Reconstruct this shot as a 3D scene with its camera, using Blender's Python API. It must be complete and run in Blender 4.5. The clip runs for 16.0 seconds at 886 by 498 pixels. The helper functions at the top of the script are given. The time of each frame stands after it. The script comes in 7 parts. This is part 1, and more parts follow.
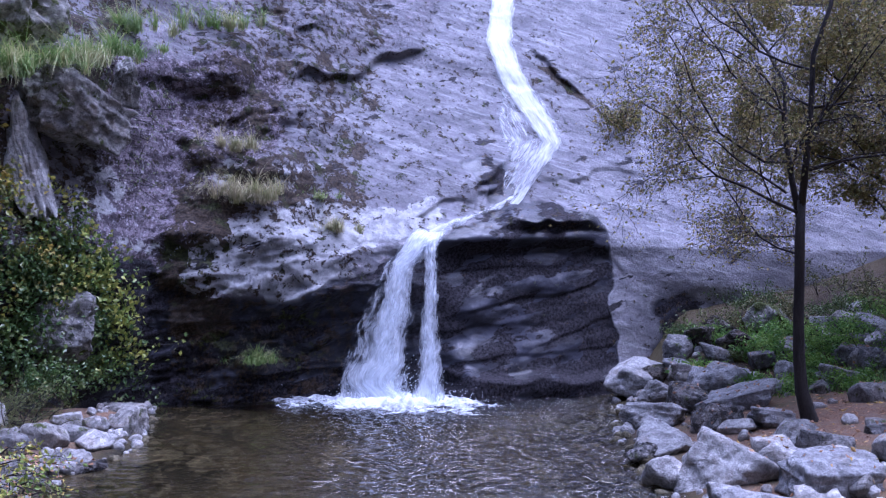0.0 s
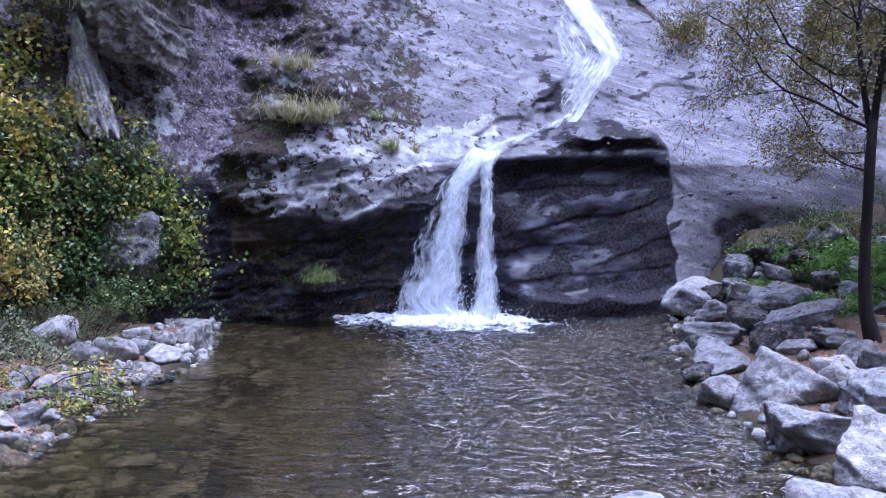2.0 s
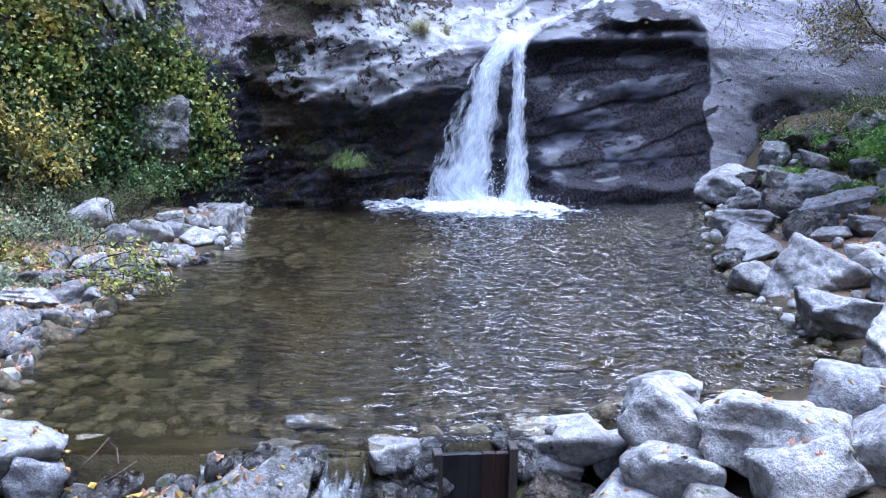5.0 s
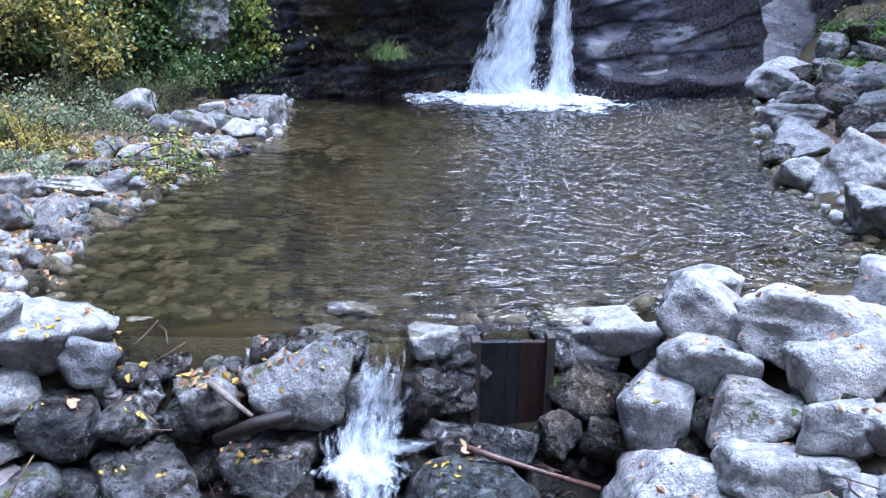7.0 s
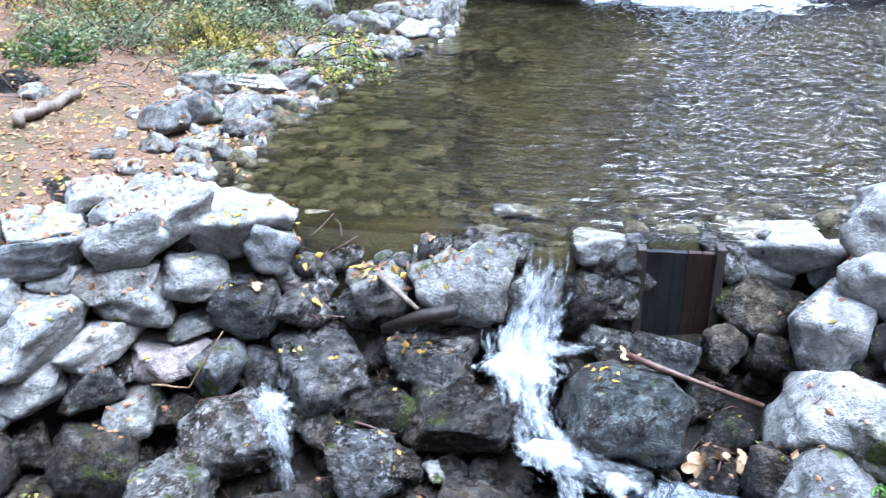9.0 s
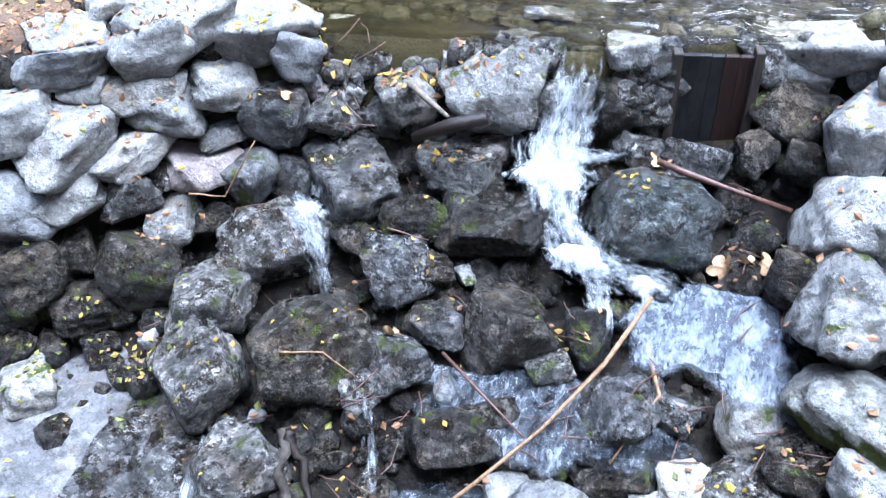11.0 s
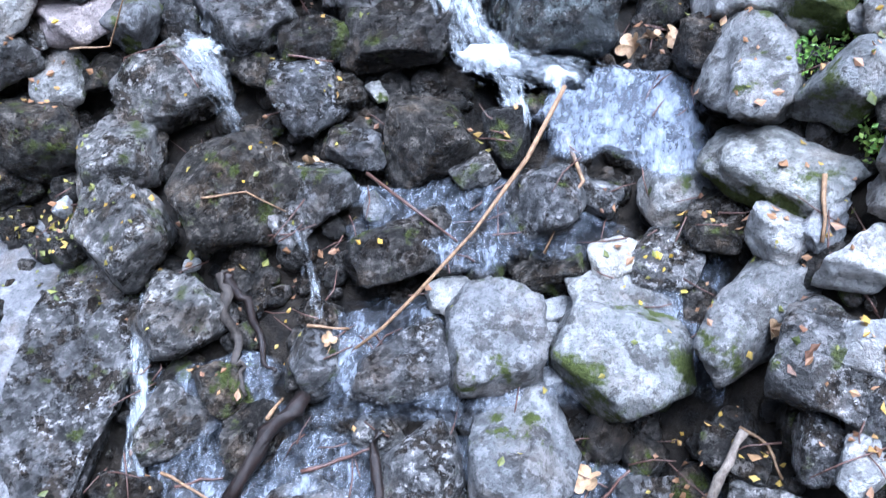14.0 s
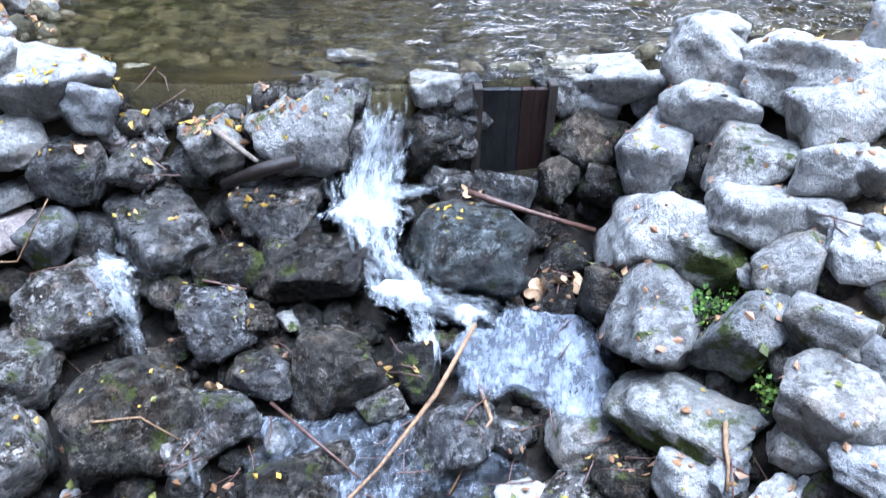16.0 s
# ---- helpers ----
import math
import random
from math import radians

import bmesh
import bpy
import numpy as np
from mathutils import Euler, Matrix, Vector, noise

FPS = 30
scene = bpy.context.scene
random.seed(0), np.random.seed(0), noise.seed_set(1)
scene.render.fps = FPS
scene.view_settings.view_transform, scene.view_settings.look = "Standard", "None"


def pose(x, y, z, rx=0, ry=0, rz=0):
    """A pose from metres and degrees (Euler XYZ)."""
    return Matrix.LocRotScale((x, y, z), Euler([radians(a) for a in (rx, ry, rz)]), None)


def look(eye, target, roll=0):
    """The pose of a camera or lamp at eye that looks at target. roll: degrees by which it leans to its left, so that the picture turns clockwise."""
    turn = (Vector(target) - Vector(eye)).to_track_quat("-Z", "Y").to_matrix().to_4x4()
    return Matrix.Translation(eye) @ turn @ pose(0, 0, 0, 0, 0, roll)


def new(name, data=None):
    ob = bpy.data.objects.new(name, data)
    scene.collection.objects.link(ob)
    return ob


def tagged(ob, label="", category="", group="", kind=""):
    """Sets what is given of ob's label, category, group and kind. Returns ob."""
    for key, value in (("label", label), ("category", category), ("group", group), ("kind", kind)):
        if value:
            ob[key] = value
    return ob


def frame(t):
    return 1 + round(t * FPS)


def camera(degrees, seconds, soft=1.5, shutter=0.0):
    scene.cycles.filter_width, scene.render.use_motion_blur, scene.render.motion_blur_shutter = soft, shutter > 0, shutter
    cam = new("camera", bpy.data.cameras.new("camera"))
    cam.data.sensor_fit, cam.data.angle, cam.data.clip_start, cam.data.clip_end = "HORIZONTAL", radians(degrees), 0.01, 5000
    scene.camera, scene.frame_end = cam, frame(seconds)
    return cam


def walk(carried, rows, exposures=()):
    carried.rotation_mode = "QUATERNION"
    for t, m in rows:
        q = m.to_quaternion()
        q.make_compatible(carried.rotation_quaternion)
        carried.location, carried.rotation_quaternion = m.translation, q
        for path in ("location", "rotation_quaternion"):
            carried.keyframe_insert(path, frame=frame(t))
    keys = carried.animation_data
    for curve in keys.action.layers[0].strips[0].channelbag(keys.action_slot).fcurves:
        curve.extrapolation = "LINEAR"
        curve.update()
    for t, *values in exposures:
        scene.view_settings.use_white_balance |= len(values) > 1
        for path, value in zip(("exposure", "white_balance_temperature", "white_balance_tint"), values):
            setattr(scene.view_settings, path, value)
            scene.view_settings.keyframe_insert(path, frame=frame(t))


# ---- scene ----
cam = camera(55.08, 16.0, 1.15, 0.3)
PATH = [
    (0.0, pose(-0.006, 0.005, 2.294, 91.20, -0.90, -0.04)),
    (0.5, pose(-0.006, 0.009, 2.292, 89.96, -0.70, 1.28)),
    (1.0, pose(-0.004, 0.014, 2.289, 88.55, -0.39, 2.38)),
    (1.5, pose(0.001, 0.019, 2.287, 86.93, -0.43, 2.94)),
    (2.0, pose(0.005, 0.023, 2.283, 85.75, -0.71, 3.77)),
    (2.5, pose(0.006, 0.025, 2.278, 84.89, -0.29, 4.71)),
    (3.0, pose(0.003, 0.027, 2.271, 84.06, -0.18, 5.15)),
    (3.5, pose(0.001, 0.030, 2.265, 82.69, -0.65, 5.51)),
    (3.7, pose(-0.000, 0.031, 2.263, 81.96, -0.55, 5.61)),
    (5.8, pose(-0.019, 0.044, 2.194, 76.03, -1.28, 6.38)),
    (6.0, pose(-0.018, 0.045, 2.191, 75.34, -1.24, 6.76)),
    (6.5, pose(-0.015, 0.046, 2.182, 73.45, -0.72, 7.46)),
    (7.0, pose(-0.012, 0.046, 2.171, 71.34, -0.67, 8.56)),
    (7.5, pose(-0.009, 0.045, 2.160, 69.61, -0.63, 10.54)),
    (8.0, pose(-0.007, 0.040, 2.152, 68.17, 0.12, 12.61)),
    (8.5, pose(-0.007, 0.031, 2.151, 66.92, 0.63, 14.99)),
    (9.0, pose(-0.014, 0.016, 2.157, 65.09, 1.15, 19.73)),
    (9.5, pose(-0.026, 0.000, 2.167, 62.56, 1.64, 22.29)),
    (10.0, pose(-0.037, -0.011, 2.177, 59.17, 0.94, 22.47)),
    (10.2, pose(-0.041, -0.013, 2.180, 57.61, 0.91, 22.47)),
    (12.3, pose(-0.128, -0.039, 2.178, 44.21, 5.33, 14.25)),
    (12.5, pose(-0.123, -0.040, 2.173, 42.84, 5.72, 13.28)),
    (13.0, pose(-0.106, -0.042, 2.159, 38.73, 6.31, 11.33)),
    (13.5, pose(-0.089, -0.044, 2.143, 37.49, 5.99, 10.36)),
    (14.0, pose(-0.076, -0.045, 2.130, 39.66, 4.87, 10.64)),
    (14.5, pose(-0.068, -0.044, 2.121, 44.03, 3.43, 10.39)),
    (15.0, pose(-0.063, -0.041, 2.113, 47.09, 1.65, 9.60)),
    (15.5, pose(-0.061, -0.039, 2.109, 50.70, -0.05, 8.76)),
    (16.0, pose(-0.061, -0.037, 2.108, 55.41, -0.96, 8.09)),
]
EXPOSURE = [(0.0, 1.5, 4550, 34), (1.0, 1.44, 4500, 34), (1.5, 1.7, 4560, 29), (2.0, 1.72, 4620, 27), (3.5, 1.76, 4500, 21), (6.0, 2.12, 4560, 15), (7.5, 2.1, 4580, 13), (8.0, 2.1, 4600, 11), (9.0, 2.55, 4720, 6), (10.2, 2.6, 4780, 6), (12.5, 2.35, 4700, 10), (14.0, 2.35, 4700, 10), (15.2, 2.33, 4700, 9), (16.0, 2.42, 4700, 8)]
walk(cam, PATH, EXPOSURE)

# ---- light: open shade under a bright sky, broad soft sun from high above ----
world = bpy.data.worlds.new("sky")
scene.world = world
world.use_nodes = True
wn = world.node_tree
wn.nodes.clear()
sky = wn.nodes.new("ShaderNodeTexSky")
sky.sky_type = "NISHITA"
sky.sun_disc = False
sky.sun_elevation = radians(73)
sky.sun_rotation = radians(85)
sky.dust_density = 6.0
bg = wn.nodes.new("ShaderNodeBackground")
bg.inputs["Strength"].default_value = 0.08
wout = wn.nodes.new("ShaderNodeOutputWorld")
wn.links.new(sky.outputs[0], bg.inputs["Color"])
wn.links.new(bg.outputs[0], wout.inputs["Surface"])
sun_data = bpy.data.lights.new("sun", "SUN")
sun_data.energy = 1.75
sun_data.angle = radians(48)
sun_data.color = (1.0, 0.95, 0.9)
sun = new("sun", sun_data)
sun.matrix_world = look((5.5, 6.5, 28), (0, 6, 0))

# ---- number noise and the lie of the land (metres, pool level z = 0) ----
def hashed(ix, iy, iz, seed):
    n = (ix * 374761393 + iy * 668265263 + iz * 1274126177 + seed * 974711) & 0xFFFFFFFF
    n = ((n ^ (n >> 13)) * 1103515245) & 0xFFFFFFFF
    n = ((n ^ (n >> 16)) * 1597334677) & 0xFFFFFFFF
    return ((n ^ (n >> 15)) & 0xFFFF) / 32767.5 - 1.0


def vnoise(x, y, z, seed=0):
    """Smooth value noise, -1 to 1, for arrays."""
    x, y, z = np.broadcast_arrays(np.asarray(x, float), np.asarray(y, float), np.asarray(z, float))
    fx, fy, fz = np.floor(x), np.floor(y), np.floor(z)
    ix, iy, iz = fx.astype(np.int64), fy.astype(np.int64), fz.astype(np.int64)
    u, v, w = x - fx, y - fy, z - fz
    u, v, w = (a * a * a * (a * (a * 6 - 15) + 10) for a in (u, v, w))
    total = 0.0
    for dx in (0, 1):
        for dy in (0, 1):
            for dz in (0, 1):
                k = (u if dx else 1 - u) * (v if dy else 1 - v) * (w if dz else 1 - w)
                total = total + k * hashed(ix + dx, iy + dy, iz + dz, seed)
    return total


def fbm(x, y, z, octaves=4, seed=0):
    total, amp = 0.0, 0.5
    for k in range(octaves):
        total = total + amp * vnoise(x * 2 ** k, y * 2 ** k, z * 2 ** k, seed + k)
        amp *= 0.5
    return total


def step(a, b, v):
    t = np.clip((v - a) / (b - a), 0, 1)
    return t * t * (3 - 2 * t)


def bump(v, centre, half, soft):
    """1 within half of centre, fading to 0 over soft."""
    return 1 - step(half, half + soft, np.abs(v - centre))


def dam_line(x):
    return np.interp(x, [-6, -3.2, -2.6, -1.3, -0.5, 0, 0.6, 1.3, 2.8, 6], [4.1, 4.2, 4.4, 4.55, 4.8, 4.95, 5.35, 5.55, 6.0, 7.0])


def shore_left(y):
    return np.interp(y, [4, 5, 6.3, 8.8, 10.4, 12, 13.8, 15], [-3.2, -3.65, -4.0, -4.1, -3.9, -4.2, -4.7, -5.5])


def shore_right(y):
    return np.interp(y, [5, 6, 7.2, 8.7, 11.2, 14, 17], [3.0, 2.9, 2.75, 2.5, 2.5, 3.0, 3.5])


def ground_height(x, y):
    x, y = np.asarray(x, float), np.asarray(y, float)
    bed = -0.66 - 0.43 * np.clip(4.6 - y, -0.5, 3.2) - 0.1 * np.clip(1.4 - y, 0, 12)
    left = (-x - 2.6) - 1.2 * (4.2 - y)
    low = bed + (0.14 + 0.07 * np.clip(left, 0, 10) - bed) * step(-0.3, 0.8, left)
    low = np.maximum(low, np.minimum(bed + 0.8 * np.clip(x - 0.3, 0, 6), 0.05 + 0.05 * x))
    in_left, in_right = x - shore_left(y), shore_right(y) - x
    notch = bump(x, -1.0, 0.18, 0.08) + 0.6 * bump(x, -2.35, 0.1, 0.08)
    inside = np.minimum(np.minimum(in_left, in_right), (y - dam_line(x)) * 0.8 - 0.02 + 0.12 * notch)
    pool = 0.02 - 0.75 * step(0, 2.0, inside) - 0.1 * step(0, 0.3, inside)
    out_left, out_right = np.clip(-in_left, 0, 40), np.clip(-in_right, 0, 40)
    land = 0.02 + 0.14 * np.clip(out_left, 0, 3) + 0.4 * np.clip(out_left - 3, 0, 12)
    land = land + 0.17 * np.clip(out_right, 0, 4) + 0.3 * np.clip(out_right - 4, 0, 10)
    land = land + 0.3 * np.clip(y - 13.0, 0, 8) * step(0.0, 1.5, out_right)
    high = np.where(inside > 0, pool, land)
    z = low + (high - low) * step(0.0, 0.16, y - dam_line(x))
    # unseen steep walls behind and to the sides, added to cut low skylight
    unseen_walls = 1.7 * np.clip(-y - 3.2, 0, 16) + 2.2 * np.clip(np.abs(x) - 10.0, 0, 14)
    return z + unseen_walls


def rim_height(x):
    """Height of the edge under which the face is undercut and wet."""
    return np.interp(x, [-7, -4.6, -4.0, -3.6, -2.5, -1.9, -0.7, 0.0, 0.9, 2.0, 2.9, 3.3, 3.6], [2.5, 2.3, 1.85, 1.7, 1.75, 2.0, 2.62, 2.7, 2.85, 2.9, 2.9, 2.6, 2.3])


def saw(v):
    """Bedding steps: swelling outwards, then cut back."""
    k = np.floor(v)
    t = v - k
    return (t ** 1.6) * (1 - step(0.86, 1.0, t)) * (0.55 + 0.45 * hashed(k.astype(np.int64), 0 * k.astype(np.int64), 0 * k.astype(np.int64), 7))


def facets(u, v, seed, crisp=30):
    """Broken rock: tilted plane pieces that meet in narrow edges."""
    iu, iv = np.floor(u), np.floor(v)
    total, weight = 0.0, 1e-9
    zero = 0 * iu.astype(np.int64)
    for du in (-1, 0, 1):
        for dv in (-1, 0, 1):
            cu, cv = (iu + du).astype(np.int64), (iv + dv).astype(np.int64)
            pu = cu + 0.5 + 0.42 * hashed(cu, cv, zero, seed)
            pv = cv + 0.5 + 0.42 * hashed(cu, cv, zero + 1, seed)
            a, b = u - pu, v - pv
            plane = 0.6 * hashed(cu, cv, zero + 2, seed) + 0.7 * hashed(cu, cv, zero + 3, seed) * a + 0.9 * hashed(cu, cv, zero + 4, seed) * b
            w = np.exp(-crisp * (a * a + b * b))
            total, weight = total + w * plane, weight + w
    return total / weight


def cliff_face(x, z):
    """How far ahead (y) the rock face stands at x and height z."""
    x, z = np.asarray(x, float), np.asarray(z, float)
    xw = x + 0.34 * fbm(x * 0.9, 4, z * 0.9, 4, 15) + 0.1 * vnoise(x * 3.3, 4, z * 3.3, 16)
    zw = z + 0.26 * fbm(x * 0.8, 9, z * 0.9, 4, 17) + 0.06 * vnoise(x * 4, 9, z * 4, 18)
    base = 15.3 + 0.4 * np.clip(x, -4.7, 4) + 0.12 * np.clip(x - 4, 0, 30)
    base = base - 1.5 * np.clip(-4.7 - x, 0, 2.6) - 0.15 * np.clip(-7.3 - x, 0, 30)
    lean = 0.62 + 0.16 * step(-3.0, -1.5, x)
    y = base + lean * np.clip(z - 2.75, 0, 30) + 0.1 * np.clip(z, 0, 2.75)
    # slab bulging out beside the fall, the hollow under it
    y = y - 0.3 * bump(xw, -2.6, 0.9, 1.2) * bump(zw, 2.25, 0.25, 0.6)
    low_left = 1 - step(-0.7, -0.2, x)
    y = y + 0.15 * low_left * step(-5.2, -4.4, x) * (1 - step(0.8, 1.7, zw + 0.1 * (x + 3)))
    # wet hollow beside the fall: an undercut rim over tilted, water-worn beds
    rim = rim_height(xw)
    under = step(0.0, 0.22, rim - z)
    hollow = step(-0.3, 0.7, xw) * (1 - step(2.7, 4.6, x + 0.45 * (xw - x) + 0.1 * z))
    y = y + hollow * (0.1 * under - 0.7 * (1 - np.clip((zw - 0.3) / 2.2, 0, 1)) - 0.32 * (1 - step(0.3, 0.46, zw)))
    # worn shelves standing out over the rim
    y = y - 0.22 * hollow * bump(z, 2.95 + 0.05 * x, 0.1, 0.35) - 0.3 * bump(xw, 2.1, 0.7, 0.5) * bump(zw, 3.3, 0.1, 0.22)
    low = 1 - step(2.5, 3.0, zw)
    beds = saw(1.7 * zw - 0.5 * xw + 0.4 * vnoise(x * 0.7, 0, 1, 19))
    fine_beds = saw(6.3 * zw - 1.1 * xw + 0.8 * vnoise(x * 1.1, 0, z, 20))
    y = y - (0.13 * low * low_left + 0.05 * (1 - low)) * beds - (0.04 * low * low_left + 0.006) * fine_beds
    worn = np.maximum(hollow * (1 - step(3.3, 3.8, zw)), low * low_left)
    # ledges of the worn beds: a sharp lower lip, easing back above
    for cx_, cz_, slope, depth, half in ((1.0, 2.3, 0.1, 0.10, 1.5), (1.7, 1.72, 0.24, 0.15, 1.7), (0.8, 1.2, 0.06, 0.10, 1.2), (2.5, 1.1, 0.32, 0.12, 0.9), (1.6, 0.72, 0.06, 0.09, 1.8),
                                         (-1.5, 1.85, 0.5, 0.16, 0.9), (-3.0, 1.4, 0.12, 0.15, 1.3), (-2.0, 1.0, 0.16, 0.12, 1.4), (-3.6, 0.72, 0.02, 0.1, 1.3), (-2.0, 0.5, 0.05, 0.13, 1.5), (-4.0, 1.9, -0.2, 0.12, 0.8)):
        k = z - cz_ - slope * (x - cx_) - (0.14 if cx_ > 0 else 0.3) * fbm(x * 1.1 + 7.3 * cx_, 9.1 * cz_, z * 0.5, 6, 76)
        y = y - (0.26 if cx_ > 0 else 0.45) * depth * step(-0.015, 0.015, k) * (1 - step(0.05, 0.5, k)) * bump(x, cx_, half * 0.6, half * 0.6)
    y = y + worn * 0.04 * fbm(x * 2.2, 5, z * 3.0 - 0.7 * x, 5, 77)
    # dry slab standing forward on the far side of the hollow
    y = y - 0.12 * step(3.0, 4.0, x + 0.45 * (xw - x) + 0.1 * z) * (1 - step(1.6, 3.4, z))
    # ledges that carry grass
    y = y - 0.3 * bump(xw, -3.5, 0.6, 0.6) * bump(zw, 3.2, 0.3, 0.4)
    y = y - 0.25 * bump(xw, -3.4, 0.6, 0.5) * bump(zw, 4.15, 0.12, 0.35)
    y = y - 0.45 * bump(xw, -5.0, 1.0, 0.7) * bump(zw, 6.9 + 0.2 * x, 0.35, 0.5)
    y = y - 0.3 * (1 - step(-5.1, -4.7, xw)) * bump(zw, 4.9, 0.5, 0.35)
    # crack between rough and smooth rock, and fainter ones over the slab
    crack = z - (6.2 + 0.62 * (x + 2.2)) - 0.3 * vnoise(x * 2.2, 0, 3, 9)
    y = y - 0.22 * step(-0.04, 0.04, crack) * (1 - step(0.8, 2.6, crack)) * bump(x, -1.7, 0.9, 0.5)
    for cx_, cz_, slope, depth, half in ((2.6, 6.9, -0.8, 0.12, 0.7), (0.9, 4.2, 1.6, 0.08, 0.5), (0.2, 3.55, 0.35, 0.08, 0.8), (3.0, 4.3, 0.1, 0.05, 1.2)):
        k = zw - cz_ - slope * (xw - cx_)
        y = y - depth * step(-0.03, 0.03, k) * (1 - step(0.15, 1.1, k)) * bump(xw, cx_, half * 0.7, half * 0.5)
    # folds and roughness
    rough = 0.14 + 0.86 * (1 - step(-2.6, -1.4, x - 0.25 * (z - 4)))
    rough = np.maximum(rough * (1 - 0.8 * hollow * low), low * (0.07 + 0.4 * low_left))
    broken = rough * (1 - worn) * (1 - low)
    y = y + broken * (0.08 * facets(x * 1.3, 1.7 * z - 0.4 * x, 73) + 0.025 * facets(x * 3.4, 4.2 * z, 74))
    rough = 0.45 * rough
    y = y + 0.07 * vnoise(x * 0.55, 0, z * 1.7 + 0.25 * x, 11)
    y = y + rough * (0.16 * fbm(x * 0.9, 7, z * 1.5 + 0.3 * x, 6, 21) + 0.1 * np.abs(vnoise(x * 3.1, 3, z * 5.5, 31)) + 0.07 * np.abs(vnoise(x * 7, 3, z * 10, 33)))
    y = y - 0.05 * rough * step(0.0, 0.5, np.abs(vnoise(x * 2.6 + z, 2, z * 3.4, 35)))
    y = y + 0.09 * fbm(x * 5, 1, z * 6, 4, 51) * rough
    return y + 45 * np.clip(z - 9.6, 0, 1)

# ---- materials ----
def start(name):
    m = bpy.data.materials.new(name)
    m.use_nodes = True
    nt = m.node_tree
    return m, nt, nt.nodes["Principled BSDF"]


def node(nt, kind, **values):
    n = nt.nodes.new(kind)
    for key, value in values.items():
        key = key.replace("_", " ")
        sock = next((s for s in n.inputs if s.name.lower() == key.lower()), None)
        if isinstance(value, bpy.types.NodeSocket):
            nt.links.new(value, sock)
        else:
            sock.default_value = value
    return n


def tex(nt, where, scale, detail=5, rough=0.6, stretch=None):
    if stretch:
        mp = node(nt, "ShaderNodeMapping", Vector=where, Scale=stretch)
        where = mp.outputs[0]
    n = node(nt, "ShaderNodeTexNoise", Vector=where, Scale=scale, Detail=detail, Roughness=rough)
    return n.outputs["Fac"]


def ramp(nt, fac, lo, hi, a=(0, 0, 0), b=(1, 1, 1)):
    n = nt.nodes.new("ShaderNodeValToRGB")
    n.color_ramp.elements[0].position, n.color_ramp.elements[1].position = lo, hi
    n.color_ramp.elements[0].color, n.color_ramp.elements[1].color = (*a, 1), (*b, 1)
    nt.links.new(fac, n.inputs[0])
    return n.outputs[0]


def mixed(nt, fac, a, b, blend="MIX"):
    n = nt.nodes.new("ShaderNodeMix")
    n.data_type, n.blend_type = "RGBA", blend
    for sock, value in ((n.inputs[0], fac), (n.inputs[6], a), (n.inputs[7], b)):
        if isinstance(value, bpy.types.NodeSocket):
            nt.links.new(value, sock)
        elif isinstance(value, tuple):
            sock.default_value = (*value, 1)
        else:
            sock.default_value = value
    return n.outputs[2]


def calc(nt, op, a, b=0.0, c=0.0):
    n = nt.nodes.new("ShaderNodeMath")
    n.operation = op
    for sock, value in zip(n.inputs, (a, b, c)):
        if isinstance(value, bpy.types.NodeSocket):
            nt.links.new(value, sock)
        else:
            sock.default_value = value
    return n.outputs[0]


def relief(nt, bsdf, height, strength, distance):
    n = node(nt, "ShaderNodeBump", Strength=strength, Distance=distance, Height=height)
    nt.links.new(n.outputs[0], bsdf.inputs["Normal"])
    return n


def own_place(nt):
    """Places shifted by the object's random number, so that no two stones look alike."""
    tc, oi = nt.nodes.new("ShaderNodeNewGeometry"), nt.nodes.new("ShaderNodeObjectInfo")
    shift = calc(nt, "MULTIPLY", oi.outputs["Random"], 37.0)
    add = nt.nodes.new("ShaderNodeVectorMath")
    nt.links.new(tc.outputs["Position"], add.inputs[0])
    nt.links.new(shift, add.inputs[1])
    return add.outputs[0], oi.outputs["Random"]


def upward(nt):
    geo = nt.nodes.new("ShaderNodeNewGeometry")
    sep = nt.nodes.new("ShaderNodeSeparateXYZ")
    nt.links.new(geo.outputs["Normal"], sep.inputs[0])
    return sep.outputs["Z"]


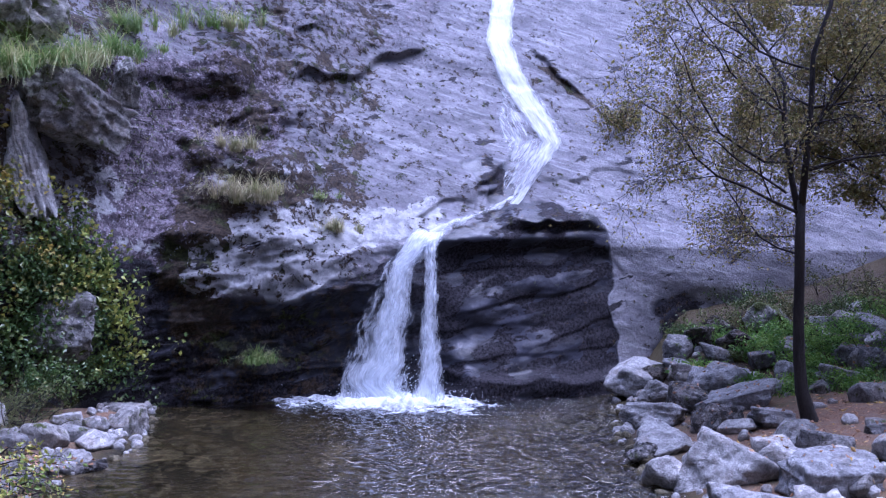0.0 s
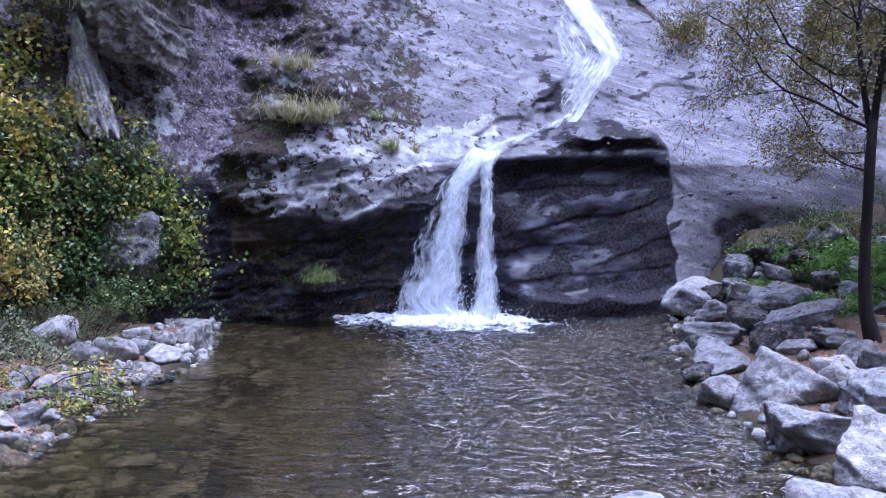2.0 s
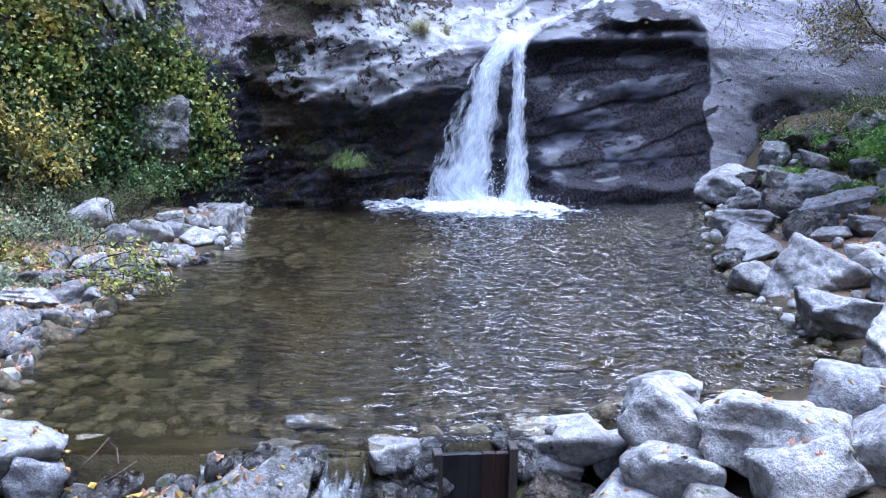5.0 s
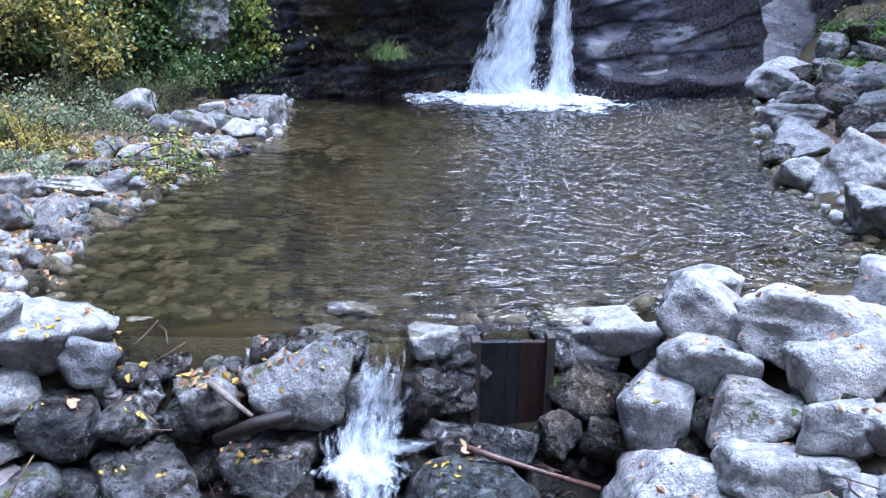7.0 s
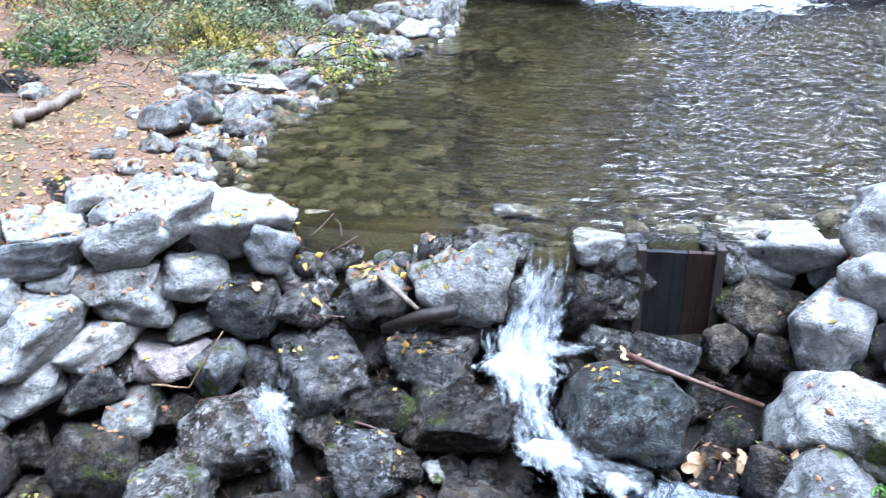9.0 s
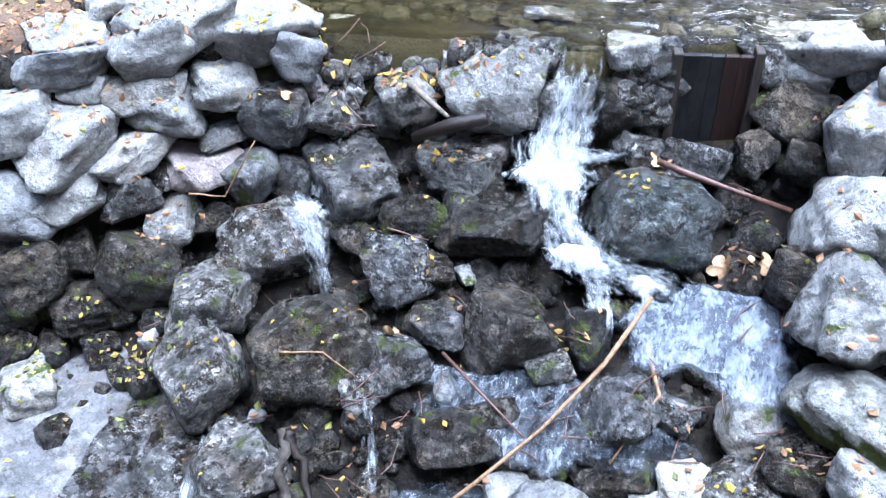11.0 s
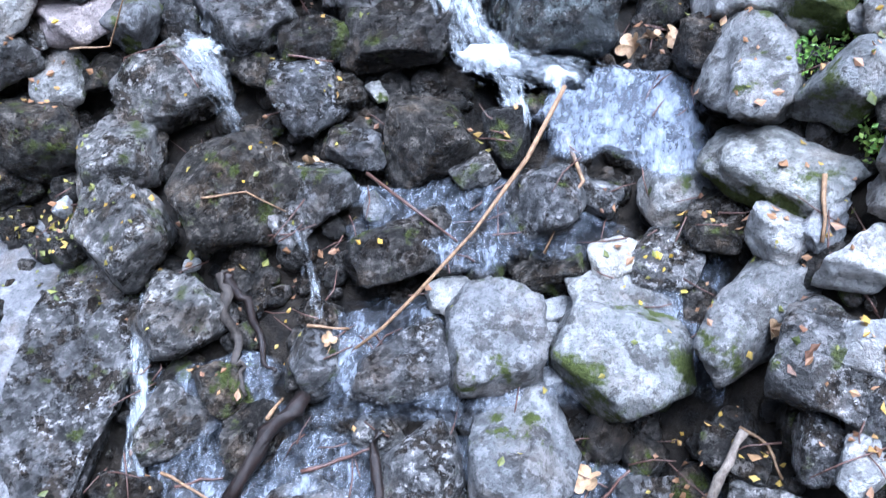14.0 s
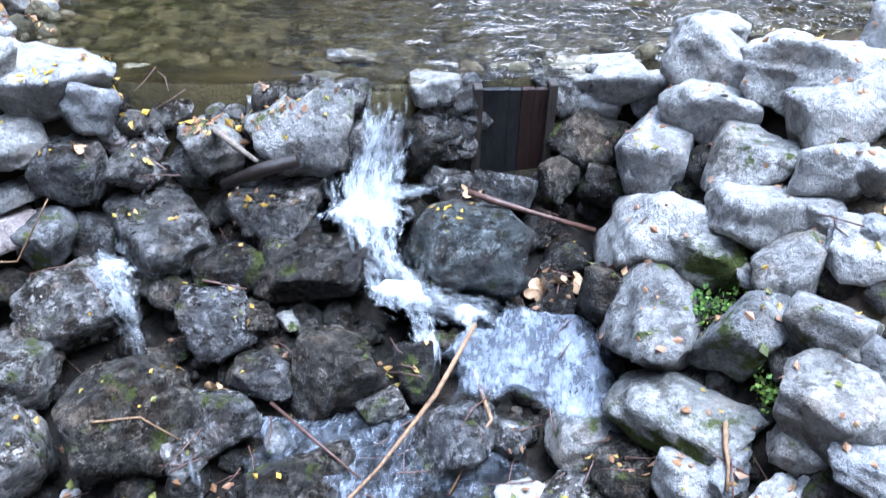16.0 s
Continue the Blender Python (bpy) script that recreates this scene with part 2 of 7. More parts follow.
def stone(name, pale, dark, rough, moss=0.0, wet=0.0):
    m, nt, b = start(name)
    p, rnd = own_place(nt)
    big, mid, fine = tex(nt, p, 4, 4, 0.55), tex(nt, p, 14, 6, 0.68), tex(nt, p, 60, 4, 0.65)
    col = mixed(nt, ramp(nt, big, 0.40, 0.60), mixed(nt, 0.5, pale, dark), pale)
    col = mixed(nt, ramp(nt, mid, 0.40, 0.56), mixed(nt, 0.62, col, dark), col)
    col = mixed(nt, ramp(nt, fine, 0.34, 0.46, (0.55, 0.55, 0.55), (0, 0, 0)), col, tuple(c * 0.5 for c in dark))
    lich = ramp(nt, tex(nt, p, 9, 6, 0.66), 0.55, 0.6)
    col = mixed(nt, calc(nt, "MULTIPLY", lich, 0.5), col, tuple(min(0.8, c * 1.35) for c in pale))
    rust = ramp(nt, tex(nt, p, 3.1, 5, 0.65), 0.52, 0.64)
    col = mixed(nt, calc(nt, "MULTIPLY", rust, 0.5), col, mixed(nt, 0.5, col, (0.24, 0.17, 0.105)))
    seam = calc(nt, "ABSOLUTE", calc(nt, "SUBTRACT", tex(nt, p, 3.6, 5, 0.55, (1, 1, 2.2)), 0.5))
    seam = ramp(nt, seam, 0.0, 0.009, (0.6 if wet else 0.3,) * 3, (0, 0, 0))
    col = mixed(nt, seam, col, tuple(c * 0.4 for c in dark))
    crust = ramp(nt, tex(nt, p, 6, 7, 0.7), 0.53 if wet else 0.55, 0.56 if wet else 0.59)
    col = mixed(nt, calc(nt, "MULTIPLY", crust, 0.92 if wet else (0.6 if moss else 0.32)), col, (0.028, 0.022, 0.016))
    if wet:
        # pale chips, and wet highlights put into the colour with them
        fleck = calc(nt, "MULTIPLY", ramp(nt, tex(nt, p, 20, 6, 0.72), 0.54, 0.575), ramp(nt, tex(nt, p, 2.6, 3, 0.5), 0.44, 0.56))
        col = mixed(nt, calc(nt, "MULTIPLY", fleck, 0.9), col, tuple(min(0.6, c * 2.1) for c in pale))
    # broken crystal faces, each with its own tilt and tone; wet tones carry sky glint
    bent = nt.nodes.new("ShaderNodeVectorMath")
    bent.operation = "ADD"
    nt.links.new(p, bent.inputs[0])
    nt.links.new(calc(nt, "MULTIPLY", mid, 0.12), bent.inputs[1])
    cell = node(nt, "ShaderNodeTexVoronoi", Vector=bent.outputs[0], Scale=24.0 if wet else 15.0)
    parts = nt.nodes.new("ShaderNodeSeparateColor")
    nt.links.new(cell.outputs["Color"], parts.inputs[0])
    face = parts.outputs["Red"]
    if wet:
        col = mixed(nt, 1.0, col, ramp(nt, face, 0.1, 0.95, (0.5, 0.5, 0.5), (1.65, 1.65, 1.7)), "MULTIPLY")
    else:
        col = mixed(nt, 1.0, col, ramp(nt, face, 0.0, 1.0, (0.82, 0.82, 0.82), (1.1, 1.1, 1.1)), "MULTIPLY")
    tint = mixed(nt, rnd, (0.72, 0.73, 0.76), (1.18, 1.15, 1.10))
    col = mixed(nt, 1.0, col, tint, "MULTIPLY")
    if moss:
        mk = ramp(nt, tex(nt, p, 2.8 if moss > 0.5 else 5, 8, 0.66), 0.62 - 0.14 * moss, 0.68 - 0.14 * moss)
        green = mixed(nt, tex(nt, p, 60, 3), (0.014, 0.019, 0.006), (0.11, 0.13, 0.028))
        col = mixed(nt, mk, col, green)
    nt.links.new(col, b.inputs["Base Color"])
    if wet:
        film = ramp(nt, tex(nt, p, 6, 5), 0.42, 0.58, (rough,) * 3, (0.13,) * 3)
        nt.links.new(film, b.inputs["Roughness"])
        b.inputs["Specular IOR Level"].default_value = 0.6 * wet
    else:
        b.inputs["Roughness"].default_value = rough
        b.inputs["Specular IOR Level"].default_value = 0.25
    h = calc(nt, "ADD", calc(nt, "MULTIPLY", mid, 0.8), calc(nt, "MULTIPLY", fine, 0.28))
    h = calc(nt, "SUBTRACT", h, calc(nt, "MULTIPLY", seam, 0.25))
    h = calc(nt, "ADD", h, calc(nt, "MULTIPLY", face, 0.14 if wet else 0.07))
    relief(nt, b, h, 1.0, 0.09 if wet else 0.05)
    return m


STONE = {
    "dry": stone("dry_grey_stone", (0.49, 0.487, 0.48), (0.2, 0.197, 0.192), 0.85),
    "white": stone("pale_stone", (0.47, 0.455, 0.42), (0.28, 0.27, 0.25), 0.85),
    "grey": stone("grey_stone", (0.34, 0.335, 0.325), (0.09, 0.088, 0.085), 0.8, moss=0.25),
    "wet": stone("wet_dark_stone", (0.165, 0.16, 0.153), (0.011, 0.010, 0.009), 0.45, moss=0.15, wet=1),
    "slate": stone("dark_slaty_stone", (0.09, 0.098, 0.092), (0.014, 0.015, 0.014), 0.4, moss=0.15, wet=1),
    "black": stone("black_wet_stone", (0.062, 0.056, 0.048), (0.006, 0.005, 0.004), 0.5, moss=0.3, wet=0.5),
    "moss": stone("mossy_stone", (0.37, 0.367, 0.348), (0.13, 0.13, 0.122), 0.85, moss=0.85),
    # slab: sky reflected by its water sheet is put into the pale colour
    "slab": stone("washed_slab_stone", (0.25, 0.25, 0.26), (0.09, 0.09, 0.095), 0.3),
    "bed": stone("pool_bed_stone", (0.19, 0.168, 0.098), (0.028, 0.025, 0.014), 0.7),
    "pink": stone("pinkish_stone", (0.52, 0.45, 0.43), (0.32, 0.27, 0.26), 0.8),
}


def cliff_material():
    m, nt, b = start("cliff_rock")
    pos = nt.nodes.new("ShaderNodeNewGeometry").outputs["Position"]
    at = {}
    for key in ("wet", "rough", "moss", "pale"):
        a = nt.nodes.new("ShaderNodeAttribute")
        a.attribute_name = key
        at[key] = a.outputs["Fac"]
    big, mid, fine = tex(nt, pos, 0.9, 8, 0.68), tex(nt, pos, 5, 9, 0.7), tex(nt, pos, 21, 6, 0.72)
    tilt = node(nt, "ShaderNodeMapping", Vector=pos, Rotation=(0, radians(-14), 0)).outputs[0]
    streak = tex(nt, tilt, 1.5, 7, 0.64, (0.7, 0.7, 3.2))
    smooth = mixed(nt, ramp(nt, streak, 0.42, 0.58), (0.165, 0.16, 0.175), (0.30, 0.295, 0.31))
    smooth = mixed(nt, ramp(nt, mid, 0.46, 0.52), mixed(nt, 0.5, smooth, (0.2, 0.19, 0.22)), smooth)
    smooth = mixed(nt, ramp(nt, tex(nt, tilt, 16, 4, 0.62, (0.6, 0.6, 1.6)), 0.40, 0.48), mixed(nt, 0.22, smooth, (0.16, 0.15, 0.17)), smooth)
    line = calc(nt, "ABSOLUTE", calc(nt, "SUBTRACT", tex(nt, tilt, 0.9, 4, 0.55, (0.7, 0.7, 3.0)), 0.5))
    line = calc(nt, "MULTIPLY", ramp(nt, line, 0.0, 0.016, (1, 1, 1), (0, 0, 0)), ramp(nt, big, 0.45, 0.55))
    smooth = mixed(nt, calc(nt, "MULTIPLY", line, 0.55), smooth, (0.09, 0.08, 0.085))
    vein = ramp(nt, tex(nt, tilt, 1.7, 8, 0.68, (0.45, 0.45, 4.5)), 0.57, 0.63)
    smooth = mixed(nt, calc(nt, "MULTIPLY", vein, 0.6), smooth, (0.42, 0.42, 0.44))
    old = mixed(nt, ramp(nt, mid, 0.45, 0.55), (0.10, 0.078, 0.094), (0.29, 0.245, 0.285))
    old = mixed(nt, ramp(nt, fine, 0.44, 0.49), mixed(nt, 0.7, old, (0.03, 0.024, 0.027)), old)
    old = mixed(nt, ramp(nt, tex(nt, pos, 17, 7, 0.74), 0.575, 0.595), old, (0.48, 0.46, 0.50))
    col = mixed(nt, ramp(nt, calc(nt, "MULTIPLY_ADD", calc(nt, "SUBTRACT", mid, 0.5), 1.5, at["rough"]), 0.3, 0.75), smooth, old)
    lich = mixed(nt, ramp(nt, mid, 0.44, 0.56), (0.32, 0.32, 0.325), (0.48, 0.48, 0.485))
    col = mixed(nt, ramp(nt, calc(nt, "MULTIPLY_ADD", calc(nt, "SUBTRACT", mid, 0.5), 2.4, at["pale"]), 0.46, 0.53), col, lich)
    # running wet: film with blue-grey sky sheen in its colour, black algae in ragged patches
    damp = ramp(nt, at["wet"], 0.08, 0.32)
    bed_way = node(nt, "ShaderNodeMapping", Vector=pos, Rotation=(0, radians(17), 0)).outputs[0]
    film = mixed(nt, ramp(nt, tex(nt, bed_way, 1.6, 6, 0.6, (0.6, 0.6, 2.2)), 0.40, 0.62), (0.006, 0.006, 0.009), (0.045, 0.046, 0.064))
    col = mixed(nt, damp, col, film)
    algae = tex(nt, bed_way, 1.5, 8, 0.62, (0.7, 0.7, 2.0))
    black = ramp(nt, calc(nt, "MULTIPLY_ADD", calc(nt, "SUBTRACT", algae, 0.5), 3.4, at["wet"]), 0.43, 0.48)
    col = mixed(nt, black, col, mixed(nt, ramp(nt, fine, 0.4, 0.6), (0.009, 0.008, 0.010), (0.046, 0.042, 0.048)))
    # moss and dark crusts in crisp small patches, also the painted shade behind the ivy
    crust = calc(nt, "MULTIPLY_ADD", calc(nt, "SUBTRACT", tex(nt, pos, 6.5, 9, 0.74), 0.5), 4.2, at["moss"])
    patch = calc(nt, "MULTIPLY_ADD", calc(nt, "SUBTRACT", tex(nt, pos, 1.7, 9, 0.7), 0.5), 3.2, at["moss"])
    crust = calc(nt, "MAXIMUM", crust, calc(nt, "SUBTRACT", patch, 0.06))
    brown = mixed(nt, ramp(nt, fine, 0.4, 0.6), (0.018, 0.014, 0.010), (0.085, 0.060, 0.040))
    green = mixed(nt, ramp(nt, fine, 0.4, 0.6), (0.014, 0.017, 0.006), (0.075, 0.085, 0.025))
    crust_col = mixed(nt, ramp(nt, tex(nt, pos, 1.9, 4), 0.53, 0.6), brown, green)
    col = mixed(nt, ramp(nt, crust, 0.55, 0.575), col, crust_col)
    nt.links.new(col, b.inputs["Base Color"])
    sheen = mixed(nt, black, mixed(nt, ramp(nt, streak, 0.42, 0.58), (0.3, 0.3, 0.3), (0.44, 0.44, 0.44)), (0.65, 0.65, 0.65))
    nt.links.new(mixed(nt, damp, (0.75, 0.75, 0.75), sheen), b.inputs["Roughness"])
    shine = mixed(nt, black, (0.4, 0.4, 0.4), (0.07, 0.07, 0.07))
    nt.links.new(mixed(nt, damp, (0.3, 0.3, 0.3), shine), b.inputs["Specular IOR Level"])
    h = calc(nt, "ADD", calc(nt, "MULTIPLY", mid, 0.8), calc(nt, "MULTIPLY", fine, 0.4))
    h = calc(nt, "ADD", h, calc(nt, "MULTIPLY", ramp(nt, crust, 0.5, 0.62), 0.18))
    h = calc(nt, "MULTIPLY", h, calc(nt, "MULTIPLY_ADD", damp, -0.3, calc(nt, "MULTIPLY_ADD", ramp(nt, at["rough"], 0.1, 0.5), 0.55, 0.45)))
    relief(nt, b, h, 1.0, 0.13)
    return m


CLIFF = cliff_material()


def ground_material():
    m, nt, b = start("ground_soil_and_litter")
    pos = nt.nodes.new("ShaderNodeNewGeometry").outputs["Position"]
    big, mid, fine = tex(nt, pos, 0.8, 5), tex(nt, pos, 9, 6, 0.7), tex(nt, pos, 60, 4, 0.75)
    litter = mixed(nt, ramp(nt, fine, 0.4, 0.62), (0.075, 0.042, 0.026), (0.27, 0.165, 0.095))
    litter = mixed(nt, ramp(nt, mid, 0.42, 0.6), litter, (0.16, 0.115, 0.085))
    litter = mixed(nt, ramp(nt, big, 0.5, 0.68), litter, (0.09, 0.085, 0.04))
    gravel = mixed(nt, ramp(nt, mid, 0.46, 0.54), (0.008, 0.007, 0.004), (0.050, 0.041, 0.020))
    gravel = mixed(nt, ramp(nt, fine, 0.42, 0.6), gravel, (0.012, 0.011, 0.006))
    gravel = mixed(nt, ramp(nt, big, 0.45, 0.62), gravel, (0.060, 0.048, 0.020))
    # stream mud, blackened so that its colour holds shade between the stones
    mud_shade = mixed(nt, ramp(nt, mid, 0.4, 0.6), (0.006, 0.005, 0.004), (0.028, 0.022, 0.016))
    at = {}
    for key in ("litter", "stream"):
        a = nt.nodes.new("ShaderNodeAttribute")
        a.attribute_name = key
        at[key] = a.outputs["Fac"]
    col = mixed(nt, at["stream"], mixed(nt, at["litter"], gravel, litter), mud_shade)
    nt.links.new(col, b.inputs["Base Color"])
    nt.links.new(mixed(nt, at["stream"], (0.9, 0.9, 0.9), (0.45, 0.45, 0.45)), b.inputs["Roughness"])
    b.inputs["Specular IOR Level"].default_value = 0.25
    relief(nt, b, calc(nt, "ADD", mid, calc(nt, "MULTIPLY", fine, 0.5)), 0.8, 0.04)
    return m


GROUND = ground_material()


def plain(name, a, b_col, scale, rough=0.8, stretch=None, depth=0.01, spec=0.5, metal=0.0):
    m, nt, b = start(name)
    p, rnd = own_place(nt)
    f, g = tex(nt, p, scale, 6, 0.7, stretch), tex(nt, p, scale * 7, 4, 0.7, stretch)
    col = mixed(nt, ramp(nt, f, 0.35, 0.65), a, b_col)
    col = mixed(nt, ramp(nt, g, 0.35, 0.55), mixed(nt, 0.45, col, tuple(c * 0.3 for c in a)), col)
    nt.links.new(col, b.inputs["Base Color"])
    b.inputs["Roughness"].default_value = rough
    b.inputs["Specular IOR Level"].default_value = spec
    b.inputs["Metallic"].default_value = metal
    relief(nt, b, calc(nt, "ADD", f, calc(nt, "MULTIPLY", g, 0.4)), 0.7, depth)
    return m


def foliage(name, colours, rough=0.55, through_light=0.35):
    """Leaf material whose colour varies from leaf to leaf."""
    m, nt, b = start(name)
    geo = nt.nodes.new("ShaderNodeNewGeometry")
    n = nt.nodes.new("ShaderNodeValToRGB")
    cr = n.color_ramp
    while len(cr.elements) < len(colours):
        cr.elements.new(0.5)
    for k, c in enumerate(sorted(colours, key=sum)):
        cr.elements[k].position = k / max(1, len(colours) - 1)
        cr.elements[k].color = (*c, 1)
    clump = ramp(nt, tex(nt, geo.outputs["Position"], 2.6, 2, 0.5), 0.36, 0.64)
    pick = calc(nt, "ADD", calc(nt, "MULTIPLY", geo.outputs["Random Per Island"], 0.5), calc(nt, "MULTIPLY", clump, 0.5))
    nt.links.new(pick, n.inputs[0])
    fine = tex(nt, geo.outputs["Position"], 45, 3)
    col = mixed(nt, ramp(nt, fine, 0.3, 0.6), mixed(nt, 0.4, n.outputs[0], (0.02, 0.018, 0.008)), n.outputs[0])
    nt.links.new(col, b.inputs["Base Color"])
    b.inputs["Roughness"].default_value = rough
    tl = node(nt, "ShaderNodeBsdfTranslucent", Color=col)
    mix = nt.nodes.new("ShaderNodeMixShader")
    mix.inputs[0].default_value = through_light
    nt.links.new(b.outputs[0], mix.inputs[1])
    nt.links.new(tl.outputs[0], mix.inputs[2])
    nt.links.new(mix.outputs[0], nt.nodes["Material Output"].inputs["Surface"])
    return m


BARK = plain("dark_bark", (0.014, 0.011, 0.010), (0.045, 0.038, 0.034), 9, 0.9, (1, 1, 0.2), 0.02)
WOOD_DARK = plain("wet_dark_wood", (0.010, 0.007, 0.006), (0.032, 0.020, 0.016), 7, 0.45, (6, 6, 0.7), 0.01)
WOOD_RUST = plain("red_brown_board", (0.014, 0.006, 0.005), (0.045, 0.019, 0.013), 7, 0.5, (6, 6, 0.7), 0.01)
WOOD_GREY = plain("dull_grey_wood", (0.03, 0.024, 0.02), (0.085, 0.068, 0.055), 8, 0.7, (5, 5, 0.6), 0.008)
WOOD_PALE = plain("weathered_wood", (0.14, 0.11, 0.085), (0.30, 0.25, 0.20), 8, 0.8, (5, 5, 0.6), 0.008)
WOOD_TAN = plain("peeled_twig", (0.16, 0.09, 0.045), (0.38, 0.24, 0.125), 9, 0.6, (4, 4, 0.8), 0.004)
WOOD_RED = plain("red_brown_wet_stick", (0.06, 0.032, 0.026), (0.17, 0.09, 0.065), 9, 0.4, (4, 4, 0.8), 0.004)
STEEL = plain("dull_grey_metal", (0.02, 0.02, 0.022), (0.05, 0.05, 0.052), 5, 0.5, (1, 1, 0.3), 0.002, 0.5, 0.6)
LEAF_TREE = foliage("tree_leaves", [(0.36, 0.31, 0.08), (0.2, 0.22, 0.06), (0.5, 0.38, 0.10), (0.14, 0.16, 0.045), (0.30, 0.21, 0.08), (0.26, 0.26, 0.07)])
LEAF_DARK = foliage("dark_green_leaves", [(0.051, 0.102, 0.0255), (0.085, 0.145, 0.034), (0.153, 0.204, 0.051), (0.068, 0.128, 0.034), (0.221, 0.255, 0.068)], 0.4, 0.25)
LEAF_BRIGHT = foliage("bright_ivy_leaves", [(0.45, 0.46, 0.08), (0.22, 0.32, 0.06), (0.68, 0.55, 0.09), (0.12, 0.20, 0.045), (0.35, 0.40, 0.08)], 0.4, 0.3)
LEAF_IVY = foliage("ivy_leaves", [(0.0504, 0.101, 0.0238), (0.101, 0.172, 0.0406), (0.244, 0.304, 0.0602), (0.0602, 0.112, 0.0308), (0.75, 0.609, 0.0812), (0.203, 0.244, 0.0602), (0.0812, 0.143, 0.0406)], 0.4, 0.25)
LEAF_YELLOW = foliage("yellow_leaves", [(0.75, 0.624, 0.084), (0.312, 0.312, 0.072), (0.12, 0.144, 0.042), (0.72, 0.6, 0.12), (0.216, 0.228, 0.066), (0.096, 0.12, 0.036), (0.48, 0.36, 0.084)])
LEAF_HEATH = foliage("heath_sprigs", [(0.122, 0.153, 0.0504), (0.203, 0.203, 0.0714), (0.284, 0.203, 0.122), (0.101, 0.122, 0.0406)], 0.7, 0.2)
LEAF_GREY = foliage("grey_green_leaves", [(0.217, 0.261, 0.145), (0.348, 0.392, 0.232), (0.174, 0.203, 0.087), (0.464, 0.435, 0.174)], 0.6, 0.3)
LEAF_FERN = foliage("fern_fronds", [(0.17, 0.33, 0.06), (0.30, 0.48, 0.09), (0.12, 0.24, 0.06), (0.48, 0.60, 0.13)], 0.5, 0.35)
LEAF_GOLD = foliage("golden_leaves", [(0.72, 0.5, 0.05), (0.6, 0.36, 0.05), (0.75, 0.6, 0.15), (0.42, 0.25, 0.08)], 0.6, 0.2)
LEAF_FALLEN = foliage("fallen_leaves", [(0.50, 0.32, 0.05), (0.34, 0.18, 0.08), (0.22, 0.11, 0.06), (0.55, 0.42, 0.12), (0.42, 0.24, 0.14), (0.16, 0.09, 0.06)], 0.6, 0.15)
GRASS = foliage("grass_blades", [(0.217, 0.348, 0.087), (0.153, 0.261, 0.0645), (0.652, 0.609, 0.304), (0.283, 0.392, 0.108), (0.75, 0.75, 0.522)], 0.6, 0.3)
GRASS_DRY = foliage("dry_grass_blades", [(0.62, 0.56, 0.36), (0.30, 0.34, 0.13), (0.74, 0.68, 0.50), (0.42, 0.42, 0.2)], 0.7, 0.3)


def clear_water():
    m, nt, b = start("clear_pool_water")
    pos = nt.nodes.new("ShaderNodeNewGeometry").outputs["Position"]
    b.inputs["Base Color"].default_value = (0.42, 0.36, 0.225, 1)
    b.inputs["Transmission Weight"].default_value = 1.0
    b.inputs["IOR"].default_value = 1.4
    b.inputs["Specular IOR Level"].default_value = 0.9
    b.inputs["Roughness"].default_value = 0.01
    at = nt.nodes.new("ShaderNodeAttribute")
    at.attribute_name = "swell"
    a, c = tex(nt, pos, 5.5, 2, 0.45, (1, 2.1, 1)), tex(nt, pos, 15, 1, 0.4, (1, 1.8, 1))
    h = calc(nt, "MULTIPLY", calc(nt, "ADD", a, calc(nt, "MULTIPLY", c, 0.2)), at.outputs["Fac"])
    relief(nt, b, h, 0.8, 0.09)
    return m


WATER = clear_water()


def white_water(name, low, high, across, along):
    """Broken white water: soft streaks along the flow (v), with gaps."""
    m, nt, b = start(name)
    uv = nt.nodes.new("ShaderNodeUVMap")
    uv.uv_map = "flow"
    s1 = tex(nt, uv.outputs[0], 1.0, 3, 0.55, (across, along, 1))
    s2 = tex(nt, uv.outputs[0], 1.0, 4, 0.6, (across * 3.1, along * 2.6, 1))
    body = nt.nodes.new("ShaderNodeAttribute")
    body.attribute_name = "body"
    k = calc(nt, "ADD", calc(nt, "MULTIPLY", s1, 0.6), calc(nt, "MULTIPLY", s2, 0.4))
    k = calc(nt, "ADD", k, calc(nt, "SUBTRACT", body.outputs["Fac"], 0.5))
    tone = (0.86, 0.90, 0.95, 1)
    b.inputs["Base Color"].default_value = tone
    b.inputs["Roughness"].default_value = 0.5
    tl = node(nt, "ShaderNodeBsdfTranslucent", Color=tone)
    white = nt.nodes.new("ShaderNodeMixShader")
    white.inputs[0].default_value = 0.4
    nt.links.new(b.outputs[0], white.inputs[1])
    nt.links.new(tl.outputs[0], white.inputs[2])
    clear = node(nt, "ShaderNodeBsdfTransparent", Color=(1, 1, 1, 1))
    mix = nt.nodes.new("ShaderNodeMixShader")
    nt.links.new(ramp(nt, k, low, high), mix.inputs[0])
    nt.links.new(clear.outputs[0], mix.inputs[1])
    nt.links.new(white.outputs[0], mix.inputs[2])
    nt.links.new(mix.outputs[0], nt.nodes["Material Output"].inputs["Surface"])
    relief(nt, b, s2, 0.35, 0.02)
    return m


FALL = white_water("falling_water", 0.30, 0.74, 9, 1.8)
BROKEN = white_water("broken_falling_water", 0.38, 0.70, 13, 3.2)
CHUTE = white_water("tumbling_water", 0.44, 0.80, 15, 5)
FOAM = white_water("foam", 0.36, 0.72, 9, 9)


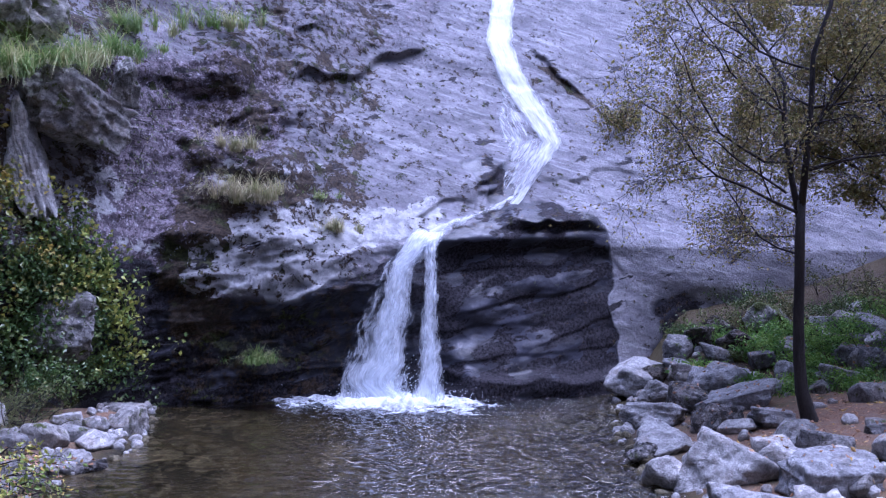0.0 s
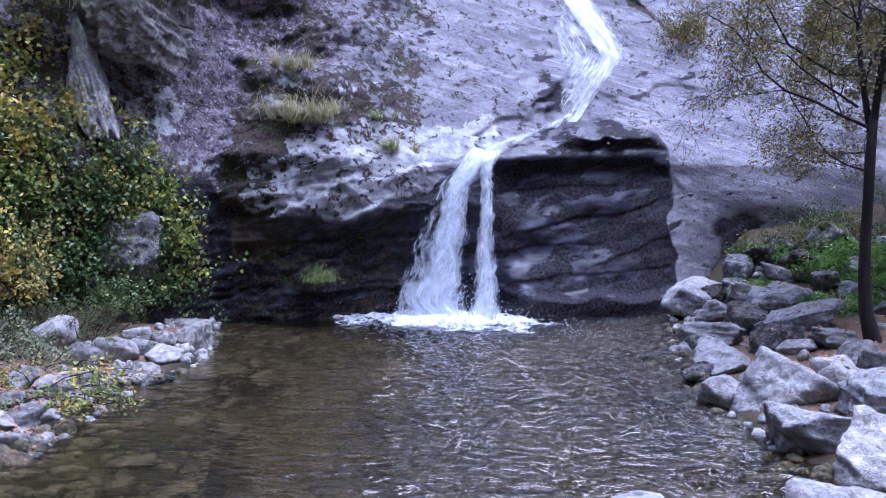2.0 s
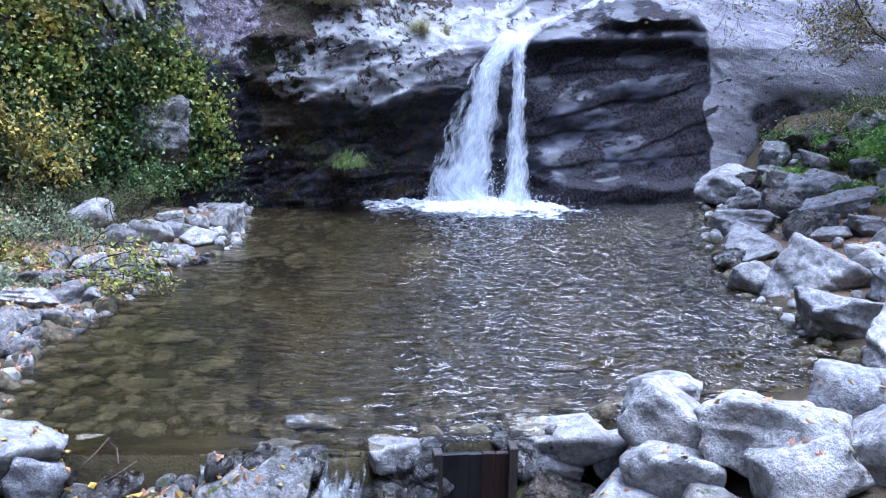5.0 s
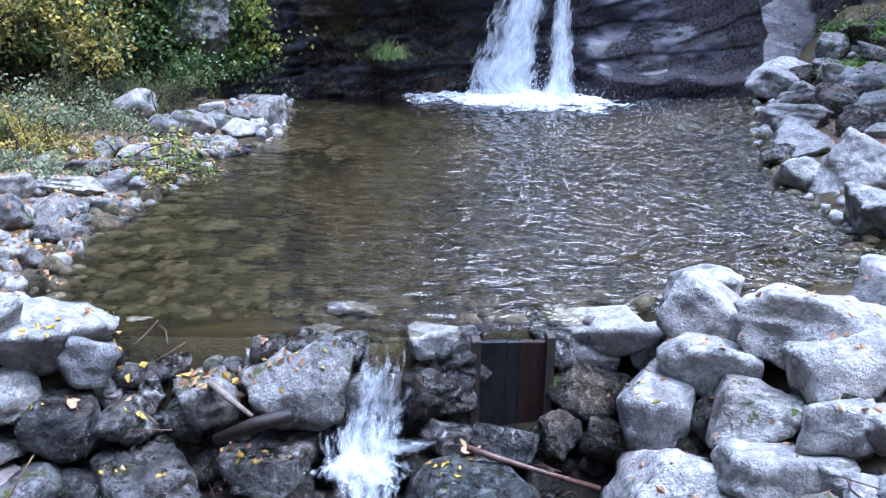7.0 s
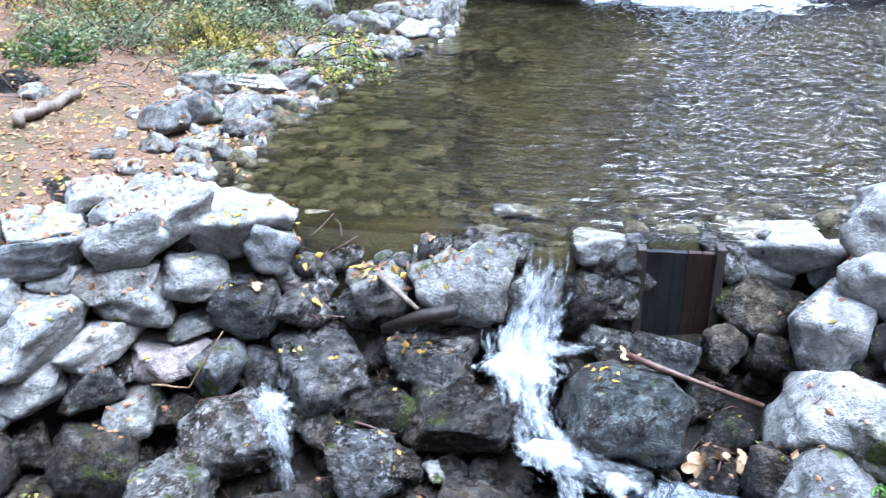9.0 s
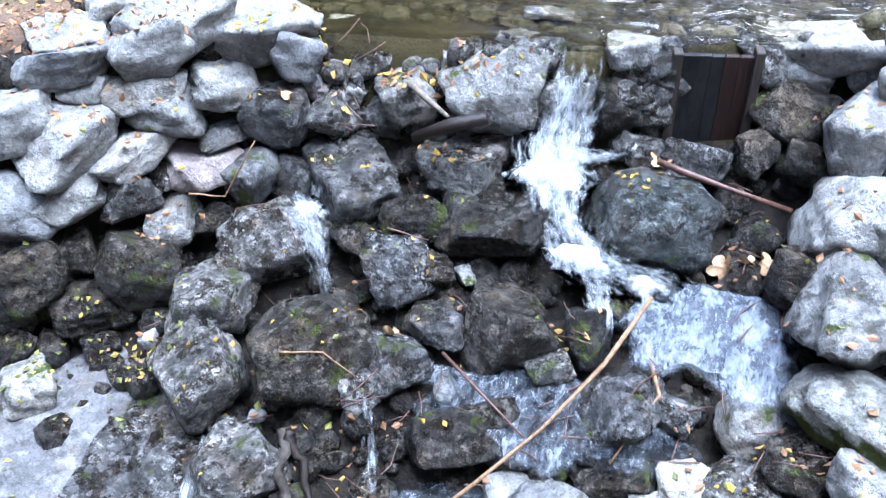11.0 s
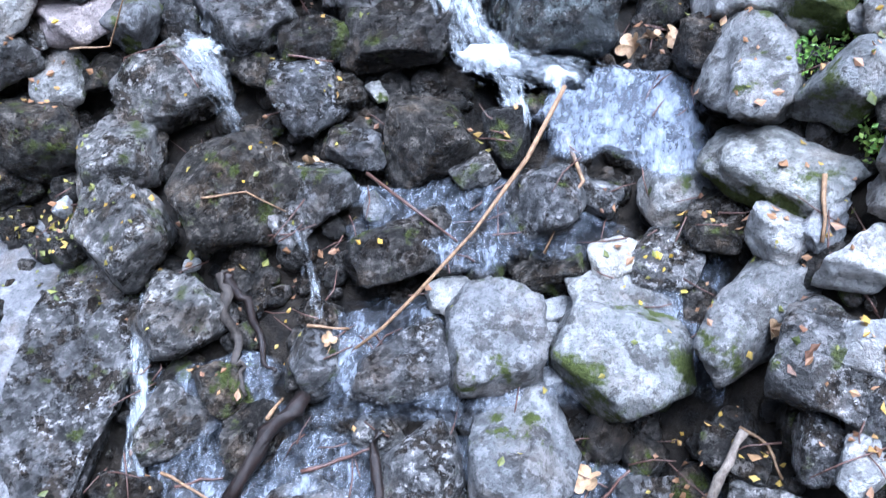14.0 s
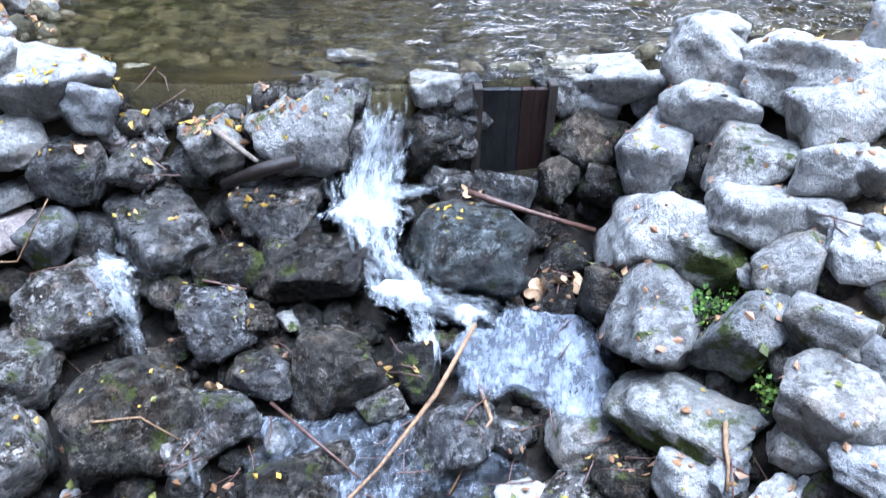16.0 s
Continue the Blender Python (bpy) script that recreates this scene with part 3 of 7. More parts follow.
def running_water(white=0.0, colour=(0.07, 0.08, 0.10, 1)):
    """Shallow aerated stream water: a pale broken film with gloss; its colour carries reflected sky."""
    m, nt, b = start("running_stream_water")
    pos = nt.nodes.new("ShaderNodeNewGeometry").outputs["Position"]
    a, c = tex(nt, pos, 4, 5, 0.62, (2.2, 1, 1)), tex(nt, pos, 15, 4, 0.6, (2.0, 1, 1))
    streak = ramp(nt, calc(nt, "ADD", calc(nt, "MULTIPLY", a, 0.5), calc(nt, "MULTIPLY", c, 0.5)), 0.40, 0.68)
    nt.links.new(mixed(nt, streak, colour[:3], (0.52, 0.56, 0.64)), b.inputs["Base Color"])
    b.inputs["Roughness"].default_value = 0.06
    b.inputs["IOR"].default_value = 1.33
    film = ramp(nt, calc(nt, "ADD", calc(nt, "MULTIPLY", a, 0.6), calc(nt, "MULTIPLY", c, 0.4)), 0.42, 0.66, (0.10 + white,) * 3, (0.6 + white,) * 3)
    thin = nt.nodes.new("ShaderNodeAttribute")
    thin.attribute_name = "thin"
    nt.links.new(calc(nt, "MULTIPLY", film, thin.outputs["Fac"]), b.inputs["Alpha"])
    relief(nt, b, calc(nt, "ADD", a, calc(nt, "MULTIPLY", c, 0.5)), 1.0, 0.14)
    return m


# basin is paler: more of the sky's reflection is put into its colour
STREAM = running_water(0.1, (0.07, 0.08, 0.10, 1))
BASIN = running_water(0.3, (0.26, 0.29, 0.35, 1))

# ---- mesh helpers ----
def mesh_of(name, verts, faces, material, smooth=True, uvs=None, layers=None):
    me = bpy.data.meshes.new(name)
    me.from_pydata([tuple(map(float, v)) for v in verts], [], [tuple(map(int, f)) for f in faces])
    if smooth:
        me.polygons.foreach_set("use_smooth", [True] * len(me.polygons))
    if uvs is not None:
        layer = me.uv_layers.new(name="flow")
        loops = np.empty(len(me.loops), dtype=np.int32)
        me.loops.foreach_get("vertex_index", loops)
        layer.data.foreach_set("uv", np.asarray(uvs, dtype=np.float32)[loops].ravel())
    for key, values in (layers or {}).items():
        a = me.attributes.new(key, "FLOAT", "POINT")
        a.data.foreach_set("value", np.asarray(values, dtype=np.float32))
    if material:
        me.materials.append(material)
    return me


def grid_faces(rows, cols):
    r, c = np.meshgrid(np.arange(rows - 1), np.arange(cols - 1), indexing="ij")
    a = (r * cols + c).ravel()
    return np.stack([a, a + 1, a + cols + 1, a + cols], 1)


def part(name, me, parent, label=""):
    ob = new(name, me)
    ob.parent = parent
    return tagged(ob, label)


# ---- the rock face ----
cx = np.concatenate([np.linspace(-40, -9, 26)[:-1], np.arange(-9, -6.2, 0.12), np.arange(-6.2, 6.2, 0.036), np.linspace(6.2, 10, 40), np.linspace(10, 45, 26)[1:]])
cz = np.concatenate([np.arange(-1.2, 3.4, 0.03), np.arange(3.4, 9.6, 0.042), np.linspace(9.6, 10.6, 9)])
gx, gz = np.meshgrid(cx, cz)
gy = cliff_face(gx, gz)
qx = gx + 0.5 * fbm(gx * 0.9, 0, gz * 0.9, 4, 61) + 0.12 * vnoise(gx * 4, 0, gz * 4, 65)
qz = gz + 0.4 * fbm(gx * 0.9, 5, gz * 0.9, 4, 62) + 0.1 * vnoise(gx * 4, 5, gz * 4, 66)
rim_q = rim_height(qx)
edge = gx + 0.3 * (qx - gx) + 0.1 * gz
edge = edge + 0.1 * vnoise(gx * 0.7, 1, gz * 1.1, 68) + 0.12 * fbm(gx * 3, 1, gz * 3, 3, 69)
side_end = 1 - step(3.42, 3.6, edge)
# rough: old purple-brown rock, darkest in the corner by the ivy
rough_mask = 0.8 * bump(qx, -4.5, 0.9, 0.6) * (1 - step(5.6, 6.6, qz)) + 0.35 * bump(qx, -3.2, 0.9, 0.8)
rough_mask = np.maximum(rough_mask, 0.4 * (1 - step(-1.6, -1.2, qx - 0.28 * (gz - 4.2))) * step(-0.2, 0.3, (gz - 6.2 - 0.62 * (gx + 2.2))))
rough_mask = np.maximum(rough_mask, 0.55 * (1 - step(-0.3, 0.5, qz - rim_q)) * (1 - step(-0.6, 0.2, gx)))
# wet: seeping face under the rim; blackest just below it and by the right edge
depth_below = rim_q - (gz + 0.4 * (qz - gz))
wet_top = np.interp(gx + 0.4 * (qx - gx), [-7, -0.6, -0.2, 0.1, 0.7, 1.3, 2.0, 2.9, 3.3, 3.6], [0, 0, 0.1, 0.2, 0.42, 0.85, 0.7, 0.45, 0.2, 0])
seep = depth_below + wet_top
wet_dark_mask = step(-0.06, 0.06, seep) * side_end * (0.34 + 0.12 * step(0.0, 0.15, depth_below) + 0.3 * (1 - step(0.1, 0.6, depth_below + 0.25 * vnoise(gx * 1.6, 0, gz, 67))) * step(0.0, 0.1, depth_below) * step(-0.2, 0.3, gx) - 0.08 * (1 - step(-1.2, -0.2, gx)) + 0.18 * (1 - step(0.3, 0.6, gz)))
wet_dark_mask = wet_dark_mask + 0.35 * step(-0.06, 0.06, depth_below) * side_end * bump(gx, 3.0, 0.2, 0.4) * (1 - step(1.6, 2.2, gz))
wet_dark_mask = np.maximum(wet_dark_mask, 0.5 * bump(qx, 0.95 - 0.3 * (qz - 4), 0.2, 0.25) * bump(qz, 3.9, 0.6, 0.4))
wet_dark_mask = np.maximum(wet_dark_mask, 0.5 * bump(qx, 1.8, 0.5, 0.9) * bump(qz, 3.2, 0.08, 0.2))
# dark patch low on the right, laid with the same mask
wet_dark_mask = np.maximum(wet_dark_mask, 0.4 * bump(qx, 4.7, 0.3, 0.6) * bump(qz, 1.1, 0.3, 0.5))
pale_mask = 0.95 * bump(qx, -2.9, 1.0, 0.4) * bump(qz, 2.2, 0.34, 0.25) + 0.85 * bump(qx, -1.9, 1.4, 0.35) * bump(qz, 2.9 + 0.14 * (gx + 2), 0.28, 0.2)
pale_mask = np.maximum(pale_mask, 0.55 * bump(qx, -3.2, 0.6, 0.3) * bump(qz, 3.8, 0.15, 0.2))
pale_mask = np.maximum(pale_mask, 0.55 * bump(qx, -4.2, 0.7, 0.3) * bump(qz, 2.35 - 0.4 * (gx + 4.4), 0.08, 0.12))
pale_mask = np.maximum(pale_mask, 0.5 * bump(qx, -5.6, 0.2, 0.15) * bump(qz, 3.6, 1.0, 0.5))
moss_shade_mask = (0.42 - 0.2 * step(3.3, 4.0, qz)) * bump(qx, -2.9, 1.1, 0.7) + 0.36 * bump(qx, -3.9, 0.35, 0.4) * bump(qz, 2.2, 0.9, 0.5) + 0.22 * (1 - step(2.6, 3.4, gx)) * (gz > 3)
moss_shade_mask = np.maximum(moss_shade_mask, 0.22 * step(4.4, 5.0, qz) * (1 - step(-1.8, -1.2, qx - 0.28 * (gz - 4.2))))
moss_shade_mask = np.maximum(moss_shade_mask, 0.6 * bump(qx, -3.2, 0.6, 0.3) * bump(qz, 3.95, 0.25, 0.2))
# shade of the hollow behind the ivy, painted with the crust colours
moss_shade_mask = np.maximum(moss_shade_mask, 0.52 * (1 - step(-5.5, -5.0, gx)))
moss_shade_mask = np.maximum(moss_shade_mask, 0.75 * bump(qx, 3.2, 0.8, 0.3) * bump(qz, 6.75 - 0.8 * (gx - 2.6), 0.05, 0.12))
moss_shade_mask = np.maximum(moss_shade_mask, 0.36 * step(3.8, 4.6, gx) * (1 - step(1.4, 2.4, gz)))
moss_shade_mask = moss_shade_mask * (1 - 0.35 * np.clip(pale_mask, 0, 1))
cliff_data = mesh_of("cliff", np.stack([gx, gy, gz], -1).reshape(-1, 3), grid_faces(*gx.shape), CLIFF, True, None,
                     {"wet": wet_dark_mask.ravel(), "rough": rough_mask.ravel(), "moss": np.clip(moss_shade_mask, 0, 1).ravel(), "pale": np.clip(pale_mask, 0, 1).ravel()})
cliff = tagged(new("cliff", cliff_data), "leaning grey rock face, smooth above and black with water below", "cliff", kind="structure")

# ---- the ground: one sheet, stream bed, pool bed, banks, added unseen walls, land beyond ----
def graded(lo, hi, step_size, far):
    out = np.geomspace(1, 1 + far, 24) - 1
    return np.concatenate([lo - out[:0:-1], np.arange(lo, hi, step_size), hi + out])


sx, sy = graded(-7, 8, 0.07, 900), graded(-0.5, 18, 0.07, 900)
hx, hy = np.meshgrid(sx, sy)
hz = ground_height(hx, hy)
near = bump(hx, 0, 12, 10) * bump(hy, 8, 14, 12)
hz = hz + near * (0.05 * fbm(hx * 1.7, hy * 1.7, 0, 5, 71))
dry_land = np.maximum(np.maximum(step(-0.1, 0.5, shore_left(hy) - hx), step(-0.1, 0.5, hx - shore_right(hy))), step(0.6, 1.2, (-hx - 2.6) - 1.2 * (4.2 - hy)) * (hy < dam_line(hx) + 0.2))
below = 1 - step(-0.25, 0.0, hy - dam_line(hx))
stream_mask = below * (1 - step(0.3, 0.9, (-hx - 2.6) - 1.2 * (4.2 - hy))) * (1 - 0.6 * step(0.8, 1.8, hx))
hz = hz - 0.14 * stream_mask
litter_mask = np.clip(dry_land * (1 - 0.6 * stream_mask) * (1 - 0.85 * step(12.3, 13.6, hy + 0.4 * vnoise(hx, hy, 0, 73)) * (hx > 0)) + below * step(0.8, 1.6, hx), 0, 1)
litter_mask = litter_mask * (1 - step(9.0, 10.0, np.abs(hx))) * step(-5.0, -4.0, hy)
ground_data = mesh_of("ground", np.stack([hx, hy, hz], -1).reshape(-1, 3), grid_faces(*hx.shape), GROUND, True, None,
                      {"litter": litter_mask.ravel(), "stream": stream_mask.ravel()})
ground = tagged(new("ground", ground_data), "stony ground with leaf litter, pool bed and muddy stream bed", "ground", kind="structure")

# ---- the pool ----
px_, pv_ = np.arange(-6.0, 4.6, 0.028), np.linspace(0, 1, 640)
wx, wv = np.meshgrid(px_, pv_)
wy = dam_line(wx) + 0.03 + wv * (18.6 - dam_line(wx))
away = np.hypot(wx + 0.6, wy - 14.4)
swell = 0.2 + 1.0 * step(-2.6, 0.3, wx + 0.10 * (wy - 7) + 0.5 * vnoise(wx * 0.7, wy * 0.5, 0, 85))
wave_rng = np.random.default_rng(9)
wz = 0.0
for k in range(46):
    length = 0.10 * (0.34 / 0.10) ** wave_rng.uniform()
    source = (-0.6 + wave_rng.normal() * 2.6, 15.5 + wave_rng.normal() * 1.6)
    number = 2 * math.pi / length
    gust = 0.6 + 0.4 * vnoise(wx * 0.8 + k * 3.1, wy * 0.6, k, 87)
    wz = wz + gust * 0.095 / number * np.sin(number * np.hypot(wx - source[0], wy - source[1]) + wave_rng.uniform(0, 6.28) + 1.3 * vnoise(wx * 0.9, wy * 0.9, k, 88))
wz = wz * swell
wz = wz + 0.03 * np.exp(-(away / 0.9) ** 2) * vnoise(wx * 5, wy * 5, 1, 84)
pool = new("pool_water", mesh_of("pool_water", np.stack([wx, wy, wz], -1).reshape(-1, 3), grid_faces(*wx.shape), WATER, True, None, {"swell": swell.ravel()}))
pool.visible_shadow = False
tagged(pool, "clear rippled pool water over a brown stony bed", "water", kind="structure")


# ---- falling water ----
def ribbon(name, path, widths, body, material, normal_out, across=14, bulge=0.05, seed=0, wobble=0.02):
    """A thick, rounded tongue of water along a path; body: how closed the white is, end to end."""
    path = [Vector(p) for p in path]
    fine, wid, bod = [], [], []
    for k in range(len(path) - 1):
        p0, p1, p2, p3 = path[max(k - 1, 0)], path[k], path[k + 1], path[min(k + 2, len(path) - 1)]
        for j in range(8):
            t = j / 8
            fine.append(0.5 * ((2 * p1) + (p2 - p0) * t + (2 * p0 - 5 * p1 + 4 * p2 - p3) * t * t + (3 * p1 - p0 - 3 * p2 + p3) * t ** 3))
            wid.append(widths[k] + (widths[k + 1] - widths[k]) * t)
            bod.append(body[k] + (body[k + 1] - body[k]) * t)
    fine.append(path[-1]), wid.append(widths[-1]), bod.append(body[-1])
    verts, uvs, closed, length = [], [], [], 0.0
    out = Vector(normal_out).normalized()
    for k, p in enumerate(fine):
        d = (fine[min(k + 1, len(fine) - 1)] - fine[max(k - 1, 0)]).normalized()
        side = d.cross(out).normalized()
        up = side.cross(d).normalized()
        length += (fine[k] - fine[k - 1]).length if k else 0
        for half in (1, -1):
            for j in range(across + 1):
                s = j / across * 2 - 1
                lump = float(vnoise(s * 4 + seed, length * 3, 0, 90)) * wobble
                h = bulge * (1 - s * s) ** 0.5 * (1.0 if half > 0 else -0.35) + lump
                verts.append(p + side * (s * wid[k] / 2 * (1 + 0.25 * float(vnoise(length * 2.2, s * 2, seed, 91)))) + up * h)
                uvs.append((s * wid[k] * 0.5 + seed * 3.7, length))
                closed.append(bod[k] - 0.55 * abs(s) ** 3)
    cols = 2 * (across + 1)
    faces = []
    for k in range(len(fine) - 1):
        for j in range(cols):
            a, b = k * cols + j, k * cols + (j + 1) % cols
            if j == across:
                b = k * cols + cols - 1
            elif j == cols - 1:
                continue
            if across < j < cols - 1:
                faces.append((a + 1 if False else a, a + cols, b + cols, b))
            elif j <= across and j != across:
                faces.append((a, b, b + cols, a + cols))
    return mesh_of(name, verts, faces, material, True, uvs, {"body": closed})


# ---- makers of stones, plants, sticks ----
def rock_mesh(seed, facets=11, level=4, lumps=0.05):
    """A broken boulder inside a box of 1 x 1 x 1: planes cut from a ball, edges worn, surface lumpy."""
    rng = np.random.default_rng(seed)
    bm = bmesh.new()
    bmesh.ops.create_icosphere(bm, subdivisions=level, radius=1)
    d = np.array([v.co[:] for v in bm.verts])
    d /= np.linalg.norm(d, axis=1)[:, None]
    axes = np.concatenate([np.eye(3), -np.eye(3)]) + rng.normal(size=(6, 3)) * 0.26
    cuts = rng.normal(size=(facets, 3))
    small = rng.normal(size=(9, 3))
    n = np.concatenate([axes, cuts, small])
    n /= np.linalg.norm(n, axis=1)[:, None]
    far = np.concatenate([rng.uniform(0.5, 0.7, 6), rng.uniform(0.52, 0.76, facets), rng.uniform(0.7, 0.9, 9)])
    cut = (d @ n.T) / far
    sharp = rng.uniform(50, 130)
    r = 1 / (np.sum(np.clip(cut, 0, None) ** sharp, 1) + 0.82 ** sharp) ** (1 / sharp)
    p = d * r[:, None]
    s = seed * 1.37
    r2 = lumps * 1.2 * fbm(p[:, 0] * 1.8 + s, p[:, 1] * 1.8, p[:, 2] * 1.8, 3, 3) + lumps * 0.9 * fbm(p[:, 0] * 5 + s, p[:, 1] * 5, p[:, 2] * 5, 3, 5)
    chips = np.clip(np.abs(vnoise(p[:, 0] * 2.4 + s, p[:, 1] * 2.4, p[:, 2] * 3.2, 8)) - 0.15, 0, 1) * 0.16 + np.abs(vnoise(p[:, 0] * 8 + s, p[:, 1] * 8, p[:, 2] * 10, 9)) * 0.04
    p = p * (1 + r2 - chips)[:, None]
    lo, hi = p.min(0), p.max(0)
    p = (p - (lo + hi) / 2) / (hi - lo)
    for v, c in zip(bm.verts, p):
        v.co = c
    for f in bm.faces:
        f.smooth = True
    me = bpy.data.meshes.new("rock")
    bm.to_mesh(me)
    bm.free()
    return me


ROCK_SHAPES = {}
ROCK_WORDS = {
    "dry": "dry pale grey boulder with rough broken faces", "white": "small clean whitish stone", "grey": "grey weathered stone with thin moss",
    "wet": "dark grey stone wet from the stream", "black": "black wet stone in the stream", "slate": "dark slaty boulder splashed by the cascade", "moss": "grey boulder with a cushion of green moss",
    "bed": "brown stone lying under clear water", "slab": "broad flat grey slab washed by the stream", "pink": "flat pinkish stone with rough edges"}


def rock(x, y, z, w, d, h, rx, ry, rz, kind="dry", place="stones of the stream", shape=0, rugged=False):
    """A loose stone with its centre at x, y, z and sizes w, d, h."""
    shape = shape or (int(abs(x * 977 + y * 613 + z * 389)) % 36 + 1)
    big = max(w, d) > 0.85
    key = (shape, kind, rugged, big)
    if key not in ROCK_SHAPES:
        me = rock_mesh(shape, 3 + shape % 5, 6 if rugged else 5, 0.2 if rugged else 0.085) if rugged or big else rock_mesh(shape, 3 + shape % 5)
        me.materials.append(STONE[kind])
        ROCK_SHAPES[key] = me
    ob = new("boulder" if max(w, d) > 0.4 else "stone", ROCK_SHAPES[key])
    trim = 0.9 if place == "rocks of the bank" else 0.96
    ob.matrix_world = pose(x, y, z, rx, ry, rz) @ Matrix.Diagonal((w * trim, d * trim, h, 1))
    return tagged(ob, ROCK_WORDS[kind], "rock", place)


def veil(name, path, widths, body, layers, material, parent, label, seed, spread=0.06, froth=0.03, rows=64, cols=25):
    """Falling water: soft sheets that follow a path one over another, torn by the material, joined."""
    way, last = [Vector(p) for p in path], len(path) - 1
    s = np.linspace(-1, 1, cols)[None, :]
    t = np.linspace(0, last, rows)
    centre, side, out, length = [], [], [], [0.0]
    for v in t:
        i = min(int(v), last - 1)
        u = v - i
        p0, p1, p2, p3 = way[max(i - 1, 0)], way[i], way[i + 1], way[min(i + 2, last)]
        centre.append(0.5 * ((2 * p1) + (p2 - p0) * u + (2 * p0 - 5 * p1 + 4 * p2 - p3) * u * u + (3 * p1 - p0 - 3 * p2 + p3) * u ** 3))
    for k in range(rows):
        d = (centre[min(k + 1, rows - 1)] - centre[max(k - 1, 0)]).normalized()
        a = d.cross(Vector((0, -0.75, 0.66))).normalized()
        side.append(a), out.append(a.cross(d).normalized())
        if k:
            length.append(length[-1] + (centre[k] - centre[k - 1]).length)
    centre, side, out = (np.array([v[:] for v in a])[:, None, :] for a in (centre, side, out))
    length = np.array(length)[:, None]
    wide = np.interp(t, range(last + 1), widths)[:, None]
    full = np.interp(t, range(last + 1), body)[:, None]
    verts, faces, uvs, bod = [], [], [], []
    for k in range(layers):
        sway = 0.16 * vnoise(length * 2.6, k * 5.3, seed, 95) * wide
        half = wide * 0.5 * (1 + 0.2 * vnoise(length * 3.5, s * 1.5, seed + 7 * k, 91))
        rise = spread * (k + 0.5) / layers + 0.25 * wide * spread * (1 - s * s) + froth * fbm(s * wide * 6 + 3 * k, length * 5, seed, 3, 90)
        verts.append((centre + side * (s * half + sway)[..., None] + out * rise[..., None]).reshape(-1, 3))
        faces.append(grid_faces(rows, cols) + k * rows * cols)
        uvs.append(np.stack([s * half + 3.1 * k + seed, length + 1.7 * k + 0 * s], -1).reshape(-1, 2))
        bod.append((full - 0.42 * np.abs(s) ** 2.5 - 0.08 * (k % 2) + 0 * half).ravel())
    me = mesh_of(name, np.concatenate(verts), np.concatenate(faces), material, True, np.concatenate(uvs), {"body": np.concatenate(bod)})
    return tagged(part(name, me, parent, label), kind="stuff")


def tube(points, radii, sides=6, verts=None, faces=None):
    """Adds a tapered round tube to verts and faces."""
    verts, faces = ([] if verts is None else verts), ([] if faces is None else faces)
    base = len(verts)
    pts = [Vector(p) for p in points]
    ref = Vector((0.31, 0.87, 0.38))
    for k, p in enumerate(pts):
        d = (pts[min(k + 1, len(pts) - 1)] - pts[max(k - 1, 0)])
        d = d.normalized() if d.length > 1e-9 else Vector((0, 0, 1))
        a = d.cross(ref).normalized()
        b = d.cross(a)
        for j in range(sides):
            t = 2 * math.pi * j / sides
            verts.append(p + (a * math.cos(t) + b * math.sin(t)) * radii[k])
    for k in range(len(pts) - 1):
        for j in range(sides):
            n = (j + 1) % sides
            faces.append((base + k * sides + j, base + k * sides + n, base + (k + 1) * sides + n, base + (k + 1) * sides + j))
    faces.append(tuple(base + j for j in range(sides))[::-1])
    faces.append(tuple(base + (len(pts) - 1) * sides + j for j in range(sides)))
    return verts, faces


def crooked(a, b, pieces, amount, rng):
    """Points from a to b that wander."""
    a, b = Vector(a), Vector(b)
    n = (b - a).length
    out = []
    for k in range(pieces + 1):
        t = k / pieces
        out.append(a.lerp(b, t) + Vector(rng.normal(size=3)) * amount * n * (0 if k in (0, pieces) else 1))
    return out


def stick(name, points, r0, r1, material, label, group=""):
    pts = [Vector(p) for p in points]
    radii = [(r0 + (r1 - r0) * k / (len(pts) - 1)) * (1 + 0.18 * math.sin(k * 2.3)) for k in range(len(pts))]
    v, f = tube(pts, radii, 8)
    return tagged(new(name, mesh_of(name, v, f, material)), label, name.replace("_", " "), group)


def leaf_fill(verts, faces, at, size, rng, aspect=0.6, up=None):
    """One small folded leaf: two triangles pairs with a bent midrib."""
    d = Vector(rng.normal(size=3))
    if up is not None:
        d = d - up * d.dot(up) * 0.85
    d = d.normalized()
    s = d.cross(Vector(rng.normal(size=3)) if up is None else up + Vector(rng.normal(size=3)) * 0.35).normalized()
    n = d.cross(s)
    b, L = len(verts), size * float(rng.uniform(0.65, 1.25))
    at = Vector(at)
    verts += [at, at + d * L * 0.5 + s * L * aspect * 0.5 + n * L * 0.1, at + d * L - n * L * 0.12, at + d * L * 0.5 - s * L * aspect * 0.5 + n * L * 0.1]
    faces += [(b, b + 1, b + 2), (b, b + 2, b + 3)]


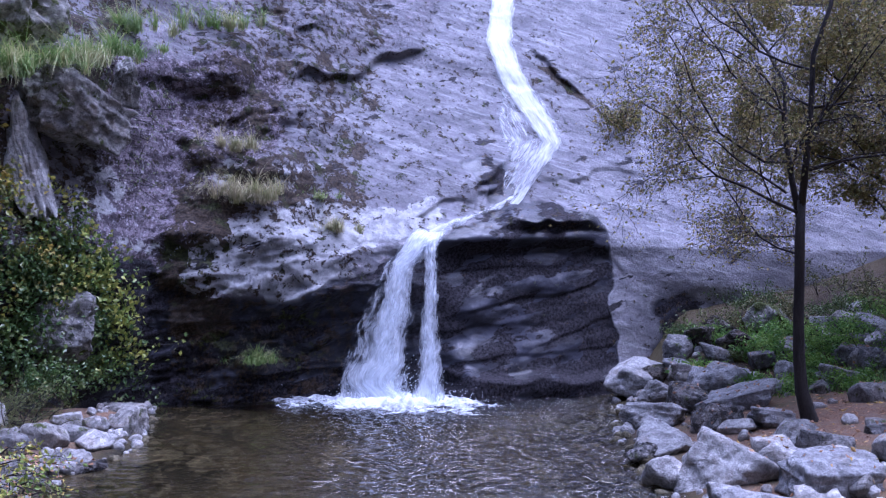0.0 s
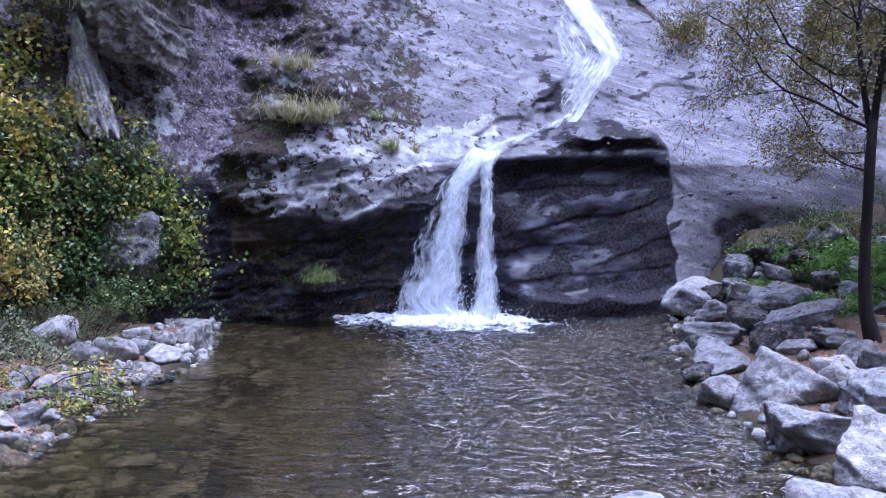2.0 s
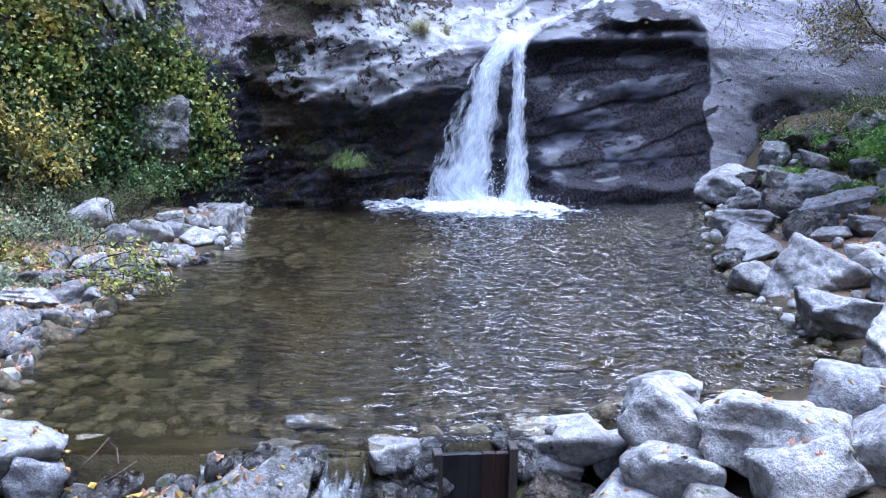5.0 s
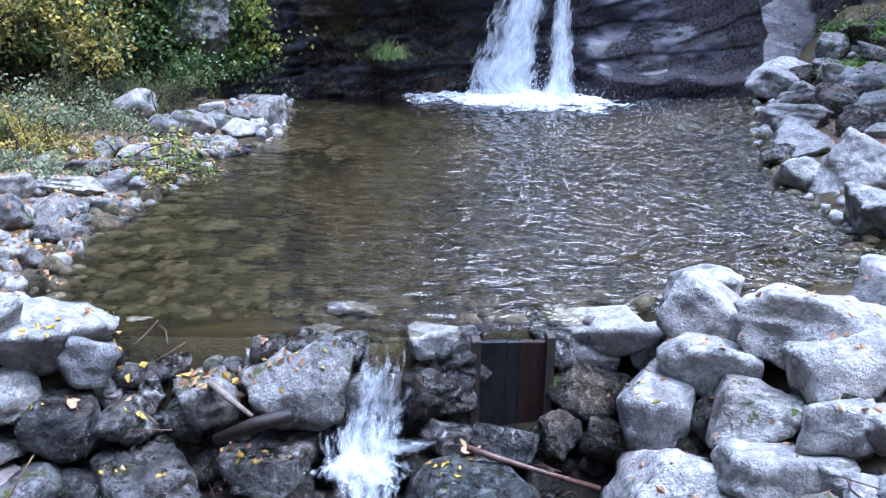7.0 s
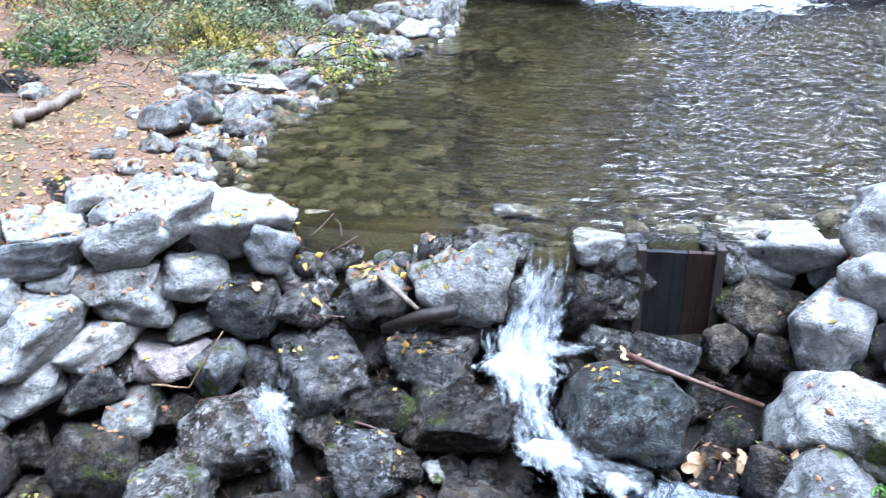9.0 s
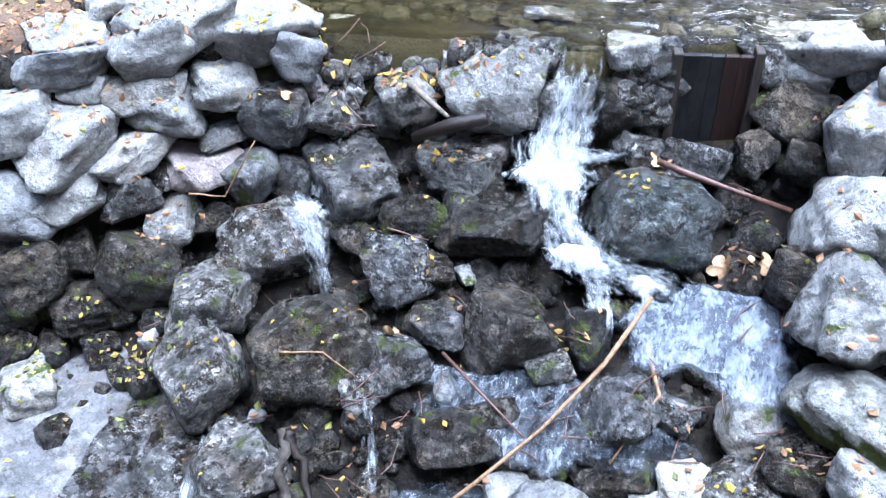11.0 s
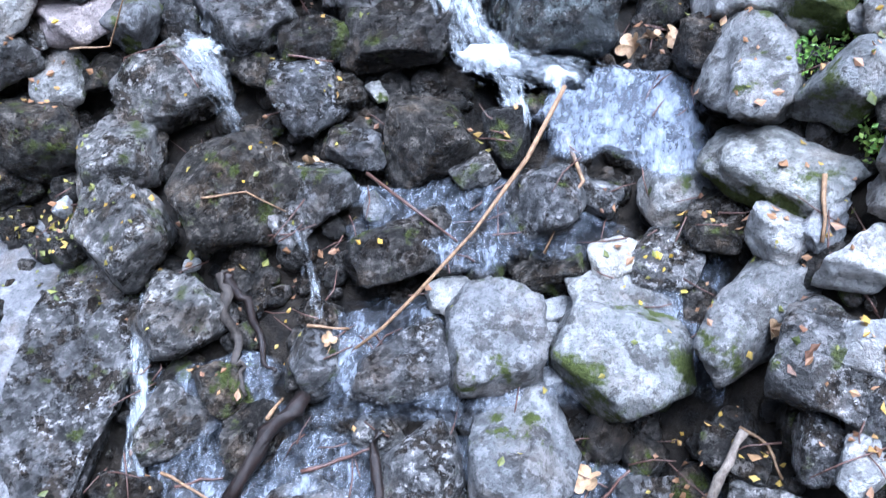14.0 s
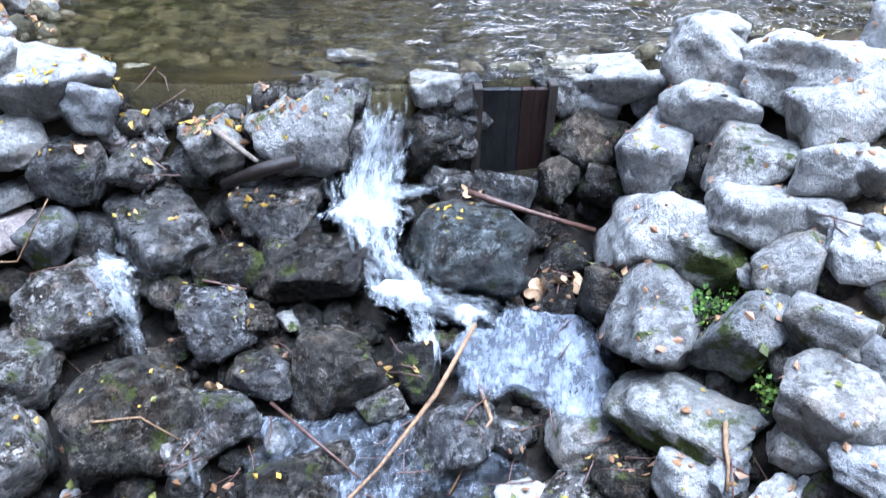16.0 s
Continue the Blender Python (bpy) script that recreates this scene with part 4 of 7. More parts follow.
def grass_tuft(x, y, z, spread, height, blades, material, label, droop=0.5, seed=0, lean=(0, -0.25)):
    rng = np.random.default_rng(seed + int(abs(x) * 1000) + int(z * 977))
    v, f = [], []
    clumps = [(rng.normal() * spread * 0.6, rng.normal() * spread * 0.15, rng.uniform(-0.12, 0.08) * spread, rng.uniform(0.5, 1.25)) for _ in range(max(4, blades // 45))]
    for k in range(blades):
        gx_, gy_, gz_, tall = clumps[k % len(clumps)]
        r, a = 0.09 * rng.uniform(), rng.uniform(0, 6.283)
        p = Vector((gx_ + r * math.cos(a), gy_ + r * 0.5 * math.sin(a), gz_ - 0.06 + 0.02 * rng.normal()))
        out = Vector((math.cos(a) * 0.5 + lean[0] + rng.normal() * 0.3, math.sin(a) * 0.4 + lean[1] + rng.normal() * 0.3, 0))
        L, wd = tall * height * rng.uniform(0.25, 1.0) ** 0.8 * rng.choice([0.7, 1.0, 1.35]), rng.uniform(0.0035, 0.008)
        bend = droop * rng.uniform(0.35, 1.15)
        side = Vector((-out.y, out.x, 0))
        side = side.normalized() if side.length > 1e-6 else Vector((1, 0, 0))
        b = len(v)
        for k in range(4):
            t = k / 3
            c = p + Vector((0, 0, 1)) * L * (t - bend * t * t) + out * L * 0.75 * t * t + Vector((0, 0, 0))
            w = wd * (1 - t * 0.9)
            v += [c - side * w, c + side * w]
        for k in range(3):
            f.append((b + 2 * k, b + 2 * k + 1, b + 2 * k + 3, b + 2 * k + 2))
    ob = new("grass_tuft", mesh_of("grass_tuft", v, f, material))
    ob.location = (x, y, z)
    return tagged(ob, label, "grass", "grass tufts on the ledges")


def draped(points, lift=0.06):
    """Points given as (x, z) on the rock face, lifted off it."""
    return [(x, float(cliff_face(x, z)) - lift, z + lift * 0.4) for x, z in points]


fall_up = new("upper_cascade", None)
tagged(fall_up, "white water sliding down the smooth leaning slab", "waterfall")
slope_out = (0, -0.8, 0.6)
sheet_z = np.linspace(9.58, 3.5, 170)[:, None]
levels = [3.5, 3.65, 4.3, 4.95, 5.4, 6.05, 6.75, 7.5, 9.6]
edge_left = np.interp(sheet_z, levels, [1.28, 1.18, 1.14, 1.12, 1.14, 1.16, 1.0, 0.86, 1.05])
edge_right = np.interp(sheet_z, levels, [1.44, 1.6, 2.1, 2.62, 2.56, 2.22, 1.86, 1.6, 1.85])
core_at = np.interp(sheet_z, levels, [1.36, 1.5, 1.9, 2.3, 2.1, 1.74, 1.42, 1.22, 1.45])
core_half = np.interp(sheet_z, levels, [0.1, 0.12, 0.2, 0.3, 0.38, 0.37, 0.36, 0.34, 0.36])
core_body = np.interp(sheet_z, levels, [0.56, 0.54, 0.48, 0.54, 0.64, 0.72, 0.76, 0.78, 0.78])
across = np.linspace(-0.12, 1.12, 70)[None, :]
vx = edge_left + (edge_right - edge_left) * across + 0.05 * fbm(sheet_z * 2.2, across * 4, 0, 4, 140)
from_core = np.abs(vx - core_at + 0.08 * fbm(vx * 3, 0, sheet_z * 1.2, 3, 141)) / core_half
core = np.clip(1.25 - from_core ** 2 * 0.9, 0, 1)
rim_run = np.exp(-((edge_right - vx - 0.06) / 0.05) ** 2) * (1 - step(4.7, 5.0, sheet_z))
inside = step(-0.1, 0.08, across) * (1 - step(0.92, 1.1, across))
veil_body = 0.40 - 0.1 * step(5.6, 6.6, sheet_z) + 0.1 * fbm(vx * 2.5, 0, sheet_z * 1.5, 3, 142)
sheet_body = inside * np.maximum(np.maximum(core_body * core, veil_body), 0.5 * rim_run)
vy = cliff_face(vx, sheet_z + 0 * vx) - 0.04 - 0.06 * core - 0.02 * fbm(vx * 7, 0, sheet_z * 4, 3, 143)
sheet_verts = np.stack([vx, vy, sheet_z + 0.03 + 0 * vx], -1).reshape(-1, 3)
sheet_uv = np.stack([vx - core_at, -1.25 * sheet_z + 0 * vx], -1).reshape(-1, 2)
part("main_sheet", mesh_of("main_sheet", sheet_verts, grid_faces(*vx.shape), FALL, True, sheet_uv, {"body": sheet_body.ravel()}), fall_up, "white core spreading into a thin veil over the slab")
part("thin_run", ribbon("thin_run", draped([(1.36, 3.66), (1.15, 3.5), (0.7, 3.32), (0.3, 3.12), (0.02, 2.98), (-0.2, 2.86)], 0.03),
     [0.25, 0.22, 0.2, 0.26, 0.4, 0.55], [0.5, 0.46, 0.4, 0.4, 0.44, 0.54], FALL, slope_out, 10, 0.03, 3), fall_up)

fall_low = new("waterfall", None)
tagged(fall_low, "white waterfall dropping from a rock lip into the pool", "waterfall")
rng = np.random.default_rng(12)


def drop_path(x0, x1, push):
    """The way of water that leaves the lip at x0 and lands at x1."""
    out = []
    for j in range(9):
        t = j / 8
        out.append((x0 + (x1 - x0) * t * (1.3 - 0.3 * t), 15.05 - (0.7 + push) * t, 2.80 - 2.8 * (0.22 * t + 0.78 * t * t)))
    return out


veil("broad_leg", drop_path(-0.32, -1.06, 0.1), [0.54, 0.52, 0.5, 0.52, 0.58, 0.66, 0.76, 0.9, 1.1], [0.66, 0.66, 0.64, 0.6, 0.58, 0.58, 0.6, 0.64, 0.7], 4, BROKEN, fall_low, "broad leg of broken white water", 41, 0.2, 0.03)
veil("narrow_leg", drop_path(-0.2, -0.2, 0.15), [0.44, 0.4, 0.34, 0.3, 0.3, 0.32, 0.38, 0.46, 0.56], [0.64, 0.62, 0.56, 0.54, 0.54, 0.56, 0.58, 0.62, 0.7], 3, BROKEN, fall_low, "narrow leg of white water", 42, 0.16, 0.03)
veil("side_spatter", drop_path(-0.5, -1.5, 0.1), [0.1, 0.1, 0.12, 0.18, 0.26, 0.36, 0.46, 0.56, 0.66], [0.4, 0.4, 0.42, 0.42, 0.44, 0.46, 0.48, 0.5, 0.54], 2, BROKEN, fall_low, "thin spatter beside the fall", 43, 0.12, 0.04)

# spray drops and the foam patch at the foot
dv, df = [], []
for k in range(900):
    a = rng.uniform(0, 6.283)
    r = abs(rng.normal()) * 0.5
    c = Vector((-0.7 + r * 1.6 * math.cos(a), 14.2 + r * 0.7 * math.sin(a), 0.02 + abs(rng.normal()) * 0.34 * math.exp(-r)))
    q = rng.uniform(0.003, 0.009)
    b = len(dv)
    dv += [c + Vector(o) * q for o in ((1, 0, 0), (-1, 0, 0), (0, 1, 0), (0, -1, 0), (0, 0, 1.4), (0, 0, -1.4))]
    df += [(b + i, b + j, b + m) for i, j in ((0, 2), (2, 1), (1, 3), (3, 0)) for m in (4,)] + [(b + j, b + i, b + 5) for i, j in ((0, 2), (2, 1), (1, 3), (3, 0))]
tagged(part("spray", mesh_of("spray", dv, df, FOAM, True, [(v[0], v[1]) for v in dv], {"body": [0.9] * len(dv)}), fall_low), kind="stuff")
fx, fy = np.meshgrid(np.arange(-3.2, 1.4, 0.04), np.arange(12.4, 15.2, 0.04))
rr = np.hypot((fx + 0.8) / 1.75, (fy - 14.15) / 1.1) + 0.22 * vnoise(fx * 2.5, fy * 2.5, 0, 98)
fz = 0.035 + 0.1 * np.exp(-(rr / 0.45) ** 2) + 0.12 * np.exp(-rr ** 2) * fbm(fx * 7, fy * 7, 0, 4, 99)
part("foam", mesh_of("foam", np.stack([fx, fy, fz], -1).reshape(-1, 3), grid_faces(*fx.shape), FOAM, True, np.stack([fx, fy], -1).reshape(-1, 2),
     {"body": np.clip(0.9 - 0.55 * rr + 0.3 * fbm(fx * 2.2, fy * 3.5, 4, 4, 97), -0.2, 1).ravel()}), fall_low, "churned white foam round the foot")


# ---- stones, one by one ----
# stones of the dam and its wing
rock(-2.97, 4.28, 0.01, 0.82, 0.54, 0.40, -3, -6, -141, "dry", "stones of the dam and its wing")
rock(-2.80, 4.34, -0.10, 0.35, 0.47, 0.37, -1, 21, 26, "dry", "stones of the dam and its wing")
rock(-3.37, 4.08, 0.16, 0.65, 0.49, 0.36, -16, 18, -135, "dry", "stones of the dam and its wing")
rock(-3.81, 4.00, 0.25, 0.49, 0.34, 0.25, -5, -1, 66, "dry", "stones of the dam and its wing")
rock(-3.53, 3.86, 0.04, 0.60, 0.54, 0.40, 6, 9, -141, "dry", "stones of the dam and its wing")
rock(-3.58, 3.90, 0.13, 0.35, 0.33, 0.24, 8, 12, 6, "dry", "stones of the dam and its wing")
rock(-3.92, 3.63, 0.13, 0.52, 0.34, 0.24, -0, -2, -137, "dry", "stones of the dam and its wing")
rock(-3.95, 3.52, 0.00, 0.78, 0.51, 0.25, -14, -9, 29, "dry", "stones of the dam and its wing")
rock(-3.84, 3.54, -0.13, 0.35, 0.27, 0.20, 6, -2, -156, "dry", "stones of the dam and its wing")
rock(-3.57, 3.71, -0.18, 0.67, 0.44, 0.29, -9, -5, 33, "grey", "stones of the dam and its wing")
rock(-3.16, 4.01, -0.22, 0.56, 0.43, 0.31, -0, -10, -125, "dry", "stones of the dam and its wing")
rock(-4.15, 3.23, -0.22, 0.53, 0.55, 0.40, -0, 7, 62, "dry", "stones of the dam and its wing")
rock(-3.89, 3.37, -0.36, 0.83, 0.60, 0.44, -15, 22, -118, "dry", "stones of the dam and its wing")
rock(-3.44, 3.75, -0.31, 0.52, 0.46, 0.33, 6, -7, 20, "grey", "stones of the dam and its wing")
rock(-3.57, 3.55, -0.52, 0.65, 0.43, 0.28, 11, 7, -130, "dry", "stones of the dam and its wing")
rock(-3.24, 3.73, -0.67, 0.52, 0.42, 0.31, -5, 4, 55, "pink", "stones of the dam and its wing")
rock(-3.91, 3.23, -0.72, 0.53, 0.52, 0.38, -12, 22, -138, "dry", "stones of the dam and its wing")
rock(-4.17, 3.03, -0.69, 0.45, 0.61, 0.44, -3, -8, 63, "dry", "stones of the dam and its wing")
rock(-3.63, 3.41, -0.75, 0.40, 0.46, 0.33, 3, -7, -128, "wet", "stones of the dam and its wing")
rock(-3.47, 3.56, -0.71, 0.20, 0.27, 0.21, -3, 8, 63, "wet", "stones of the dam and its wing")
rock(-3.38, 3.48, -0.96, 0.40, 0.45, 0.33, -11, 8, -161, "grey", "stones of the dam and its wing")
rock(-2.96, 3.85, -0.79, 0.43, 0.53, 0.38, -11, -8, 19, "grey", "stones of the dam and its wing")
rock(-2.88, 4.11, -0.42, 0.52, 0.51, 0.37, -4, -2, -146, "wet", "stones of the dam and its wing")
rock(-2.56, 4.28, -0.51, 0.43, 0.51, 0.37, 11, 2, 14, "wet", "stones of the dam and its wing")
rock(-2.47, 4.43, -0.40, 0.20, 0.26, 0.21, -3, 0, -159, "dry", "stones of the dam and its wing")
rock(-2.71, 4.32, -0.29, 0.26, 0.19, 0.14, -15, -21, 48, "dry", "stones of the dam and its wing")
rock(-2.15, 4.51, -0.40, 0.41, 0.55, 0.44, -3, 24, -140, "grey", "stones of the dam and its wing")
rock(-1.83, 4.60, -0.20, 0.19, 0.26, 0.20, -10, 1, 18, "dry", "stones of the dam and its wing")
rock(-1.57, 4.61, -0.27, 0.76, 0.74, 0.58, 3, -0, -165, "grey", "stones of the dam and its wing", 13)
rock(-0.68, 4.81, -0.34, 0.48, 0.47, 0.34, 13, 5, -6, "wet", "stones of the dam and its wing")
rock(-0.71, 4.85, -0.08, 0.46, 0.32, 0.22, 3, -2, -164, "dry", "stones of the dam and its wing")
rock(-2.72, 4.00, -0.80, 0.30, 0.37, 0.27, 7, 5, 33, "wet", "stones of the dam and its wing")
rock(-3.13, 3.90, -0.51, 0.43, 0.28, 0.12, -3, 4, -133, "grey", "stones of the dam and its wing")
rock(-2.66, 4.32, -0.36, 0.17, 0.16, 0.12, -0, -9, 67, "pink", "stones of the dam and its wing")

rock(-0.82, 4.68, -0.42, 0.34, 0.3, 0.42, 4, 8, 20, "black", "stones of the dam and its wing")
rock(-1.02, 4.7, -0.42, 0.42, 0.3, 0.4, 10, -4, 65, "black", "stones of the dam and its wing")
rock(-0.62, 4.6, -0.62, 0.3, 0.3, 0.2, 4, 8, 50, "wet", "stones of the dam and its wing")

# stones of the stream
rock(-2.29, 3.99, -0.83, 0.55, 0.74, 0.56, 9, -5, -135, "wet", "stones of the stream")
rock(-1.61, 4.27, -0.73, 0.74, 0.55, 0.40, -9, -2, 16, "wet", "stones of the stream")
rock(-1.37, 3.94, -0.89, 0.87, 0.57, 0.34, -7, 3, -180, "black", "stones of the stream")
rock(-2.67, 3.56, -1.04, 0.84, 0.55, 0.40, 12, 1, 40, "wet", "stones of the stream")
rock(-1.86, 3.90, -0.92, 0.49, 0.39, 0.28, -0, -2, -152, "black", "stones of the stream")
rock(-1.82, 3.58, -1.03, 0.47, 0.50, 0.37, -9, -7, 16, "wet", "stones of the stream")
rock(-4.11, 2.91, -1.11, 0.50, 0.66, 0.48, 10, -2, -126, "black", "stones of the stream")
rock(-3.87, 3.12, -1.04, 0.36, 0.43, 0.32, 2, -7, 61, "black", "stones of the stream")
rock(-3.76, 2.92, -1.34, 0.45, 0.37, 0.27, -2, -5, -137, "black", "stones of the stream")
rock(-4.02, 2.85, -1.36, 0.28, 0.27, 0.20, 12, 1, 59, "black", "stones of the stream")
rock(-4.19, 2.74, -1.33, 0.33, 0.44, 0.35, 4, 4, -122, "black", "stones of the stream")
rock(-3.49, 3.19, -1.18, 0.57, 0.73, 0.54, -4, 9, 43, "black", "stones of the stream")
rock(-2.93, 3.09, -1.24, 0.63, 0.58, 0.43, 5, -1, -164, "wet", "stones of the stream")
rock(-4.04, 2.59, -1.48, 0.32, 0.32, 0.24, -2, 9, 60, "black", "stones of the stream")
rock(-3.85, 2.35, -1.57, 0.36, 0.48, 0.38, -5, -10, -118, "grey", "stones of the stream")
rock(-2.18, 3.70, -1.00, 0.33, 0.34, 0.25, 4, -3, 39, "black", "stones of the stream")
rock(-3.13, 3.61, -1.01, 0.35, 0.31, 0.23, 5, 4, -138, "black", "stones of the stream")
rock(-2.55, 3.78, -0.98, 0.25, 0.25, 0.18, -7, 2, 33, "black", "stones of the stream")

# stones of the stream
rock(-0.5, 4.12, -0.77, 0.84, 0.76, 0.56, -1, 6, -164, "slate", "stones of the stream", 35)
rock(-2.19, 2.99, -1.25, 0.83, 0.81, 0.59, -8, -1, 52, "black", "stones of the stream")
rock(-2.75, 2.67, -1.40, 0.60, 0.68, 0.50, -7, 21, -140, "wet", "stones of the stream")
rock(-2.35, 2.29, -1.58, 0.57, 0.59, 0.43, -7, 2, 69, "wet", "stones of the stream")
rock(-1.12, 3.35, -1.12, 0.52, 0.63, 0.46, -3, -3, -142, "black", "stones of the stream")
rock(-1.50, 3.30, -1.20, 0.42, 0.27, 0.18, -5, 1, -7, "wet", "stones of the stream")
rock(-1.68, 3.04, -1.27, 0.37, 0.46, 0.34, 8, -11, -126, "wet", "stones of the stream")
rock(-1.82, 2.85, -1.38, 0.24, 0.33, 0.26, -8, -3, 42, "wet", "stones of the stream")
rock(-0.81, 3.22, -1.22, 0.29, 0.29, 0.21, 5, 7, -153, "wet", "stones of the stream")
rock(-0.65, 3.42, -1.12, 0.28, 0.37, 0.28, -8, -10, 2, "black", "stones of the stream")
rock(-0.49, 3.61, -1.06, 0.26, 0.26, 0.19, -6, -16, 162, "black", "stones of the stream")
rock(-0.41, 3.06, -1.25, 0.46, 0.59, 0.43, -11, 17, -16, "wet", "stones of the stream")
rock(-1.12, 2.77, -1.39, 0.71, 0.47, 0.34, 9, -1, -143, "black", "stones of the stream")
rock(-1.31, 2.97, -1.34, 0.18, 0.20, 0.15, 4, -4, 15, "grey", "stones of the stream")
rock(-0.34, 2.78, -1.43, 0.49, 0.32, 0.14, 4, 15, -177, "black", "stones of the stream")
rock(0.00, 2.81, -1.39, 0.36, 0.28, 0.24, 24, 14, 30, "white", "stones of the stream")
rock(0.07, 2.63, -1.47, 0.62, 0.41, 0.18, -13, -12, -146, "grey", "stones of the stream")
rock(-0.83, 2.56, -1.52, 0.30, 0.21, 0.15, -1, -7, 28, "white", "stones of the stream")
rock(-0.58, 2.31, -1.56, 0.59, 0.65, 0.48, -0, -4, -171, "grey", "stones of the stream")
rock(-1.01, 2.19, -1.64, 0.72, 0.48, 0.35, -8, -0, 30, "wet", "stones of the stream")
rock(-1.50, 2.14, -1.66, 0.32, 0.43, 0.34, 9, -5, -153, "wet", "stones of the stream")
rock(-0.30, 2.54, -1.53, 0.24, 0.16, 0.08, 2, 1, 14, "dry", "stones of the stream")
rock(-0.30, 2.43, -1.58, 0.15, 0.17, 0.12, 9, -3, -170, "grey", "stones of the stream")
rock(-0.26, 2.22, -1.66, 0.14, 0.18, 0.13, -5, 12, 17, "dry", "stones of the stream")
rock(-0.30, 2.08, -1.73, 0.15, 0.14, 0.10, -3, 4, -138, "dry", "stones of the stream")
rock(0.08, 2.29, -1.56, 0.78, 0.72, 0.53, -5, 3, -11, "moss", "stones of the stream")
rock(0.62, 2.45, -1.25, 0.82, 0.44, 0.42, -8, -15, 50, "grey", "stones of the stream")
rock(0.28, 3.15, -1.23, 0.43, 0.44, 0.32, 15, -42, -18, "grey", "stones of the stream")
rock(0.73, 3.08, -0.91, 0.79, 0.51, 0.36, -5, -5, 155, "moss", "stones of the stream")
rock(0.64, 3.52, -0.76, 0.64, 0.75, 0.55, 14, 7, 3, "grey", "stones of the stream")
rock(0.49, 2.92, -1.18, 0.35, 0.35, 0.25, 12, 3, 168, "black", "stones of the stream")
rock(0.76, 2.79, -1.03, 0.37, 0.37, 0.27, -12, -3, -51, "dry", "stones of the stream")
rock(0.90, 2.75, -0.94, 0.23, 0.31, 0.25, -10, 8, 147, "dry", "stones of the stream")
rock(0.38, 3.90, -0.82, 0.38, 0.51, 0.41, -13, -2, 2, "black", "stones of the stream")
rock(0.25, 2.84, -1.37, 0.42, 0.42, 0.31, -4, 1, 179, "wet", "stones of the stream")
rock(-0.12, 3.12, -1.27, 0.29, 0.24, 0.18, -6, -4, -15, "wet", "stones of the stream")
rock(-1.42, 3.63, -1.06, 0.15, 0.18, 0.13, 4, 2, -146, "grey", "stones of the stream")
rock(-1.66, 3.59, -1.06, 0.35, 0.27, 0.20, 15, -3, 21, "black", "stones of the stream")
rock(-3.24, 2.84, -1.40, 0.12, 0.14, 0.10, -1, -5, -151, "dry", "stones of the stream")
rock(-2.34, 2.59, -1.51, 0.11, 0.11, 0.08, -20, -7, 21, "dry", "stones of the stream")
rock(-2.77, 3.24, -1.21, 0.25, 0.24, 0.18, -9, 6, -125, "black", "stones of the stream")
rock(-3.96, 3.05, -1.06, 0.32, 0.32, 0.24, 8, 4, 42, "black", "stones of the stream")
rock(-3.81, 2.92, -1.35, 0.41, 0.32, 0.23, 2, 2, -99, "black", "stones of the stream")
rock(-0.88, 2.74, -1.44, 0.32, 0.23, 0.17, -7, 10, 4, "black", "stones of the stream")
rock(-0.53, 2.87, -1.38, 0.25, 0.23, 0.17, 2, -8, -178, "black", "stones of the stream")

# stones of the stream
rock(-2.26, 1.77, -1.82, 0.52, 0.44, 0.32, -9, -9, 58, "wet", "stones of the stream")
rock(-2.29, 2.03, -1.76, 0.34, 0.22, 0.11, -1, 3, -133, "black", "stones of the stream")
rock(-0.37, 1.79, -1.78, 0.63, 0.73, 0.53, -9, 2, 20, "grey", "stones of the stream")
rock(-0.81, 1.64, -1.85, 0.50, 0.66, 0.48, 6, 14, -149, "wet", "stones of the stream")
rock(-1.30, 1.50, -1.96, 0.73, 0.48, 0.21, 5, 15, 51, "wet", "stones of the stream")
rock(0.75, 1.58, -1.58, 0.44, 0.29, 0.13, -9, 9, 162, "wet", "stones of the stream")
rock(0.93, 2.12, -1.15, 0.59, 0.57, 0.42, 4, 4, -34, "wet", "stones of the stream")
rock(1.06, 1.71, -1.25, 0.27, 0.37, 0.29, 1, -9, 174, "dry", "stones of the stream")
rock(-0.28, 2.07, -1.74, 0.15, 0.18, 0.13, 7, 2, 12, "white", "stones of the stream")
rock(-1.78, 1.76, -1.83, 0.43, 0.42, 0.31, -3, 13, -138, "black", "stones of the stream")
rock(1.04, 2.53, -0.91, 0.40, 0.32, 0.28, 8, -6, 15, "dry", "stones of the dam and its wing")
rock(1.30, 2.53, -0.86, 0.30, 0.38, 0.30, -6, 10, 40, "dry", "stones of the dam and its wing")
rock(1.06, 2.17, -1.05, 0.40, 0.36, 0.32, 5, 7, -25, "dry", "stones of the dam and its wing")
rock(1.25, 2.33, -0.98, 0.28, 0.28, 0.24, -8, 4, 60, "grey", "stones of the dam and its wing")
rock(1.38, 2.12, -1.0, 0.44, 0.40, 0.34, 6, -9, 110, "moss", "stones of the dam and its wing")
rock(1.14, 1.92, -1.17, 0.40, 0.34, 0.28, -4, 6, -70, "wet", "stones of the dam and its wing")
rock(0.27, 1.71, -1.87, 0.40, 0.31, 0.23, 23, 0, 17, "wet", "stones of the stream")
rock(0.61, 1.87, -1.55, 0.39, 0.27, 0.20, -7, -8, 160, "black", "stones of the stream")
rock(0.92, 1.80, -1.33, 0.28, 0.30, 0.22, 2, 1, -11, "wet", "stones of the stream")
rock(-2.38, 1.40, -1.99, 0.34, 0.36, 0.27, 2, 6, -120, "black", "stones of the stream")
rock(-1.11, 1.85, -1.82, 0.31, 0.22, 0.16, -11, 7, 20, "wet", "stones of the stream")
